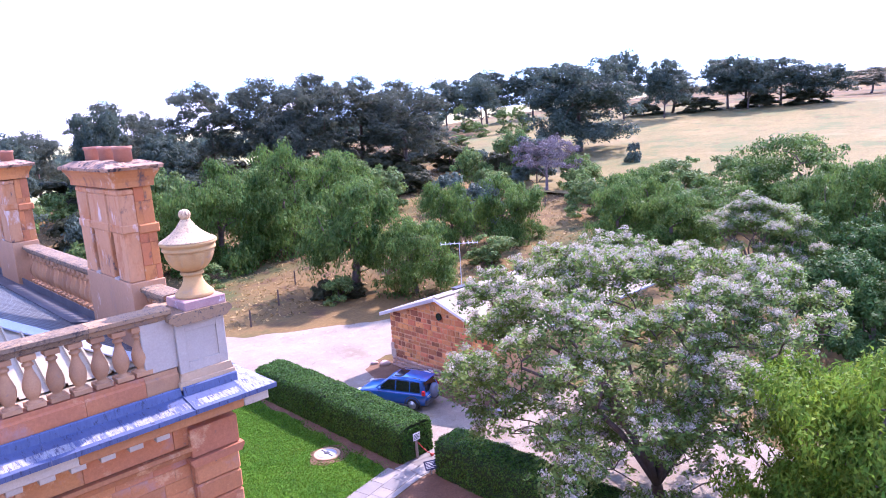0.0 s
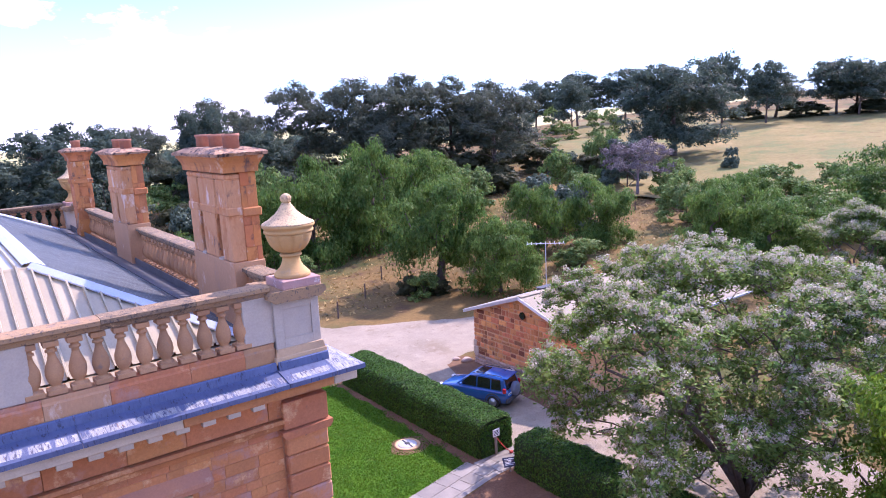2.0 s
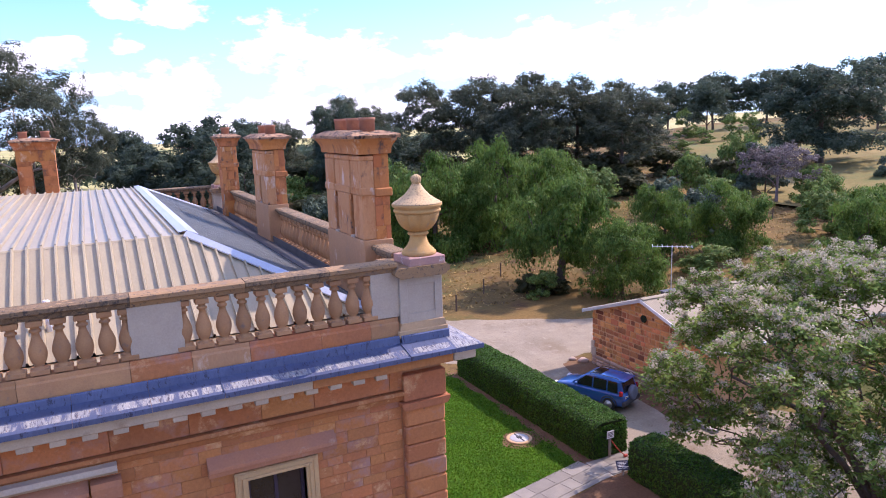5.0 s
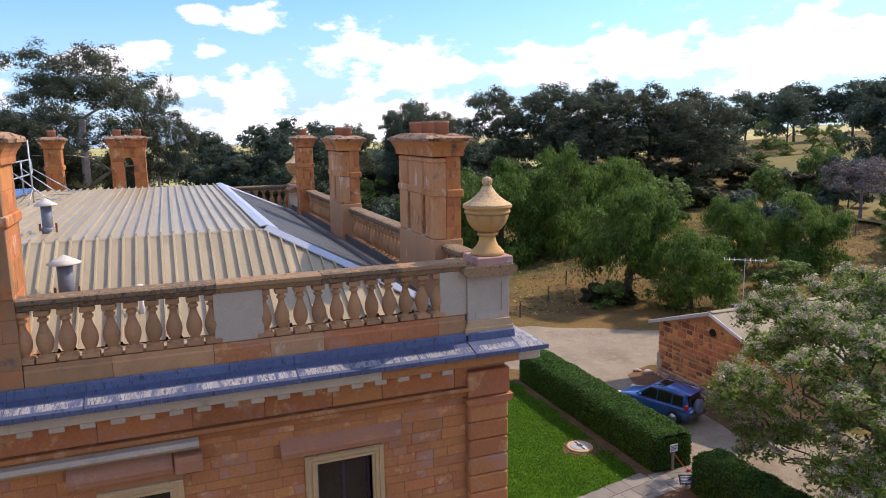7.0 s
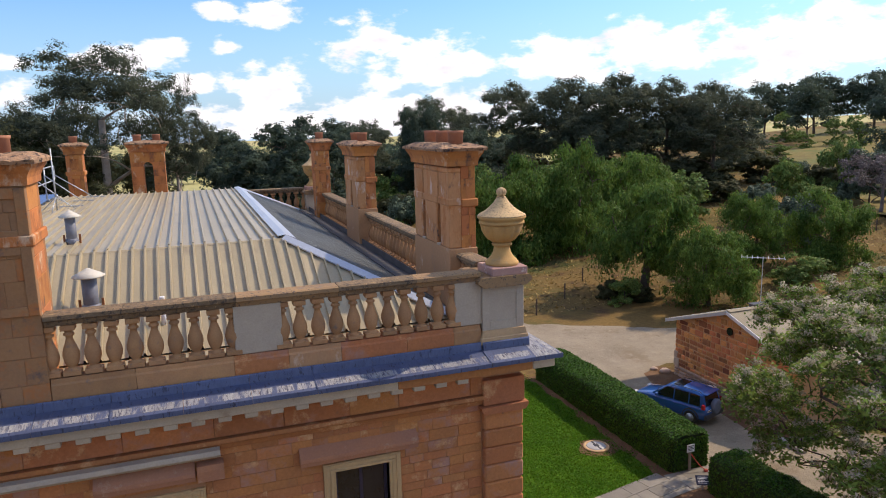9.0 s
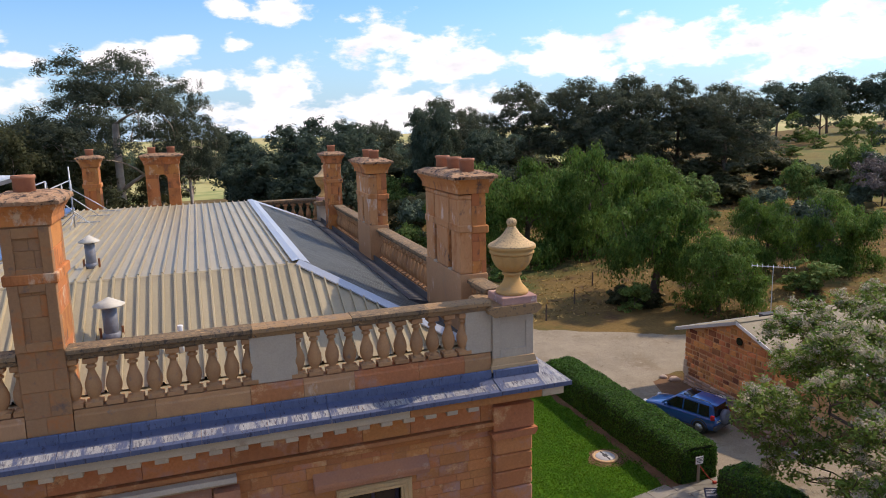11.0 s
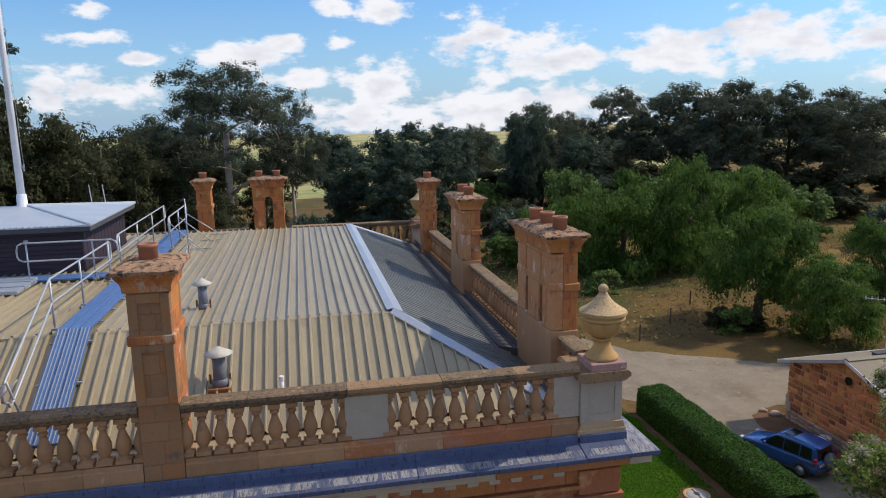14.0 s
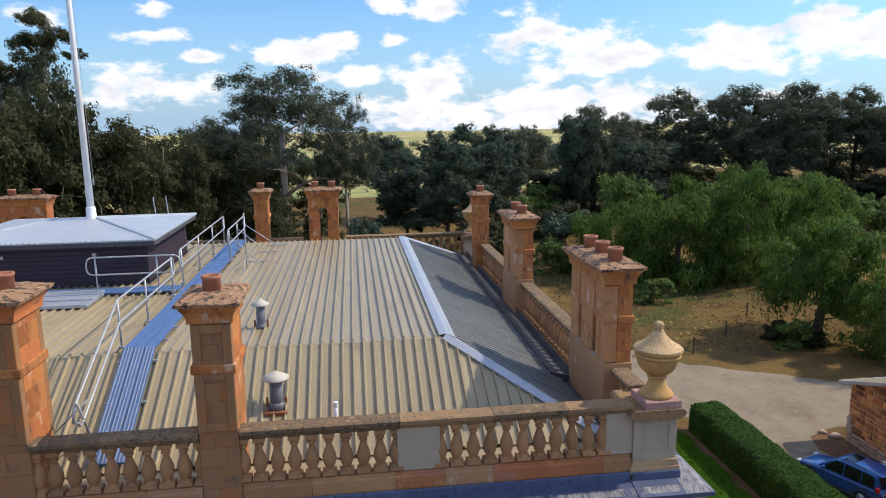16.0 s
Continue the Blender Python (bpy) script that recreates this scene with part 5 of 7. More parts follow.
while z < HR - 0.15:
    h = rh.choice((0.20, 0.26, 0.33))
    if z < 0.62:
        h = 0.20
    y = 0.0
    while y < HL - 0.03:
        wd = rh.choice((0.22, 0.34, 0.45, 0.62)) if z > 0.6 else 0.6
        wd = min(wd, HL - y)
        top = HE + (HR - 0.1 - HE) * (1 - abs(y + wd / 2 - HL / 2) / (HL / 2)) - 0.04
        if z + h < top and wd > 0.08:
            d = rh.uniform(0.0, 0.03) + (0.05 if z < 0.6 else 0)
            ob = part("rubble_stone" if z > 0.6 else "plinth_stone", block(0.14, round(wd - rh.uniform(0.03, 0.07), 2), round(h - rh.uniform(0.03, 0.075), 2), ("hut_ironstone" if rh.random() < 0.17 else "hut_stone") if z > 0.6 else "hut_plinth", 0.03), "", hut, "", (-d, y + 0.012, z))
        y += wd
    z += h
part("corner_stone", shape().box(-0.05, HL - 0.38, 0.55, 0.20, HL + 0.03, 1.0, 0.02).box(-0.05, HL - 0.25, 1.02, 0.2, HL + 0.03, 1.4, 0.02), "grey_stone", hut, "pale rendered corner stones")
part("vent_hole", shape().lathe([(0.20, 0.0), (0.20, 0.06)], 18), "dark_pane", hut, "dark round gable vent", (-0.05, HL / 2 - 0.1, 3.6)).rotation_euler = (0, radians(-90), 0)
for s, ya, yb in ((1, -0.55, HL / 2), (-1, HL + 0.55, HL / 2)):
    za, zb2 = HE - 0.10, HR + 0.06
    sl = Vector((0, yb - ya, zb2 - za))
    ln = sl.length
    for i in range(int((HW + 0.8) / 0.38)):
        x = -0.24 + i * 0.38
        part("roof_sheet", ribbed((x, ya, za), (1, 0, 0), sl / ln, 0, 0.38, lambda u: 0, lambda u: ln, 0.012), "hut_roof", hut)
for y0, nm, mt in ((-0.57, "pale barge board", "white_paint"), (HL + 0.57, "grey barge board", "fascia")):
    part("barge_board", shape().prism([(y0, HE - 0.27), (HL / 2, HR - 0.12), (HL / 2, HR + 0.05), (y0, HE - 0.10)], 0, -0.28, -0.23), mt, hut, nm)
    part("eave_soffit", shape().prism([(y0, HE - 0.15), (HL / 2, HR), (HL / 2, HR + 0.02), (y0, HE - 0.13)], 0, -0.23, HW + 0.3), "fascia", hut)
part("ridge_capping", shape().prism([(HL / 2 - 0.2, HR + 0.06), (HL / 2, HR + 0.12), (HL / 2 + 0.2, HR + 0.06), (HL / 2, HR + 0.08)], 0, -0.23, HW + 0.3), "hut_roof", hut)
for y0 in (-0.68, HL + 0.56):
    part("gutter", shape().box(-0.2, y0, HE - 0.24, HW + 0.3, y0 + 0.12, HE - 0.12, 0.01), "fascia", hut)
cowl = thing("ridge_vent", (HX0 + 2.3, HY0 + HL / 2 + 0.35, HR - 0.04), "low dark ridge vent on the hut roof", "roof vent")
part("box", shape().box(-0.7, -0.16, 0, 0.7, 0.16, 0.16, 0.02), "gutter", cowl)
part("lid", shape().box(-0.75, -0.21, 0.16, 0.75, 0.21, 0.19, 0.008), "car_trim", cowl)

tv = thing("aerial", (24.2, 18.6, 3.30), "comb-shaped television aerial on a thin pole", "aerial")
part("pole", shape().tube([(0, 0, -0.1), (0, 0, 3.0)], 0.025, 6), "galvanised", tv)
part("boom", shape().tube([(-0.80, 0.75, 2.93), (0.80, -0.75, 2.93)], 0.02, 6), "galvanised", tv)
for i in range(9):
    u = -0.8 + i * 0.2
    part("element", shape().tube([(u - 0.32, -u * 0.94 - 0.34, 2.95), (u + 0.32, -u * 0.94 + 0.34, 2.95)], 0.012, 5), "galvanised", tv)

tub = thing("plant_tub", (18.45, 15.75, 0.016), "dark pot with pale rim standing by the hut", "plant pot")
part("pot", shape(True).lathe([(0.20, 0), (0.26, 0.38), (0.28, 0.40), (0.28, 0.50), (0.25, 0.50), (0.24, 0.42)], 18), "car_trim", tub)
part("rim", shape(True).lathe([(0.285, 0.39), (0.29, 0.42), (0.29, 0.49), (0.285, 0.51)], 18), "white_paint", tub)
part("soil", shape().lathe([(0.245, 0.43), (0.24, 0.45)], 16), "soil", tub)
slab = thing("kerb_slab", (17.72, 9.2, 0.0), "long grey concrete slab lying at the drive edge", "concrete slab")
part("slab", shape().box(-0.16, 0, 0, 0.16, 1.6, 0.16, 0.02), "concrete", slab)
for i, (x, y, s) in enumerate(((18.6, 19.6, 0.35), (18.3, 20.2, 0.25), (18.3, 12.4, 0.22), (18.0, 12.0, 0.15))):
    rk = thing("rock", (x, y, 0.0), "weathered field stone beside the hut", "rock", "loose stones")
    part("stone", shape(True).lathe([(s * 0.7, -0.05), (s, s * 0.2), (s * 0.8, s * 0.5), (s * 0.3, s * 0.62)], 9, ripple=3, depth=0.25), "hut_plinth", rk)

# ---- garden things ----
cover = thing("well_cover", (10.04, 13.13, 0.016), "round grey metal well cover in a concrete ring", "well cover")
part("ring", shape(True).lathe([(0.58, 0.0), (0.56, 0.05), (0.44, 0.06), (0.43, 0.0)], 32), "buff_stone", cover)
part("lid", shape(True).lathe([(0.42, 0.0), (0.42, 0.05), (0.40, 0.07), (0.05, 0.085)], 32), "fascia", cover, "pale metal lid")
part("hinge", shape().box(-0.03, -0.40, 0.07, 0.03, 0.40, 0.10, 0.008).box(-0.10, -0.10, 0.07, 0.10, 0.10, 0.11, 0.01), "car_trim", cover, "dark hinge bar")
sheet("bare_patch", [(9.1, 12.9), (9.5, 12.3), (10.2, 12.2), (10.9, 12.6), (11.0, 13.4), (10.5, 13.9), (9.7, 13.9)], 0.0185, "soil", "bare trodden ring about the well cover", "bare soil", 0.12, 0.2)

sign = thing("sign_post", (12.30, 9.82, 0.02), "small white notice on a timber post", "sign")
part("post", shape().box(-0.045, -0.045, 0, 0.045, 0.045, 1.0, 0.008), "timber_grey", sign)
part("board", shape().box(-0.20, -0.075, 0.86, 0.16, -0.05, 1.18, 0.005), "white_paint", sign, "white notice board")
for i in range(4):
    part("text_bar", shape().box(-0.16, -0.079, 1.10 - i * 0.06, 0.12 - 0.05 * (i % 2), -0.074, 1.125 - i * 0.06), "sign_text", sign)
chain = thing("chain", (12.34, 9.80, 0.02), "red plastic chain hanging from the sign post", "chain")
part("links", shape().tube([(0, 0, 0.75), (0.18, -0.1, 0.45), (0.34, -0.2, 0.22), (0.5, -0.3, 0.10)], 0.018, 6), "chain_red", chain)
part("hook", shape().box(0.44, -0.36, 0.02, 0.60, -0.24, 0.12, 0.02), "chain_red", chain)
lect = thing("plaque", (11.78, 8.42, 0.02), "low tilted dark plaque with pale lines of text", "plaque")
part("stake", shape().box(-0.03, -0.03, 0, 0.03, 0.03, 0.34), "timber_grey", lect)
pl = part("plate", shape().box(-0.26, -0.20, -0.012, 0.26, 0.20, 0.012, 0.004), "plaque_dark", lect, "", (0, 0, 0.40))
pl.rotation_euler = (radians(38), 0, radians(-25))
for i in range(5):
    tb = part("text_bar", shape().box(-0.20, 0.11 - i * 0.06, 0.013, 0.20 - 0.06 * (i % 3), 0.13 - i * 0.06, 0.016), "white_paint", lect, "", (0, 0, 0.40))
    tb.rotation_euler = (radians(38), 0, radians(-25))
pave2 = thing("flagstone_slab", (8.6, 6.7, 0.006), "square buff paving slab in the garden soil", "paving slab")
part("slab", shape().box(-0.9, -0.5, 0, 0.9, 0.5, 0.04, 0.01), "paver", pave2)
for x, y in ((21.9, 36.6), (26.2, 41.0), (30.4, 45.0), (17.6, 33.2), (60.0, 40.0), (63.0, 36.5)):
    fp = thing("fence_post", (x, y, hill(x, y)), "dark weathered timber fence post in dry grass", "fence post", "fence posts")
    part("post", shape().tube([(0, 0, -0.1), (0.02, 0, 1.25)], 0.065, 7), "bark", fp)


# ---- hedges ----
def leaf_cloud(name, pts, dirs, w, h, material, seed, droop=0.0, jitter=1.0, c=4):
    """Many small leaves with c corners: at pts, facing about dirs, of about that width and length."""
    r = np.random.default_rng(seed)
    n = len(pts)
    nd = dirs + r.normal(0, 0.55 * jitter, (n, 3))
    nd /= np.linalg.norm(nd, axis=1, keepdims=True) + 1e-9
    ax = r.normal(0, 1, (n, 3))
    if droop:
        ax = ax * (1 - droop) + np.array([0, 0, -1.0]) * droop * 2.2
    t = ax - nd * np.sum(ax * nd, axis=1, keepdims=True)
    t /= np.linalg.norm(t, axis=1, keepdims=True) + 1e-9
    b = np.cross(nd, t)
    sw, sh = w * r.uniform(0.6, 1.4, (n, 1)) / 2, h * r.uniform(0.6, 1.4, (n, 1)) / 2
    bend = nd * sw * 0.5
    if c == 4:
        v = np.stack([pts - t * sh, pts + b * sw - bend * 0.6, pts + t * sh, pts - b * sw - bend * 0.6], axis=1).reshape(-1, 3)
    else:
        v = np.stack([pts - t * sh, pts + b * sw * 1.3 + t * sh * 0.5, pts - b * sw * 1.3 + t * sh * 0.7], axis=1).reshape(-1, 3)
    me = bpy.data.meshes.new(name)
    me.vertices.add(c * n)
    me.vertices.foreach_set("co", v.ravel())
    me.loops.add(c * n)
    me.loops.foreach_set("vertex_index", np.arange(c * n, dtype=np.int32))
    me.polygons.add(n)
    me.polygons.foreach_set("loop_start", np.arange(0, c * n, c, dtype=np.int32))
    me.materials.append(MATS[material])
    me.update(calc_edges=True)
    return me


def hedge(x0, x1, y0, y1, h, label, seed, leaves):
    t = thing("hedge", ((x0 + x1) / 2, (y0 + y1) / 2, 0), label, "hedge", "clipped hedges")
    hx, hy = (x1 - x0) / 2, (y1 - y0) / 2
    nu, nv = int(hy * 2 / 0.16), 26
    vs, fs = [], []
    for i in range(nu + 1):
        y = -hy + 2 * hy * i / nu
        e = min(1.0, (hy - abs(y)) / 0.30)
        sq = 0.86 + 0.14 * math.sqrt(max(0, 1 - (1 - e) ** 2))
        for j in range(nv):
            a = math.pi * j / (nv - 1)
            cx_, cz_ = math.cos(a), math.sin(a)
            k = (abs(cx_) ** 7 + abs(cz_) ** 7) ** (-1 / 7)
            p = Vector((hx * cx_ * k * sq, y, h * cz_ * k * (0.96 + 0.04 * sq)))
            q = 1 + 0.05 * noise.noise((p.x * 1.7 + seed, p.y * 1.7, p.z * 1.7)) + 0.03 * noise.noise((p.x * 5, p.y * 5 + seed, p.z * 5))
            vs.append((p.x * q, p.y, p.z * q))
    for i in range(nu):
        for j in range(nv - 1):
            fs.append((i * nv + j, i * nv + j + 1, (i + 1) * nv + j + 1, (i + 1) * nv + j))
    fs += [tuple(range(nv)), tuple(nu * nv + j for j in range(nv))[::-1]]
    part("core", shape(True).add(vs, fs), "hedge_core_shade", t)
    r = np.random.default_rng(seed)
    va = np.array(vs)
    # leaves over the sides and top, and over both ends
    n1 = int(leaves * 0.92)
    i, j = r.integers(0, nu, n1), r.integers(0, nv - 1, n1)
    u, w_ = r.random((n1, 1)), r.random((n1, 1))
    p = (va[i * nv + j] * (1 - u) + va[(i + 1) * nv + j] * u) * (1 - w_) + (va[i * nv + j + 1] * (1 - u) + va[(i + 1) * nv + j + 1] * u) * w_
    d = p / np.array([hx, 1e9, h])
    d[:, 1] = 0
    d = np.sign(d) * np.abs(d) ** 5
    d /= np.linalg.norm(d, axis=1, keepdims=True) + 1e-9
    n2 = leaves - n1
    pe = np.stack([r.uniform(-hx * 0.88, hx * 0.88, n2), np.where(r.random(n2) < 0.5, -hy, hy), r.uniform(0, h * 0.92, n2)], axis=1)
    de = np.zeros((n2, 3))
    de[:, 1] = np.sign(pe[:, 1])
    p, d = np.vstack([p, pe]), np.vstack([d, de])
    p = p + d * r.normal(0.015, 0.03, (len(p), 1))
    ob = part("foliage", leaf_cloud("foliage", p, d, 0.055, 0.085, "leaf_hedge", seed, 0.0, 0.9), "", t, "dense small glossy green leaves")
    return t


hedge(11.50, 13.42, 9.98, 21.7, 1.50, "long clipped dark green hedge beside the drive", 3, 60000)
hedge(11.88, 13.55, -9.0, 8.32, 1.48, "second clipped dark green hedge beyond the path gap", 4, 60000)


# ---- car ----
def make_car(at, yaw):
    """A small blue estate car with a covered spare wheel on its tail; its nose points along +y."""
    t = thing("car", at, "parked blue compact off-road car with spare wheel cover", "car")
    t.rotation_euler = (0, 0, yaw)
    L, W = 2.06, 0.86
    # body sections along the length: (y, half width, bottom, shoulder height)
    secs = [(-2.06, 0.72, 0.42, 0.92), (-1.98, 0.81, 0.34, 0.98), (-1.6, 0.86, 0.28, 1.00), (-0.8, 0.87, 0.26, 1.00), (0.2, 0.87, 0.26, 0.98), (0.85, 0.86, 0.26, 0.97), (1.25, 0.85, 0.28, 0.92), (1.75, 0.81, 0.30, 0.84), (1.98, 0.72, 0.36, 0.74), (2.08, 0.56, 0.42, 0.62)]
    prof = [(0.88, 0.0), (0.97, 0.12), (1.0, 0.35), (1.0, 0.62), (0.975, 0.82), (0.92, 0.95), (0.80, 1.0), (0.4, 1.025), (0.0, 1.03)]
    vs, fs = [], []
    for y, hw, zb, zt in secs:
        ring = [(hw * a, zb + (zt - zb) * b) for a, b in prof]
        ring = ring + [(-a, b) for a, b in ring[-2::-1]]
        vs += [(a, y, b) for a, b in ring]
    m = 2 * len(prof) - 1
    for i in range(len(secs) - 1):
        fs += [(i * m + j, i * m + j + 1, (i + 1) * m + j + 1, (i + 1) * m + j) for j in range(m - 1)]
        fs.append((i * m + m - 1, i * m, (i + 1) * m, (i + 1) * m + m - 1))
    fs += [tuple(range(m))[::-1], tuple((len(secs) - 1) * m + j for j in range(m))]
    part("body", shape(True).add(vs, fs), "car_blue", t, "metallic blue body")
    # cabin
    cab = [(-1.98, 0.74, 0.0), (-1.80, 0.68, 0.60), (-1.2, 0.665, 0.675), (-0.4, 0.66, 0.69), (0.02, 0.65, 0.655), (0.18, 0.64, 0.60), (0.92, 0.72, 0.0)]
    vs, fs = [], []
    for y, hw, top in cab:
        z0 = 0.97
        low = hw if top == 0 else 0.80
        vs += [(low, y if top else y, z0), (hw + 0.0, y, z0 + max(0.01, top - 0.07)), (hw - 0.10, y, z0 + top), (0, y, z0 + top + 0.02), (-hw + 0.10, y, z0 + top), (-hw, y, z0 + max(0.01, top - 0.07)), (-low, y, z0)]
    for i in range(len(cab) - 1):
        fs += [(i * 7 + j, i * 7 + j + 1, (i + 1) * 7 + j + 1, (i + 1) * 7 + j) for j in range(6)]
    fs += [(6, 5, 4, 3, 2, 1, 0), tuple(6 * 7 + j for j in range(7))]
    part("cabin", shape().add(vs, fs), "car_blue", t, "blue roof and pillars")
    z0 = 0.97
    for s in (1, -1):
        for y0, y1, y0t, y1t in ((-1.74, -1.18, -1.66, -1.16), (-1.10, -0.36, -1.08, -0.36), (-0.28, 0.70, -0.28, 0.10)):
            a = [(s * 0.812, y0, z0 + 0.05), (s * 0.812, y1, z0 + 0.05), (s * 0.690, y1t, z0 + 0.55), (s * 0.690, y0t, z0 + 0.55)]
            b = [(x - s * 0.02, y, z) for x, y, z in a]
            part("side_window", shape().add(a + b, [(0, 1, 2, 3), (7, 6, 5, 4), (0, 4, 5, 1), (1, 5, 6, 2), (2, 6, 7, 3), (3, 7, 4, 0)]), "car_glass", t)
        part("roof_rail", shape(True).tube([(s * 0.60, -1.7, z0 + 0.66), (s * 0.60, -1.6, z0 + 0.72), (s * 0.60, -0.2, z0 + 0.735), (s * 0.60, -0.05, z0 + 0.68)], 0.02, 6), "car_trim", t)
        part("tail_light", shape().box(s * 0.84 - 0.10, -2.05, 0.93, s * 0.84 + 0.03 - 0.05 * (s > 0), -1.88, 1.17, 0.02), "red_lens", t, "red tail lamp")
        part("headlight", shape().box(s * 0.66 - 0.14, 1.86, 0.66, s * 0.66 + 0.14, 2.03, 0.80, 0.03), "lamp_lens", t)
        part("mirror", shape().box(s * 0.95 - 0.10, 0.48, 1.00, s * 0.95 + 0.10, 0.60, 1.15, 0.03), "car_blue", t)
        part("door_sill", shape().box(s * 0.86 - 0.04, -1.1, 0.25, s * 0.86 + 0.03, 1.0, 0.36, 0.02), "car_trim", t)
        for y in (-0.24, -1.05):
            part("door_handle", shape().box(s * 0.87 - 0.02, y - 0.28, 0.86, s * 0.87 + 0.025, y - 0.10, 0.89, 0.008), "car_blue", t)
        for y in (-1.28, 1.30):
            wheel = part("wheel", shape(True).lathe([(0.20, -0.10), (0.32, -0.11), (0.355, -0.07), (0.355, 0.07), (0.32, 0.11), (0.20, 0.10)], 24), "tyre", t, "", (s * 0.78, y, 0.355))
            wheel.rotation_euler = (0, radians(90), 0)
            part("rim", shape(True).lathe([(0.215, 0.105 * s - 0.01), (0.20, 0.095 * s + 0.0), (0.05, 0.115 * s)], 20), "alloy", wheel, "silver alloy rim")
            part("arch", shape(True).tube([(s * 0.85, y + 0.43 * math.cos(a), 0.355 + 0.43 * math.sin(a)) for a in [math.pi * i / 10 for i in range(11)]], 0.035, 6), "car_trim", t)
    part("rear_window", shape().add([(-0.60, -2.0, z0 + 0.06), (0.60, -2.0, z0 + 0.06), (0.54, -1.845, z0 + 0.52), (-0.54, -1.845, z0 + 0.52), (-0.60, -1.96, z0 + 0.06), (0.60, -1.96, z0 + 0.06), (0.54, -1.80, z0 + 0.52), (-0.54, -1.80, z0 + 0.52)], [(0, 1, 2, 3), (7, 6, 5, 4), (0, 4, 5, 1), (1, 5, 6, 2), (2, 6, 7, 3), (3, 7, 4, 0)]), "car_glass", t)
    part("windscreen", shape().add([(-0.66, 0.91, z0 + 0.03), (0.66, 0.91, z0 + 0.03), (0.56, 0.20, z0 + 0.58), (-0.56, 0.20, z0 + 0.58), (-0.66, 0.86, z0), (0.66, 0.86, z0), (0.56, 0.16, z0 + 0.55), (-0.56, 0.16, z0 + 0.55)], [(0, 1, 2, 3), (7, 6, 5, 4), (0, 4, 5, 1), (1, 5, 6, 2), (2, 6, 7, 3), (3, 7, 4, 0)]), "car_glass", t)
    part("sunroof", shape().box(-0.42, -0.62, z0 + 0.69, 0.42, -0.10, z0 + 0.716, 0.01), "car_glass", t, "dark glass sunroof")
    part("spoiler", shape().box(-0.60, -1.98, z0 + 0.585, 0.60, -1.72, z0 + 0.635, 0.015), "car_blue", t)
    part("rear_bumper", shape().box(-0.84, -2.14, 0.36, 0.84, -1.98, 0.62, 0.05), "car_trim", t, "grey plastic rear bumper")
    part("front_bumper", shape().box(-0.76, 1.98, 0.32, 0.76, 2.14, 0.56, 0.05), "car_blue", t)
    part("number_plate", shape().box(-0.62, -2.075, 0.74, -0.28, -2.045, 0.84), "white_paint", t, "pale plate")
    part("plate_bar", shape().box(-0.58, -2.08, 0.77, -0.32, -2.074, 0.81), "sign_text", t)
    sp = part("spare_wheel", shape(True).lathe([(0.36, 0.0), (0.37, 0.10), (0.35, 0.20), (0.30, 0.23), (0.05, 0.235)], 28), "cover_grey", t, "grey spare wheel cover", (0.05, -2.02, 0.92))
    sp.rotation_euler = (radians(90), 0, 0)
    part("aerial", shape().tube([(0.3, -1.4, z0 + 0.67), (0.3, -1.75, z0 + 0.95)], 0.008, 5), "car_trim", t)
    return t


car = make_car((15.62, 14.90, 0.012), radians(21))
car.scale = (0.95, 0.95, 0.95)


# ---- trees ----
def branches(sh, trunk, targets, r0, r1, rng, rise=0.15):
    """Limbs that leave a trunk (points) and its limbs for each target in turn, from the nearest place; thick ones first."""
    nodes = [(Vector(p), r0 * (1 - 0.5 * i / max(1, len(trunk) - 1))) for i, p in enumerate(trunk) if i > 0]
    sh.tube(trunk, r0, 9, r0 * 0.5)
    base = Vector(trunk[len(trunk) // 2])
    for tgt in sorted(targets, key=lambda p: (Vector(p) - base).length):
        tgt = Vector(tgt)
        best, cost = None, 1e9
        for p, r in nodes:
            d = tgt - p
            c = d.length + max(0.0, -d.z) * 1.5
            if c < cost:
                best, cost = (p, r), c
        p, r = best
        d = tgt - p
        if d.length < 0.05:
            continue
        k = max(2, min(5, int(d.length / 0.8) + 1))
        side = Vector((rng.uniform(-1, 1), rng.uniform(-1, 1), rng.uniform(-0.3, 0.6))) * d.length * 0.10
        pts = []
        for i in range(k + 1):
            u = i / k
            q = p + d * u + side * math.sin(u * math.pi) + Vector((0, 0, rise * d.length * math.sin(u * math.pi)))
            pts.append(q)
        ra = max(r1 * 1.5, min(r * 0.72, r1 + 0.035 * d.length))
        sh.tube(pts, ra, 6 if ra > 0.05 else 5, r1)
        nodes += [(q, ra + (r1 - ra) * (i / k)) for i, q in enumerate(pts) if i]


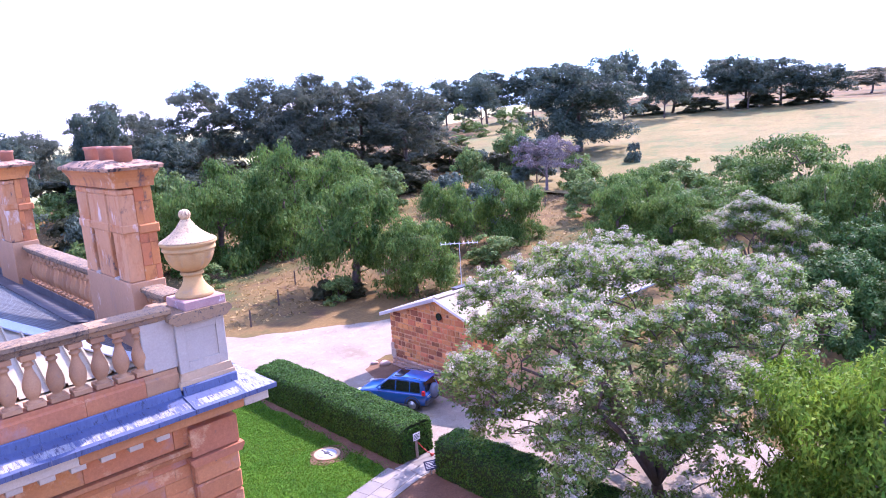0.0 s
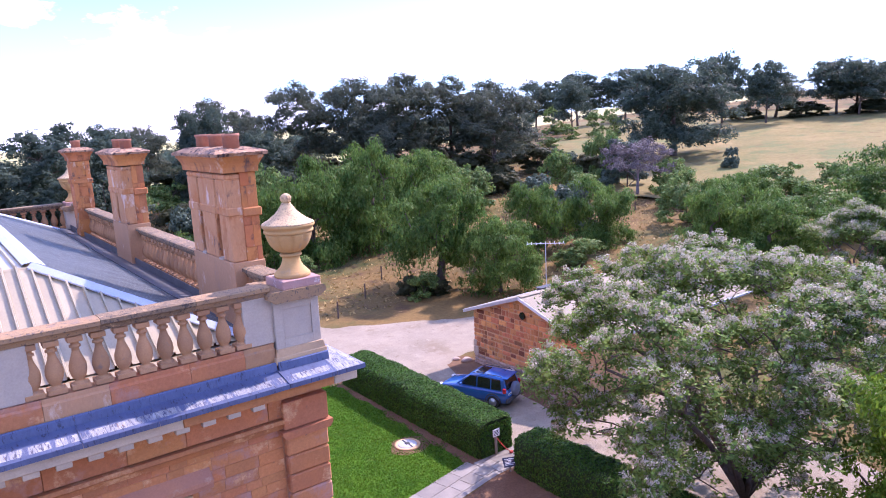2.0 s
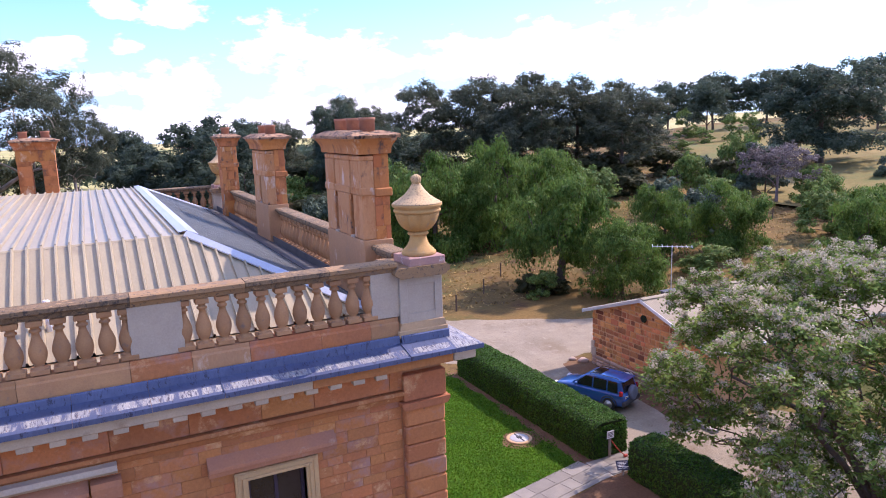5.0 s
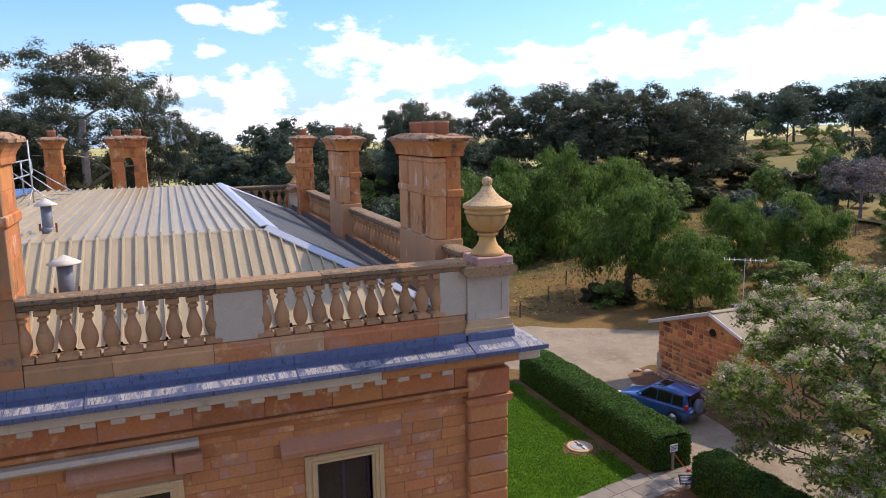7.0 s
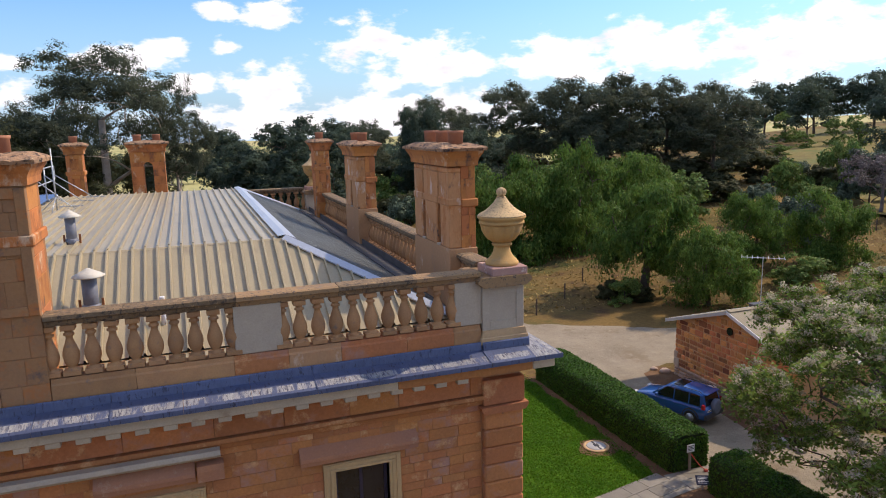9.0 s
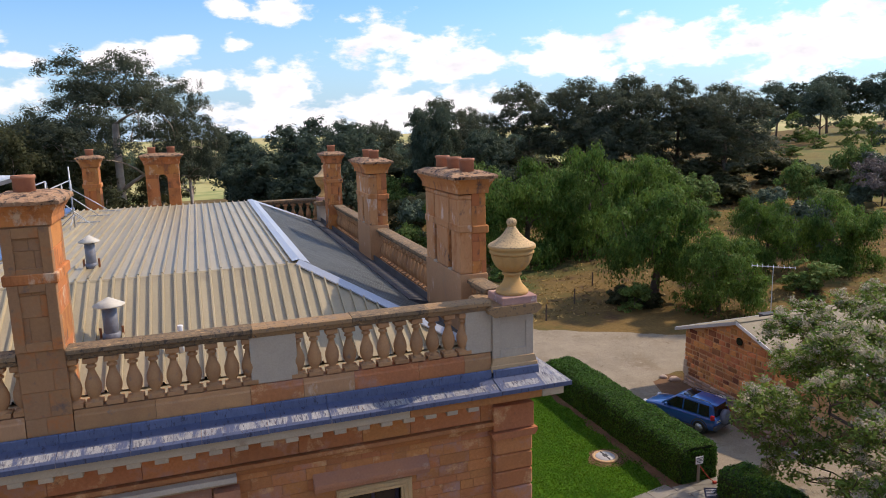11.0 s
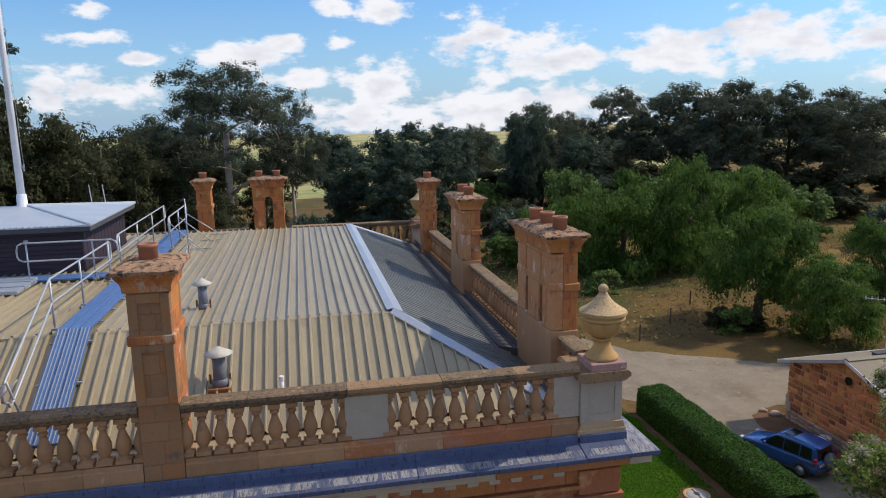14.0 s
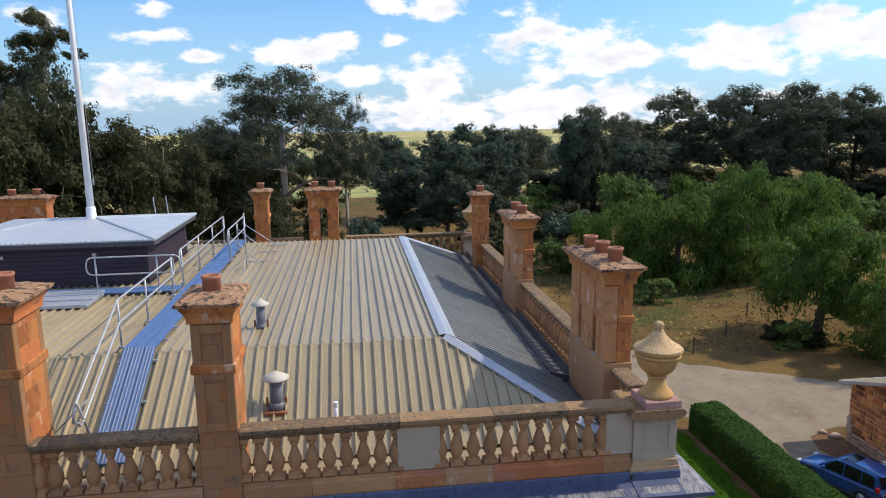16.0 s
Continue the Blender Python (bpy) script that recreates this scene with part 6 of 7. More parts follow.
def crown_points(clumps, n, rng, tufts=9, tuft=0.36, flat=0.55):
    """n leaf places in tufts that sit on the upper and outer sides of the clumps (x, y, z, radius, half height), with their outward directions."""
    c = np.array(clumps)
    m = len(c) * tufts
    ci = np.repeat(np.arange(len(c)), tufts)
    d = rng.normal(0, 1, (m, 3))
    d[:, 2] = np.abs(d[:, 2]) * 0.9 - 0.35
    d /= np.linalg.norm(d, axis=1, keepdims=True)
    size = np.stack([c[ci, 3], c[ci, 3], c[ci, 4]], axis=1)
    tc = c[ci, :3] + d * size * (0.45 + 0.55 * rng.random((m, 1)))
    tr = c[ci, 3] * tuft * rng.uniform(0.6, 1.35, m)
    w = tr ** 2
    ix = rng.choice(m, n, p=w / w.sum())
    e = rng.normal(0, 1, (n, 3))
    e /= np.linalg.norm(e, axis=1, keepdims=True)
    p = tc[ix] + e * (rng.random((n, 1)) ** 0.45) * tr[ix, None] * np.array([1, 1, flat])
    return p, e * 0.8 + d[ix] * 0.5 + np.array([0, 0, 0.35])


# kind: crown from-to (share of height), number of clumps, clump radius and half height (shares), tufts on a clump, their size,
# dome (how much the clumps keep to the crown's upper skin), leaves, leaf width and length, droop, materials, trunk radius
KINDS = {
    "pepper": dict(z=(0.02, 0.90), n=34, cr=0.31, ch=0.13, tufts=9, tuft=0.44, dome=0.08, leaves=24000, w=0.112, l=0.34, droop=0.75, leaf="leaf_pepper", bark="bark", tr=0.34, h=10.0, r=5.2, c=3, label="drooping green pepper tree with dark leaning trunk", cat="tree"),
    "gum": dict(loose=0.5, z=(0.17, 0.99), n=52, cr=0.29, ch=0.085, tufts=16, tuft=0.34, dome=0.20, leaves=23000, w=0.15, l=0.30, droop=0.3, flat=0.75, leaf="leaf_gum", bark="bark", tr=0.34, h=17.0, r=6.0, c=3, label="dark olive gum tree with umbrella-like crown and forked bare limbs", cat="tree"),
    "biggum": dict(loose=0.6, z=(0.36, 0.96), n=46, cr=0.21, ch=0.085, tufts=12, tuft=0.42, dome=0.30, leaves=48000, w=0.07, l=0.20, droop=0.5, flat=0.9, leaf="leaf_gum", bark="bark_pale", tr=0.36, h=22.0, r=6.2, c=3, label="tall open gum tree with pale smooth limbs", cat="tree"),
    "pine": dict(loose=0.5, z=(0.0, 0.97), n=96, cr=0.25, ch=0.095, tufts=14, tuft=0.36, dome=0.22, leaves=40000, w=0.17, l=0.34, droop=0.1, flat=0.9, leaf="leaf_pine", bark="bark", tr=0.38, h=15.0, r=7.0, c=3, label="broad dense dark green pine on the hill", cat="tree"),
    "hillpine": dict(loose=0.5, z=(0.12, 0.98), n=44, cr=0.31, ch=0.115, tufts=16, tuft=0.34, dome=0.34, leaves=15000, w=0.27, l=0.40, droop=0.1, flat=0.9, leaf="leaf_pine", bark="bark", tr=0.30, h=15.0, r=7.0, c=3, label="dark domed pine with bare lower trunk on the crest", cat="tree"),
    "talldark": dict(loose=0.5, z=(0.10, 0.96), n=66, cr=0.31, ch=0.062, tufts=10, tuft=0.42, dome=0.18, leaves=19000, w=0.148, l=0.35, droop=0.45, leaf="leaf_olive", bark="bark_pale", tr=0.34, h=18.0, r=4.8, c=3, label="tall dark olive tree with dense hanging foliage", cat="tree"),
    "thingum": dict(z=(0.66, 0.97), n=9, cr=0.34, ch=0.035, tufts=12, tuft=0.34, dome=0.5, leaves=14000, w=0.08, l=0.22, droop=0.4, leaf="leaf_olive", bark="bark_pale", tr=0.22, h=24.0, r=3.6, c=3, label="thin tall gum with a few flat tufts of foliage", cat="tree"),
    "dark": dict(z=(0.02, 0.90), n=26, cr=0.32, ch=0.13, tufts=9, tuft=0.40, dome=0.15, leaves=18000, w=0.12, l=0.22, droop=0.2, leaf="leaf_dark", bark="bark", tr=0.22, h=6.0, r=3.6, c=4, label="round dense deep green tree", cat="tree"),
    "darkround": dict(loose=0.5, z=(0.06, 0.97), n=46, cr=0.29, ch=0.105, tufts=15, tuft=0.36, dome=0.30, leaves=18000, w=0.20, l=0.32, droop=0.3, flat=0.85, leaf="leaf_pine", bark="bark", tr=0.30, h=14.0, r=5.0, c=3, label="broad dark tree with rounded crown", cat="tree"),
    "bush": dict(z=(0.0, 0.86), n=18, cr=0.36, ch=0.18, tufts=9, tuft=0.42, dome=0.15, leaves=6500, w=0.18, l=0.33, droop=0.3, leaf="leaf_shrub", bark="bark", tr=0.10, h=6.0, r=3.2, c=3, label="loose green shrub in dry grass", cat="shrub"),
    "darkbush": dict(loose=0.5, z=(0.0, 0.86), n=18, cr=0.36, ch=0.18, tufts=9, tuft=0.42, dome=0.15, leaves=5500, w=0.27, l=0.42, droop=0.3, leaf="leaf_olive", bark="bark", tr=0.10, h=6.0, r=3.2, c=3, label="dark olive undergrowth shrub below the gums", cat="shrub"),
    "cone": dict(z=(0.0, 0.95), n=24, cr=0.34, ch=0.15, tufts=9, tuft=0.40, dome=0.1, leaves=6000, w=0.14, l=0.34, droop=0.2, leaf="leaf_shrub", bark="bark", tr=0.10, h=8.0, r=2.8, c=3, label="pale olive upright shrub on the dry slope", cat="shrub"),
    "bluebush": dict(z=(0.0, 0.86), n=18, cr=0.36, ch=0.18, tufts=9, tuft=0.42, dome=0.15, leaves=9000, w=0.15, l=0.34, droop=0.3, leaf="leaf_blue", bark="bark", tr=0.10, h=6.0, r=3.2, c=3, label="grey-green feathery shrub in dry grass", cat="shrub"),
    "dry": dict(z=(0.20, 0.94), n=60, cr=0.16, ch=0.08, tufts=5, tuft=0.5, dome=0.3, leaves=7000, w=0.10, l=0.30, droop=0.2, leaf="leaf_dry", bark="bark_dry", tr=0.22, h=8.0, r=5.0, c=3, label="half-bare grey-purple tree with fallen limbs", cat="tree"),
    "lime": dict(z=(0.02, 0.94), n=56, cr=0.30, ch=0.11, tufts=14, tuft=0.36, dome=0.10, leaves=46000, w=0.06, l=0.20, droop=0.45, leaf="leaf_lime", bark="bark", tr=0.22, h=8.0, r=4.0, c=3, label="bright lime green feathery tree close to the drive", cat="tree"),
}
KINDS["open_pepper"] = dict(KINDS["pepper"], z=(0.17, 0.92), n=32, ch=0.12, tr=0.46, droop=0.72, label="drooping green pepper tree with bare forked trunk under raised foliage")


def make_tree(kind, seed):
    k = KINDS[kind]
    rng, nr = random.Random(seed), np.random.default_rng(seed)
    h, r = k["h"], k["r"]
    t = thing("tree" if k["cat"] == "tree" else "shrub", (0, 0, 0), k["label"], k["cat"], k["label"].split(" with ")[0] + "s")
    z0, z1 = k["z"]
    clumps, targets = [], []
    for i in range(k["n"]):
        a = i * 2.39996 + rng.uniform(-0.5, 0.5)
        q = math.sqrt((i + 0.5) / k["n"]) * rng.uniform(0.80, 1.06)
        skin = min(0.90, math.sqrt(max(0.0, 1 - min(1.0, q) ** 2.4)))
        top = z0 + (z1 - z0) * (0.42 + 0.58 * skin)
        low = z0 + (z1 - z0) * 0.10 * q
        u = rng.random()
        zz = top - (top - low) * (1 - k["dome"]) * u ** 1.2 + rng.uniform(-0.05, 0.03)
        s = rng.uniform(0.70, 1.25) * (1.0 if q < 0.8 else 0.85)
        ra = q * r * (1 - k["cr"] * 0.7)
        c = (ra * math.cos(a), ra * math.sin(a), h * zz - h * k["ch"] * 0.6)
        clumps.append((*c, r * k["cr"] * s, h * k["ch"] * s))
        targets.append((c[0] * 0.97, c[1] * 0.97, c[2] - h * k["ch"] * 0.3))
    lean = rng.uniform(-0.06, 0.06) * h
    tp = [(0, 0, -0.3), (lean * 0.3, 0.0, h * z0 * 0.5), (lean * 0.8, lean * 0.4, h * max(z0, 0.22)), (lean, lean * 0.6, h * (z0 + (z1 - z0) * 0.45))]
    sh = shape(True)
    branches(sh, tp, targets, k["tr"], 0.03, rng)
    part("trunk", sh, k["bark"], t)
    p, d = crown_points(clumps, k["leaves"], nr, k["tufts"], k["tuft"], k.get("flat", 0.8))
    if k["droop"] > 0.7:
        # hanging curtains below the outer clumps
        m = len(p) // 3
        low = nr.random(m) ** 1.4 * h * 0.18
        out = np.linalg.norm(p[:m, :2], axis=1) > r * 0.45
        p[:m, 2] -= low * out
        d[:m, 2] *= 0.3
    p[:, 2] = np.maximum(p[:, 2], 0.15)
    part("crown", leaf_cloud("crown", p, d, k["w"], k["l"], k["leaf"], seed, k["droop"], k.get("loose", 1.0), k["c"]), "", t)
    return t


TREES = [
    ("open_pepper", 28.4, 35.1, 10.6, 5.0), ("pepper", 30.1, 29.5, 7.6, 3.7), ("pepper", 26.0, 53.6, 14.0, 5.9), ("pepper", 32.0, 52.0, 13.2, 4.8), ("pepper", 42.6, 57.7, 11.0, 6.0), ("pepper", 45.9, 33.3, 8.6, 3.8),
    ("pepper", 45.2, 20.4, 7.8, 3.6), ("pepper", 51.4, 22.6, 7.6, 4.2), ("pepper", 55.9, 19.0, 6.4, 5.2), ("pepper", 66.3, 15.0, 8.6, 7.0), ("pepper", 54.7, 5.3, 8.8, 4.4), ("pepper", 20.6, 58.4, 10.5, 4.6),
    ("dark", 37.0, 1.8, 6.2, 3.6), ("dark", 43.3, 1.2, 6.4, 3.4), ("dark", 33.0, -1.6, 6.0, 3.2),
    ("bush", 38.7, 29.3, 3.6, 2.6), ("bush", 63.6, 37.2, 5.2, 2.6), ("bush", 65.5, 57.0, 8.0, 3.2), ("bush", 71.0, 53.9, 9.4, 3.2), ("bush", 50.7, 72.0, 9.0, 5.2), ("bush", 50.6, 59.7, 7.4, 4.3), ("bush", 40.6, 72.3, 9.6, 5.0),
    ("bluebush", 49.6, 40.3, 6.2, 3.4), ("bluebush", 18.3, 64.4, 7.6, 3.6), ("bluebush", -5.1, 48.2, 10.4, 2.6), ("bush", 15.2, 60.2, 5.2, 2.7), ("bush", 27.7, 71.7, 11.0, 4.2), ("bush", 16.8, 85.6, 8.0, 2.8), ("bush", 12.3, 36.8, 3.4, 1.6), ("bush", 23.9, 95.1, 8.0, 4.0), ("bush", 25.2, 33.2, 2.6, 1.5),
    ("gum", 33.5, 100.5, 18.9, 7.7), ("gum", 48.8, 101.8, 20.1, 8.0), ("gum", 54.2, 93.3, 19.5, 8.2), ("gum", 56.4, 82.6, 20.3, 8.4), ("gum", 66.2, 83.0, 18.6, 8.1), ("gum", 67.5, 72.0, 15.6, 7.4), ("gum", 72.3, 81.2, 17.6, 7.6), ("gum", 60.5, 92.5, 18.4, 7.4),
    ("gum", 28.5, 123.9, 15.1, 3.8), ("gum", 45.2, 113.2, 15.3, 5.2), ("gum", 26.0, 115.2, 14.6, 5.7), ("gum", 46.0, 119.4, 16.2, 5.1), ("gum", 207.2, 46.5, 7.5, 6.2), ("biggum", -6.4, 62.2, 19.6, 4.2), ("gum", -36.0, 62.0, 25.0, 5.0),
    ("pine", 98.0, 61.5, 18.2, 10.8), ("hillpine", 158.0, 138.0, 17.6, 10.5), ("hillpine", 168.0, 128.0, 16.6, 10.0), ("hillpine", 152.0, 150.0, 17.0, 9.0), ("hillpine", 150.0, 85.0, 17.8, 7.2), ("hillpine", 147.0, 72.5, 14.6, 6.2), ("gum", 162.3, 78.8, 12.0, 7.6), ("hillpine", 166.2, 66.2, 13.8, 8.6), ("hillpine", 168.8, 54.8, 12.0, 8.6), ("hillpine", 169.8, 45.9, 9.8, 7.4), ("gum", 171.4, 64.4, 11.4, 8.6), ("pine", 29.4, 94.5, 18.0, 5.0),
    ("dry", 67.5, 45.5, 8.4, 5.5),
    ("darkbush", 44.0, 88.0, 8.0, 6.5), ("darkbush", 52.0, 84.0, 8.0, 6.5), ("darkbush", 64.0, 74.0, 7.0, 6.0), ("darkbush", 40.0, 98.0, 9.0, 7.0), ("darkbush", 30.0, 104.0, 9.0, 7.0), ("darkbush", 58.0, 76.0, 6.5, 5.0), ("darkbush", 70.0, 78.0, 6.5, 5.5), ("darkbush", 80.0, 76.0, 6.0, 5.0), ("darkbush", 46.0, 106.0, 8.0, 6.5), ("darkbush", 60.0, 98.0, 7.5, 6.5), ("darkbush", 70.0, 92.0, 7.0, 6.0), ("darkbush", 54.0, 110.0, 8.0, 7.0), ("darkbush", 36.0, 92.0, 6.5, 5.0), ("darkbush", 88.0, 92.0, 8.0, 6.0), ("darkbush", 78.0, 62.0, 5.0, 4.0), ("darkbush", 62.0, 66.0, 5.0, 4.0),
    ("darkbush", 150.0, 100.0, 6.0, 6.0), ("darkbush", 162.0, 72.0, 5.0, 6.0), ("darkbush", 168.0, 60.0, 4.5, 6.0), ("darkbush", 170.0, 50.0, 4.5, 6.0), ("darkbush", 158.0, 84.0, 5.0, 6.0), ("hillpine", 163.0, 60.0, 13.1, 7.5), ("hillpine", 134.0, 118.0, 15.0, 6.5), ("cone", 125.9, 103.1, 7.1, 2.7), ("cone", 124.7, 96.2, 8.3, 2.9), ("cone", 138.0, 128.0, 9.0, 4.0), ("cone", 103.8, 96.5, 3.4, 3.0), ("cone", 117.8, 103.8, 4.2, 2.8), ("bluebush", 76.2, 65.6, 5.0, 3.2), ("bush", 69.9, 42.5, 5.4, 2.5), ("bluebush", 71.0, 50.0, 8.2, 4.2), ("bluebush", 90.5, 46.6, 4.0, 1.7),
    ("darkbush", 24.8, 34.8, 2.3, 1.2), ("darkbush", 26.6, 33.2, 1.6, 1.3), ("bush", 20.8, 47.0, 3.0, 2.0), ("pepper", 40.2, 35.9, 8.2, 3.1), ("pepper", 39.3, 53.4, 12.2, 4.4), ("bush", 57.5, 31.5, 5.0, 3.2), ("bush", 60.0, 48.5, 5.6, 3.4), ("bluebush", 55.0, 51.0, 5.6, 3.2), ("bush", 74.0, 30.0, 5.0, 3.6), ("bush", 72.0, 22.0, 5.4, 3.8), ("pepper", 60.0, 10.0, 7.6, 4.6),
    ("pepper", 46.0, 16.0, 7.0, 4.2), ("pepper", 60.0, 27.0, 6.4, 4.0), ("dark", 47.0, 8.0, 6.5, 3.5),
    ("darkbush", -4.0, 66.0, 6.5, 4.5), ("darkbush", 9.0, 68.0, 6.0, 4.5), ("darkbush", 3.0, 62.0, 5.0, 3.5), ("darkbush", 22.0, 82.0, 6.0, 4.0), ("talldark", -14.0, 56.0, 11.0, 4.2), ("talldark", -34.0, 54.0, 21.0, 5.0), ("talldark", -42.0, 42.0, 22.0, 5.0),
    ("talldark", -29.0, 45.8, 22.2, 5.0), ("talldark", -25.2, 49.2, 19.0, 5.1), ("talldark", -22.2, 54.2, 17.2, 4.6), ("talldark", -19.2, 59.0, 16.6, 4.2), ("talldark", -32.0, 40.5, 22.2, 5.0), ("talldark", -9.6, 70.1, 14.0, 3.6), ("talldark", -27.0, 62.0, 18.0, 5.0), ("talldark", -38.0, 48.0, 23.0, 5.0), ("talldark", -16.0, 66.0, 14.0, 4.6),
    ("biggum", -13.1, 63.9, 24.2, 10.2),
    ("darkround", 0.1, 106.1, 15.4, 6.0), ("darkround", 5.8, 75.4, 15.2, 6.6), ("darkround", 12.1, 78.4, 14.8, 5.4), ("darkround", 1.0, 80.0, 13.0, 5.0), ("darkround", 20.0, 110.0, 15.8, 6.5), ("darkround", 10.0, 102.0, 16.5, 6.5), ("gum", -23.0, 80.0, 18.5, 5.0), ("gum", -18.0, 88.0, 19.5, 4.5), ("talldark", -24.0, 70.0, 18.0, 5.2), ("talldark", -17.0, 74.0, 15.5, 5.0), ("darkround", 36.0, 88.0, 13.0, 5.0),
    ("thingum", -34.6, 60.0, 27.6, 4.4), ("gum", -19.6, 66.5, 17.5, 3.2),
    ("lime", 13.3, -6.1, 9.3, 3.7), ("lime", 17.6, -8.6, 7.0, 3.2), ("lime", 17.6, -4.6, 6.8, 2.9),
]
MADE = {}
rt = random.Random(21)
for i, (kind, x, y, h, r) in enumerate(TREES):
    var = (kind, i % (3 if kind in ("pepper", "gum", "hillpine", "talldark") else 2))
    k = KINDS[kind]
    m = Matrix.LocRotScale((x, y, hill(x, y) - 0.05), Euler((0, 0, rt.uniform(0, 6.28))), (r / k["r"], r / k["r"], h / k["h"]))
    if var not in MADE:
        MADE[var] = make_tree(kind, 100 + 7 * sum(v[0] != "open_pepper" for v in MADE))
        MADE[var].matrix_basis = m
    else:
        src = MADE[var]
        c = copy_thing(src, Matrix.Identity(4))
        c.matrix_basis = m


def blossom_tree(at, h, r, lobes, label, seed, spread=1.0, foot=(0.0, 0.0), low=0):
    """A wide many-stemmed tree: boughs that each end in a domed lobe of tips, a rosette of leaves at every tip and a head of pale blossom on the upper ones."""
    rng, nr = random.Random(seed), np.random.default_rng(seed)
    t = thing("tree", at, label, "tree", "pale flowering trees")
    tg, crowned, boughs = [], [], []
    for i in range(lobes + low):
        a = i * 2.39996 + rng.uniform(-0.35, 0.35)
        q = math.sqrt((i + 0.5) / lobes) * rng.uniform(0.88, 1.06)
        lob = 1 + 0.10 * math.sin(3 * a + seed) + 0.08 * math.sin(5 * a + 1.3 * seed)
        zz = 0.50 + 0.42 * math.sqrt(max(0.0, 1 - min(1.0, q) ** 2.2)) + rng.uniform(-0.05, 0.07)
        under = i % 5 in (0, 3)
        if under:
            # leafy boughs below the canopy
            zz = max(0.30, zz - rng.uniform(0.14, 0.36))
        if i >= lobes:
            # leafy shoots about the stems
            q, zz, under = rng.uniform(0.15, 0.55), rng.uniform(0.17, 0.36), True
        if q * math.cos(a) < -0.5:
            zz = max(zz, 0.44)
        lr = r * rng.uniform(0.10, 0.175)
        c = Vector((q * (r - lr * 0.75) * lob * math.cos(a), q * (r - lr * 0.75) * lob * math.sin(a), h * zz))
        boughs.append((c.x * 0.93, c.y * 0.93, c.z - lr * 0.35))
        for k in range(int((17 if under else 25) * (lr / (r * 0.14)) ** 2)):
            d = Vector((rng.gauss(0, 1), rng.gauss(0, 1), abs(rng.gauss(0, 1)) - 0.30)).normalized()
            w = rng.uniform(0.55, 1.0)
            tg.append((c.x + d.x * lr * w, c.y + d.y * lr * w, c.z + d.z * lr * 0.62 * w))
            crowned.append(rng.random() < (0.35 if under else 0.90 if d.z > 0.05 else 0.45))
    tips = len(tg)
    sh = shape(True)
    fork = Vector((foot[0] * 0.8, foot[1] * 0.8, h * 0.10))
    sh.tube([(foot[0], foot[1], -0.2), (foot[0] * 0.9, foot[1] * 0.9, h * 0.05), fork], 0.24, 9, 0.20)
    nodes = []
    for i in range(13):
        a = i * 2.39996 + rng.uniform(-0.25, 0.25)
        q = r * (0.16 + 0.50 * math.sqrt((i + 0.5) / 13))
        end = Vector((q * math.cos(a), q * math.sin(a), h * rng.uniform(0.50, 0.66)))
        bow = Vector((rng.uniform(-0.25, 0.25), rng.uniform(-0.25, 0.25), 0.10 * h))
        pts = [fork.lerp(end, k / 7) + bow * math.sin(math.pi * k / 7) * rng.uniform(0.7, 1.2) for k in range(8)]
        sh.tube(pts, 0.115, 7, 0.045)
        nodes += [(p, 0.10 - 0.008 * k) for k, p in enumerate(pts) if k > 1]
    for b in sorted(boughs, key=lambda p: p[0] ** 2 + p[1] ** 2):
        b = Vector(b)
        p, rr = min(nodes, key=lambda n: (b - n[0]).length + 2.0 * max(0.0, n[0].z + 0.35 - b.z))
        d = b - p
        pts = [p + d * (k / 4) + Vector((rng.uniform(-0.06, 0.06), rng.uniform(-0.06, 0.06), 0.09)) * d.length * math.sin(math.pi * k / 4) for k in range(5)]
        sh.tube(pts, min(rr * 0.8, 0.06), 6, 0.024)
        nodes += [(p, 0.045 - 0.005 * k) for k, p in enumerate(pts) if k]
    sh2_nodes = [(Vector(p), 0.045) for p in boughs]
    for tgt in sorted(tg, key=lambda p: p[0] ** 2 + p[1] ** 2 + (p[2] - h * 0.35) ** 2):
        tgt = Vector(tgt)
        best = min(sh2_nodes, key=lambda s: (tgt - s[0]).length + max(0, s[0].z - tgt.z) * 1.5)
        p, rr = best
        d = tgt - p
        kk = max(2, min(4, int(d.length / 0.6) + 1))
        side = Vector((rng.uniform(-1, 1), rng.uniform(-1, 1), rng.uniform(-0.2, 0.8))) * d.length * 0.12
        pts = [p + d * (j / kk) + side * math.sin(j / kk * math.pi) for j in range(kk + 1)]
        ra = max(0.014, min(rr * 0.8, 0.012 + 0.020 * d.length))
        sh.tube(pts, ra, 4, 0.012)
        sh2_nodes += [(q, max(0.014, ra * (1 - 0.6 * j / kk))) for j, q in enumerate(pts) if j]
    part("trunk", sh, "bark", t, "many-stemmed dark branching trunk")
    tips_a = np.array(tg)
    nl = tips * 34
    ix = nr.integers(0, tips, nl)
    d = nr.normal(0, 1, (nl, 3))
    d[:, 2] = d[:, 2] * 0.7
    d /= np.linalg.norm(d, axis=1, keepdims=True)
    rad = nr.random((nl, 1)) ** 0.6 * 0.34 * spread
    p = tips_a[ix] + d * rad
    up = d * 0.35 + np.array([0, 0, 1.0])
    part("leaves", leaf_cloud("leaves", p, up, 0.075, 0.17, "leaf_cedar", seed, 0.25), "", t, "fresh green leaf rosettes")
    nb = tips * 40
    ix = nr.choice(np.nonzero(np.array(crowned))[0], nb)
    d = nr.normal(0, 1, (nb, 3))
    d /= np.linalg.norm(d, axis=1, keepdims=True)
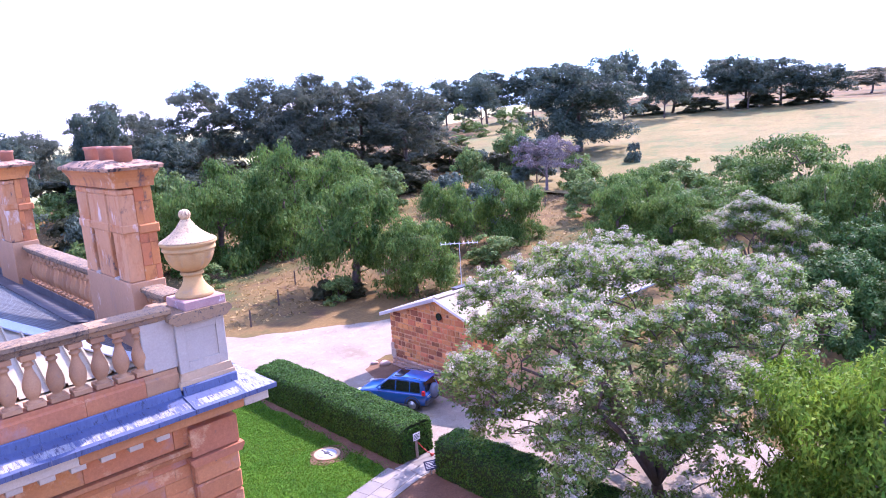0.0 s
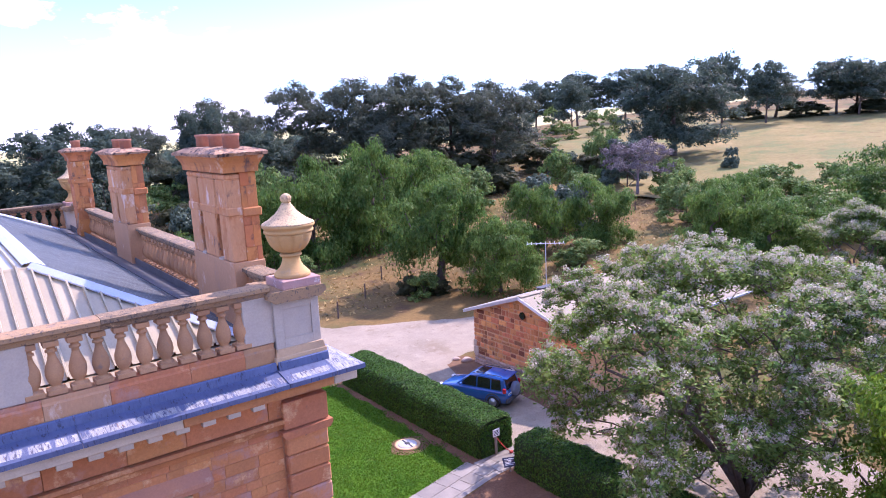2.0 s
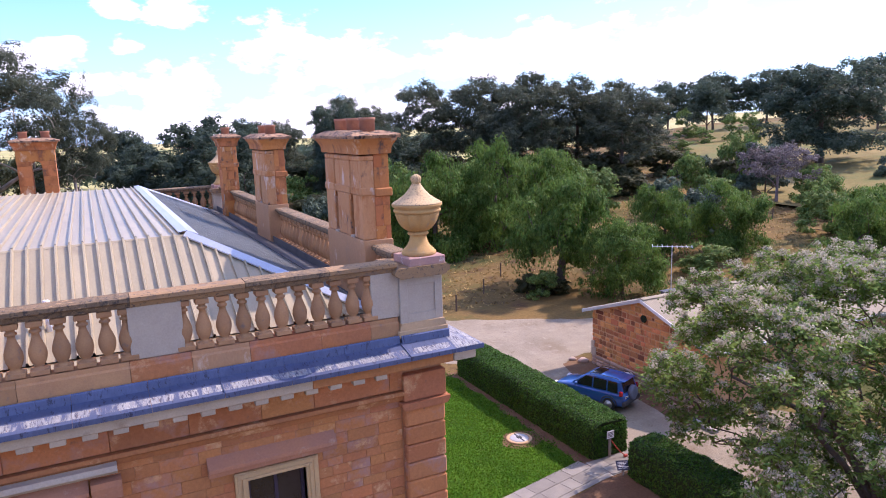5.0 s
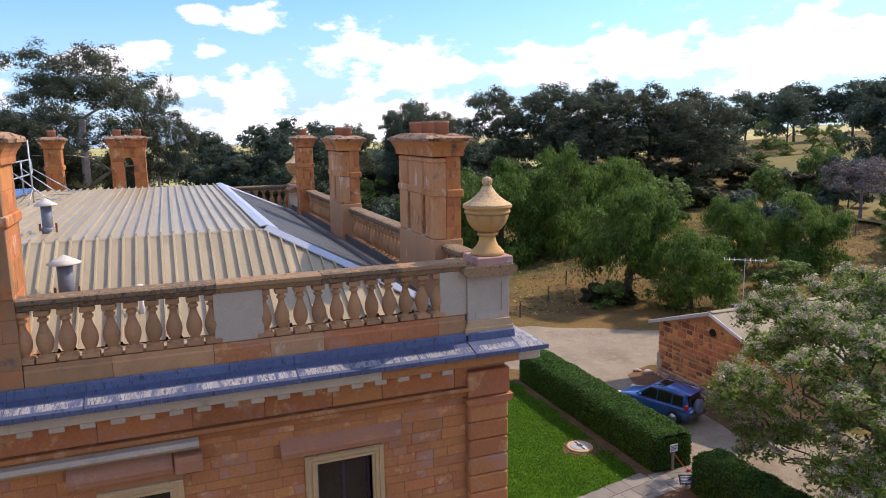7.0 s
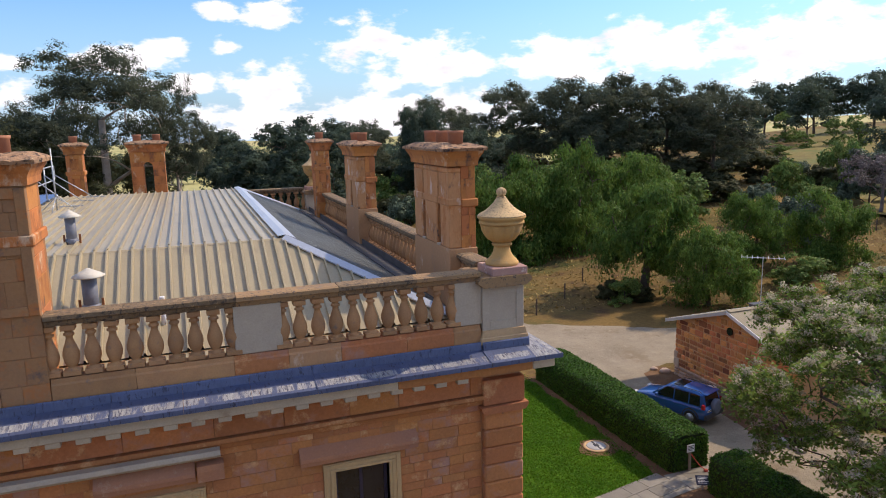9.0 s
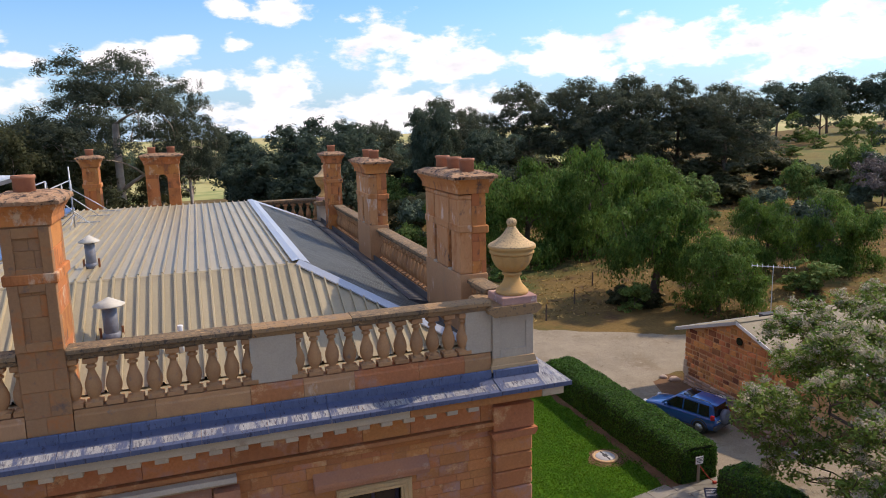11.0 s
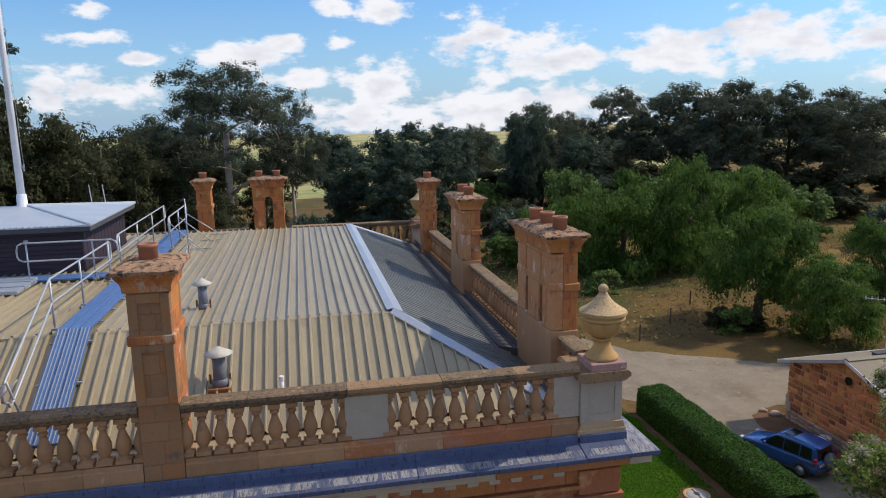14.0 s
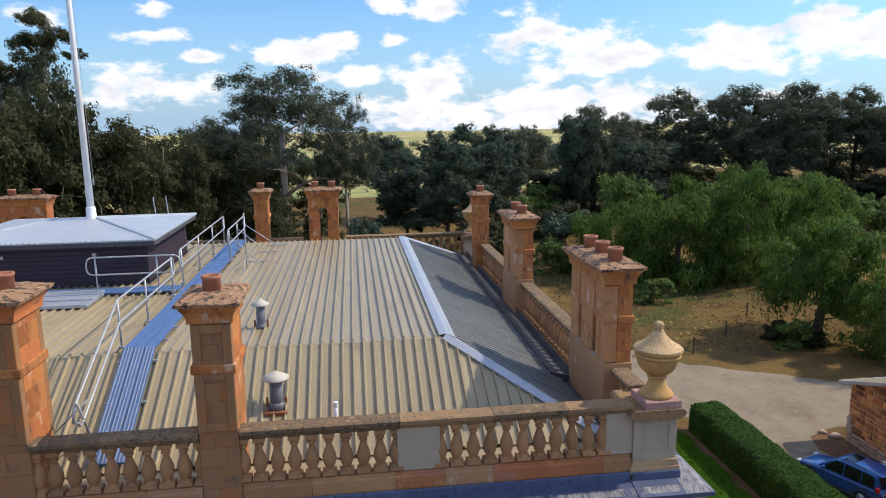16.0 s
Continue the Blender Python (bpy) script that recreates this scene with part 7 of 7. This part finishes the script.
    p = tips_a[ix] + d * nr.random((nb, 1)) ** 0.5 * np.array([0.21, 0.21, 0.14]) * spread + np.array([0, 0, 0.13])
    part("blossom", leaf_cloud("blossom", p, d, 0.052, 0.060, "blossom", seed + 1, 0.0), "", t, "loose heads of whitish lilac blossom")
    return t


blossom_tree((15.7, 1.5, 0.0), 9.1, 7.6, 125, "wide white-blossoming tree with bare branching stems", 4, foot=(-0.5, -1.2), low=26)
blossom_tree((37.5, 6.3, hill(37.5, 6.3)), 7.6, 3.9, 46, "rounded grey-lilac flowering tree", 9, 1.25)

# ---- far woods: scattered trees and tree lines out to the horizon ----
fw = np.random.default_rng(55)
fp, fd = [], []
for i in range(420):
    dist = 190 + 1500 * fw.random() ** 1.7
    row = i % 5
    a = math.radians(fw.uniform(20, 130))
    if row < 3:
        dist = (240, 420, 800)[row] * (1 + 0.10 * math.sin(a * 9 + row)) + fw.uniform(-12, 12)
    x, y = dist * math.cos(a), dist * math.sin(a)
    if hill(x, y) > 6.0 and x > 60 and fw.random() < 0.9:
        continue
    th = fw.uniform(5, 9.5)
    tw = th * fw.uniform(0.5, 0.9)
    m = 240 if dist < 500 else 120
    e = fw.normal(0, 1, (m, 3))
    e /= np.linalg.norm(e, axis=1, keepdims=True)
    lump = 1 + 0.25 * np.sin(e[:, :1] * 5 + i) * np.cos(e[:, 1:2] * 4 + 2 * i)
    fp.append(np.array([x, y, hill(x, y) + th * 0.52]) + e * lump * fw.random((m, 1)) ** 0.3 * np.array([tw, tw, th * 0.48]))
    fd.append(e)
tagged(part("far_woods", leaf_cloud("far_woods", np.concatenate(fp), np.concatenate(fd), 1.1, 1.5, "leaf_pine", 8, 0.2, 1.0, 3), ""), "distant dark tree lines across dry fields", "woods", "", "stuff")

# ---- dry grass ----
gr = np.random.default_rng(77)
ng = 34000
gx, gy = gr.uniform(6, 95, ng), gr.uniform(22, 120, ng)
keep = ~((gx < 29) & (gy < 33)) & ((gx + gy) > 46)
gx, gy = gx[keep], gy[keep]
gz = np.array([hill(a, b) for a, b in zip(gx, gy)]) + 0.04
gp = np.stack([gx, gy, gz], axis=1)
gd = gr.normal(0, 1, gp.shape)
gd[:, 2] = np.abs(gd[:, 2]) + 0.8
tagged(part("dry_grass", leaf_cloud("dry_grass", gp, gd, 0.14, 0.40, "straw", 5, 0.2), ""), "sparse dry straw-coloured grass tufts", "grass", "", "stuff")

# ---- lawn blades ----
mat("blade", (0.058, 0.156, 0.010), (0.098, 0.202, 0.016), 0.5, rnd=0.45, hue=0.02, leaf=0.35, **LEAF)
gb = np.random.default_rng(78)
bx_, by_ = gb.uniform(0.3, 11.55, 90000), gb.uniform(8.0, 25.0, 90000)
edge = 11.0 + 0.45 * np.array([noise.noise((1.7 * b, 0.3, 5.1)) for b in by_]) + gb.normal(0, 0.14, 90000)
south = np.where(bx_ < 7.1, 8.2 + 0.216 * (bx_ - 2), 9.32 + 0.155 * (bx_ - 7.1)) + 0.05
worn = np.hypot(bx_ - 10.04, by_ - 13.13) < 0.62 + gb.normal(0, 0.18, 90000)
ok = (bx_ < edge) & (by_ > south) & ~worn
bp_ = np.stack([bx_[ok], by_[ok], np.full(int(ok.sum()), 0.035)], axis=1)
bd_ = gb.normal(0, 1, bp_.shape) * np.array([1, 1, 0.5])
tagged(part("lawn_grass", leaf_cloud("lawn_grass", bp_, bd_, 0.03, 0.085, "blade", 6, 0.35, 1.0, 3), ""), "short green grass blades of the mown lawn", "grass", "", "stuff")

# ---- ashlar of the front wall, laid stone by stone ----
ra = random.Random(31)
z = 6.2
while z < 8.70:
    h = min(ra.choice((0.16, 0.19, 0.22)), 8.78 - z)
    if 8.78 - (z + h) < 0.12:
        h = 8.78 - z
    x = (-9.6 if z > 7.45 else -5.9) + ra.uniform(0, 0.2)
    while x < -0.88:
        wd = ra.choice((0.28, 0.36, 0.45, 0.6))
        if -0.86 - (x + wd) < 0.22:
            wd = -0.86 - x
        a, b = x, x + wd
        hidden = False
        for v0, v1 in ((VX0 - 0.22, VX1 + 0.22), (WX0 - 0.22, WX1 + 0.22)):
            if b > v0 and a < v1 and z < 8.13:
                if a < v0 - 0.08:
                    b = v0
                elif b > v1 + 0.08:
                    a = v1
                else:
                    hidden = True
        if hidden:
            x += wd
            continue
        part("ashlar_stone", block(b - a - 0.005, 0.05, h - 0.005, "ashlar", 0.006), "", wall_s, "", (a + 0.004, WALL_Y - 0.010 - ra.uniform(0, 0.005), z + 0.004))
        x += wd
    z += h
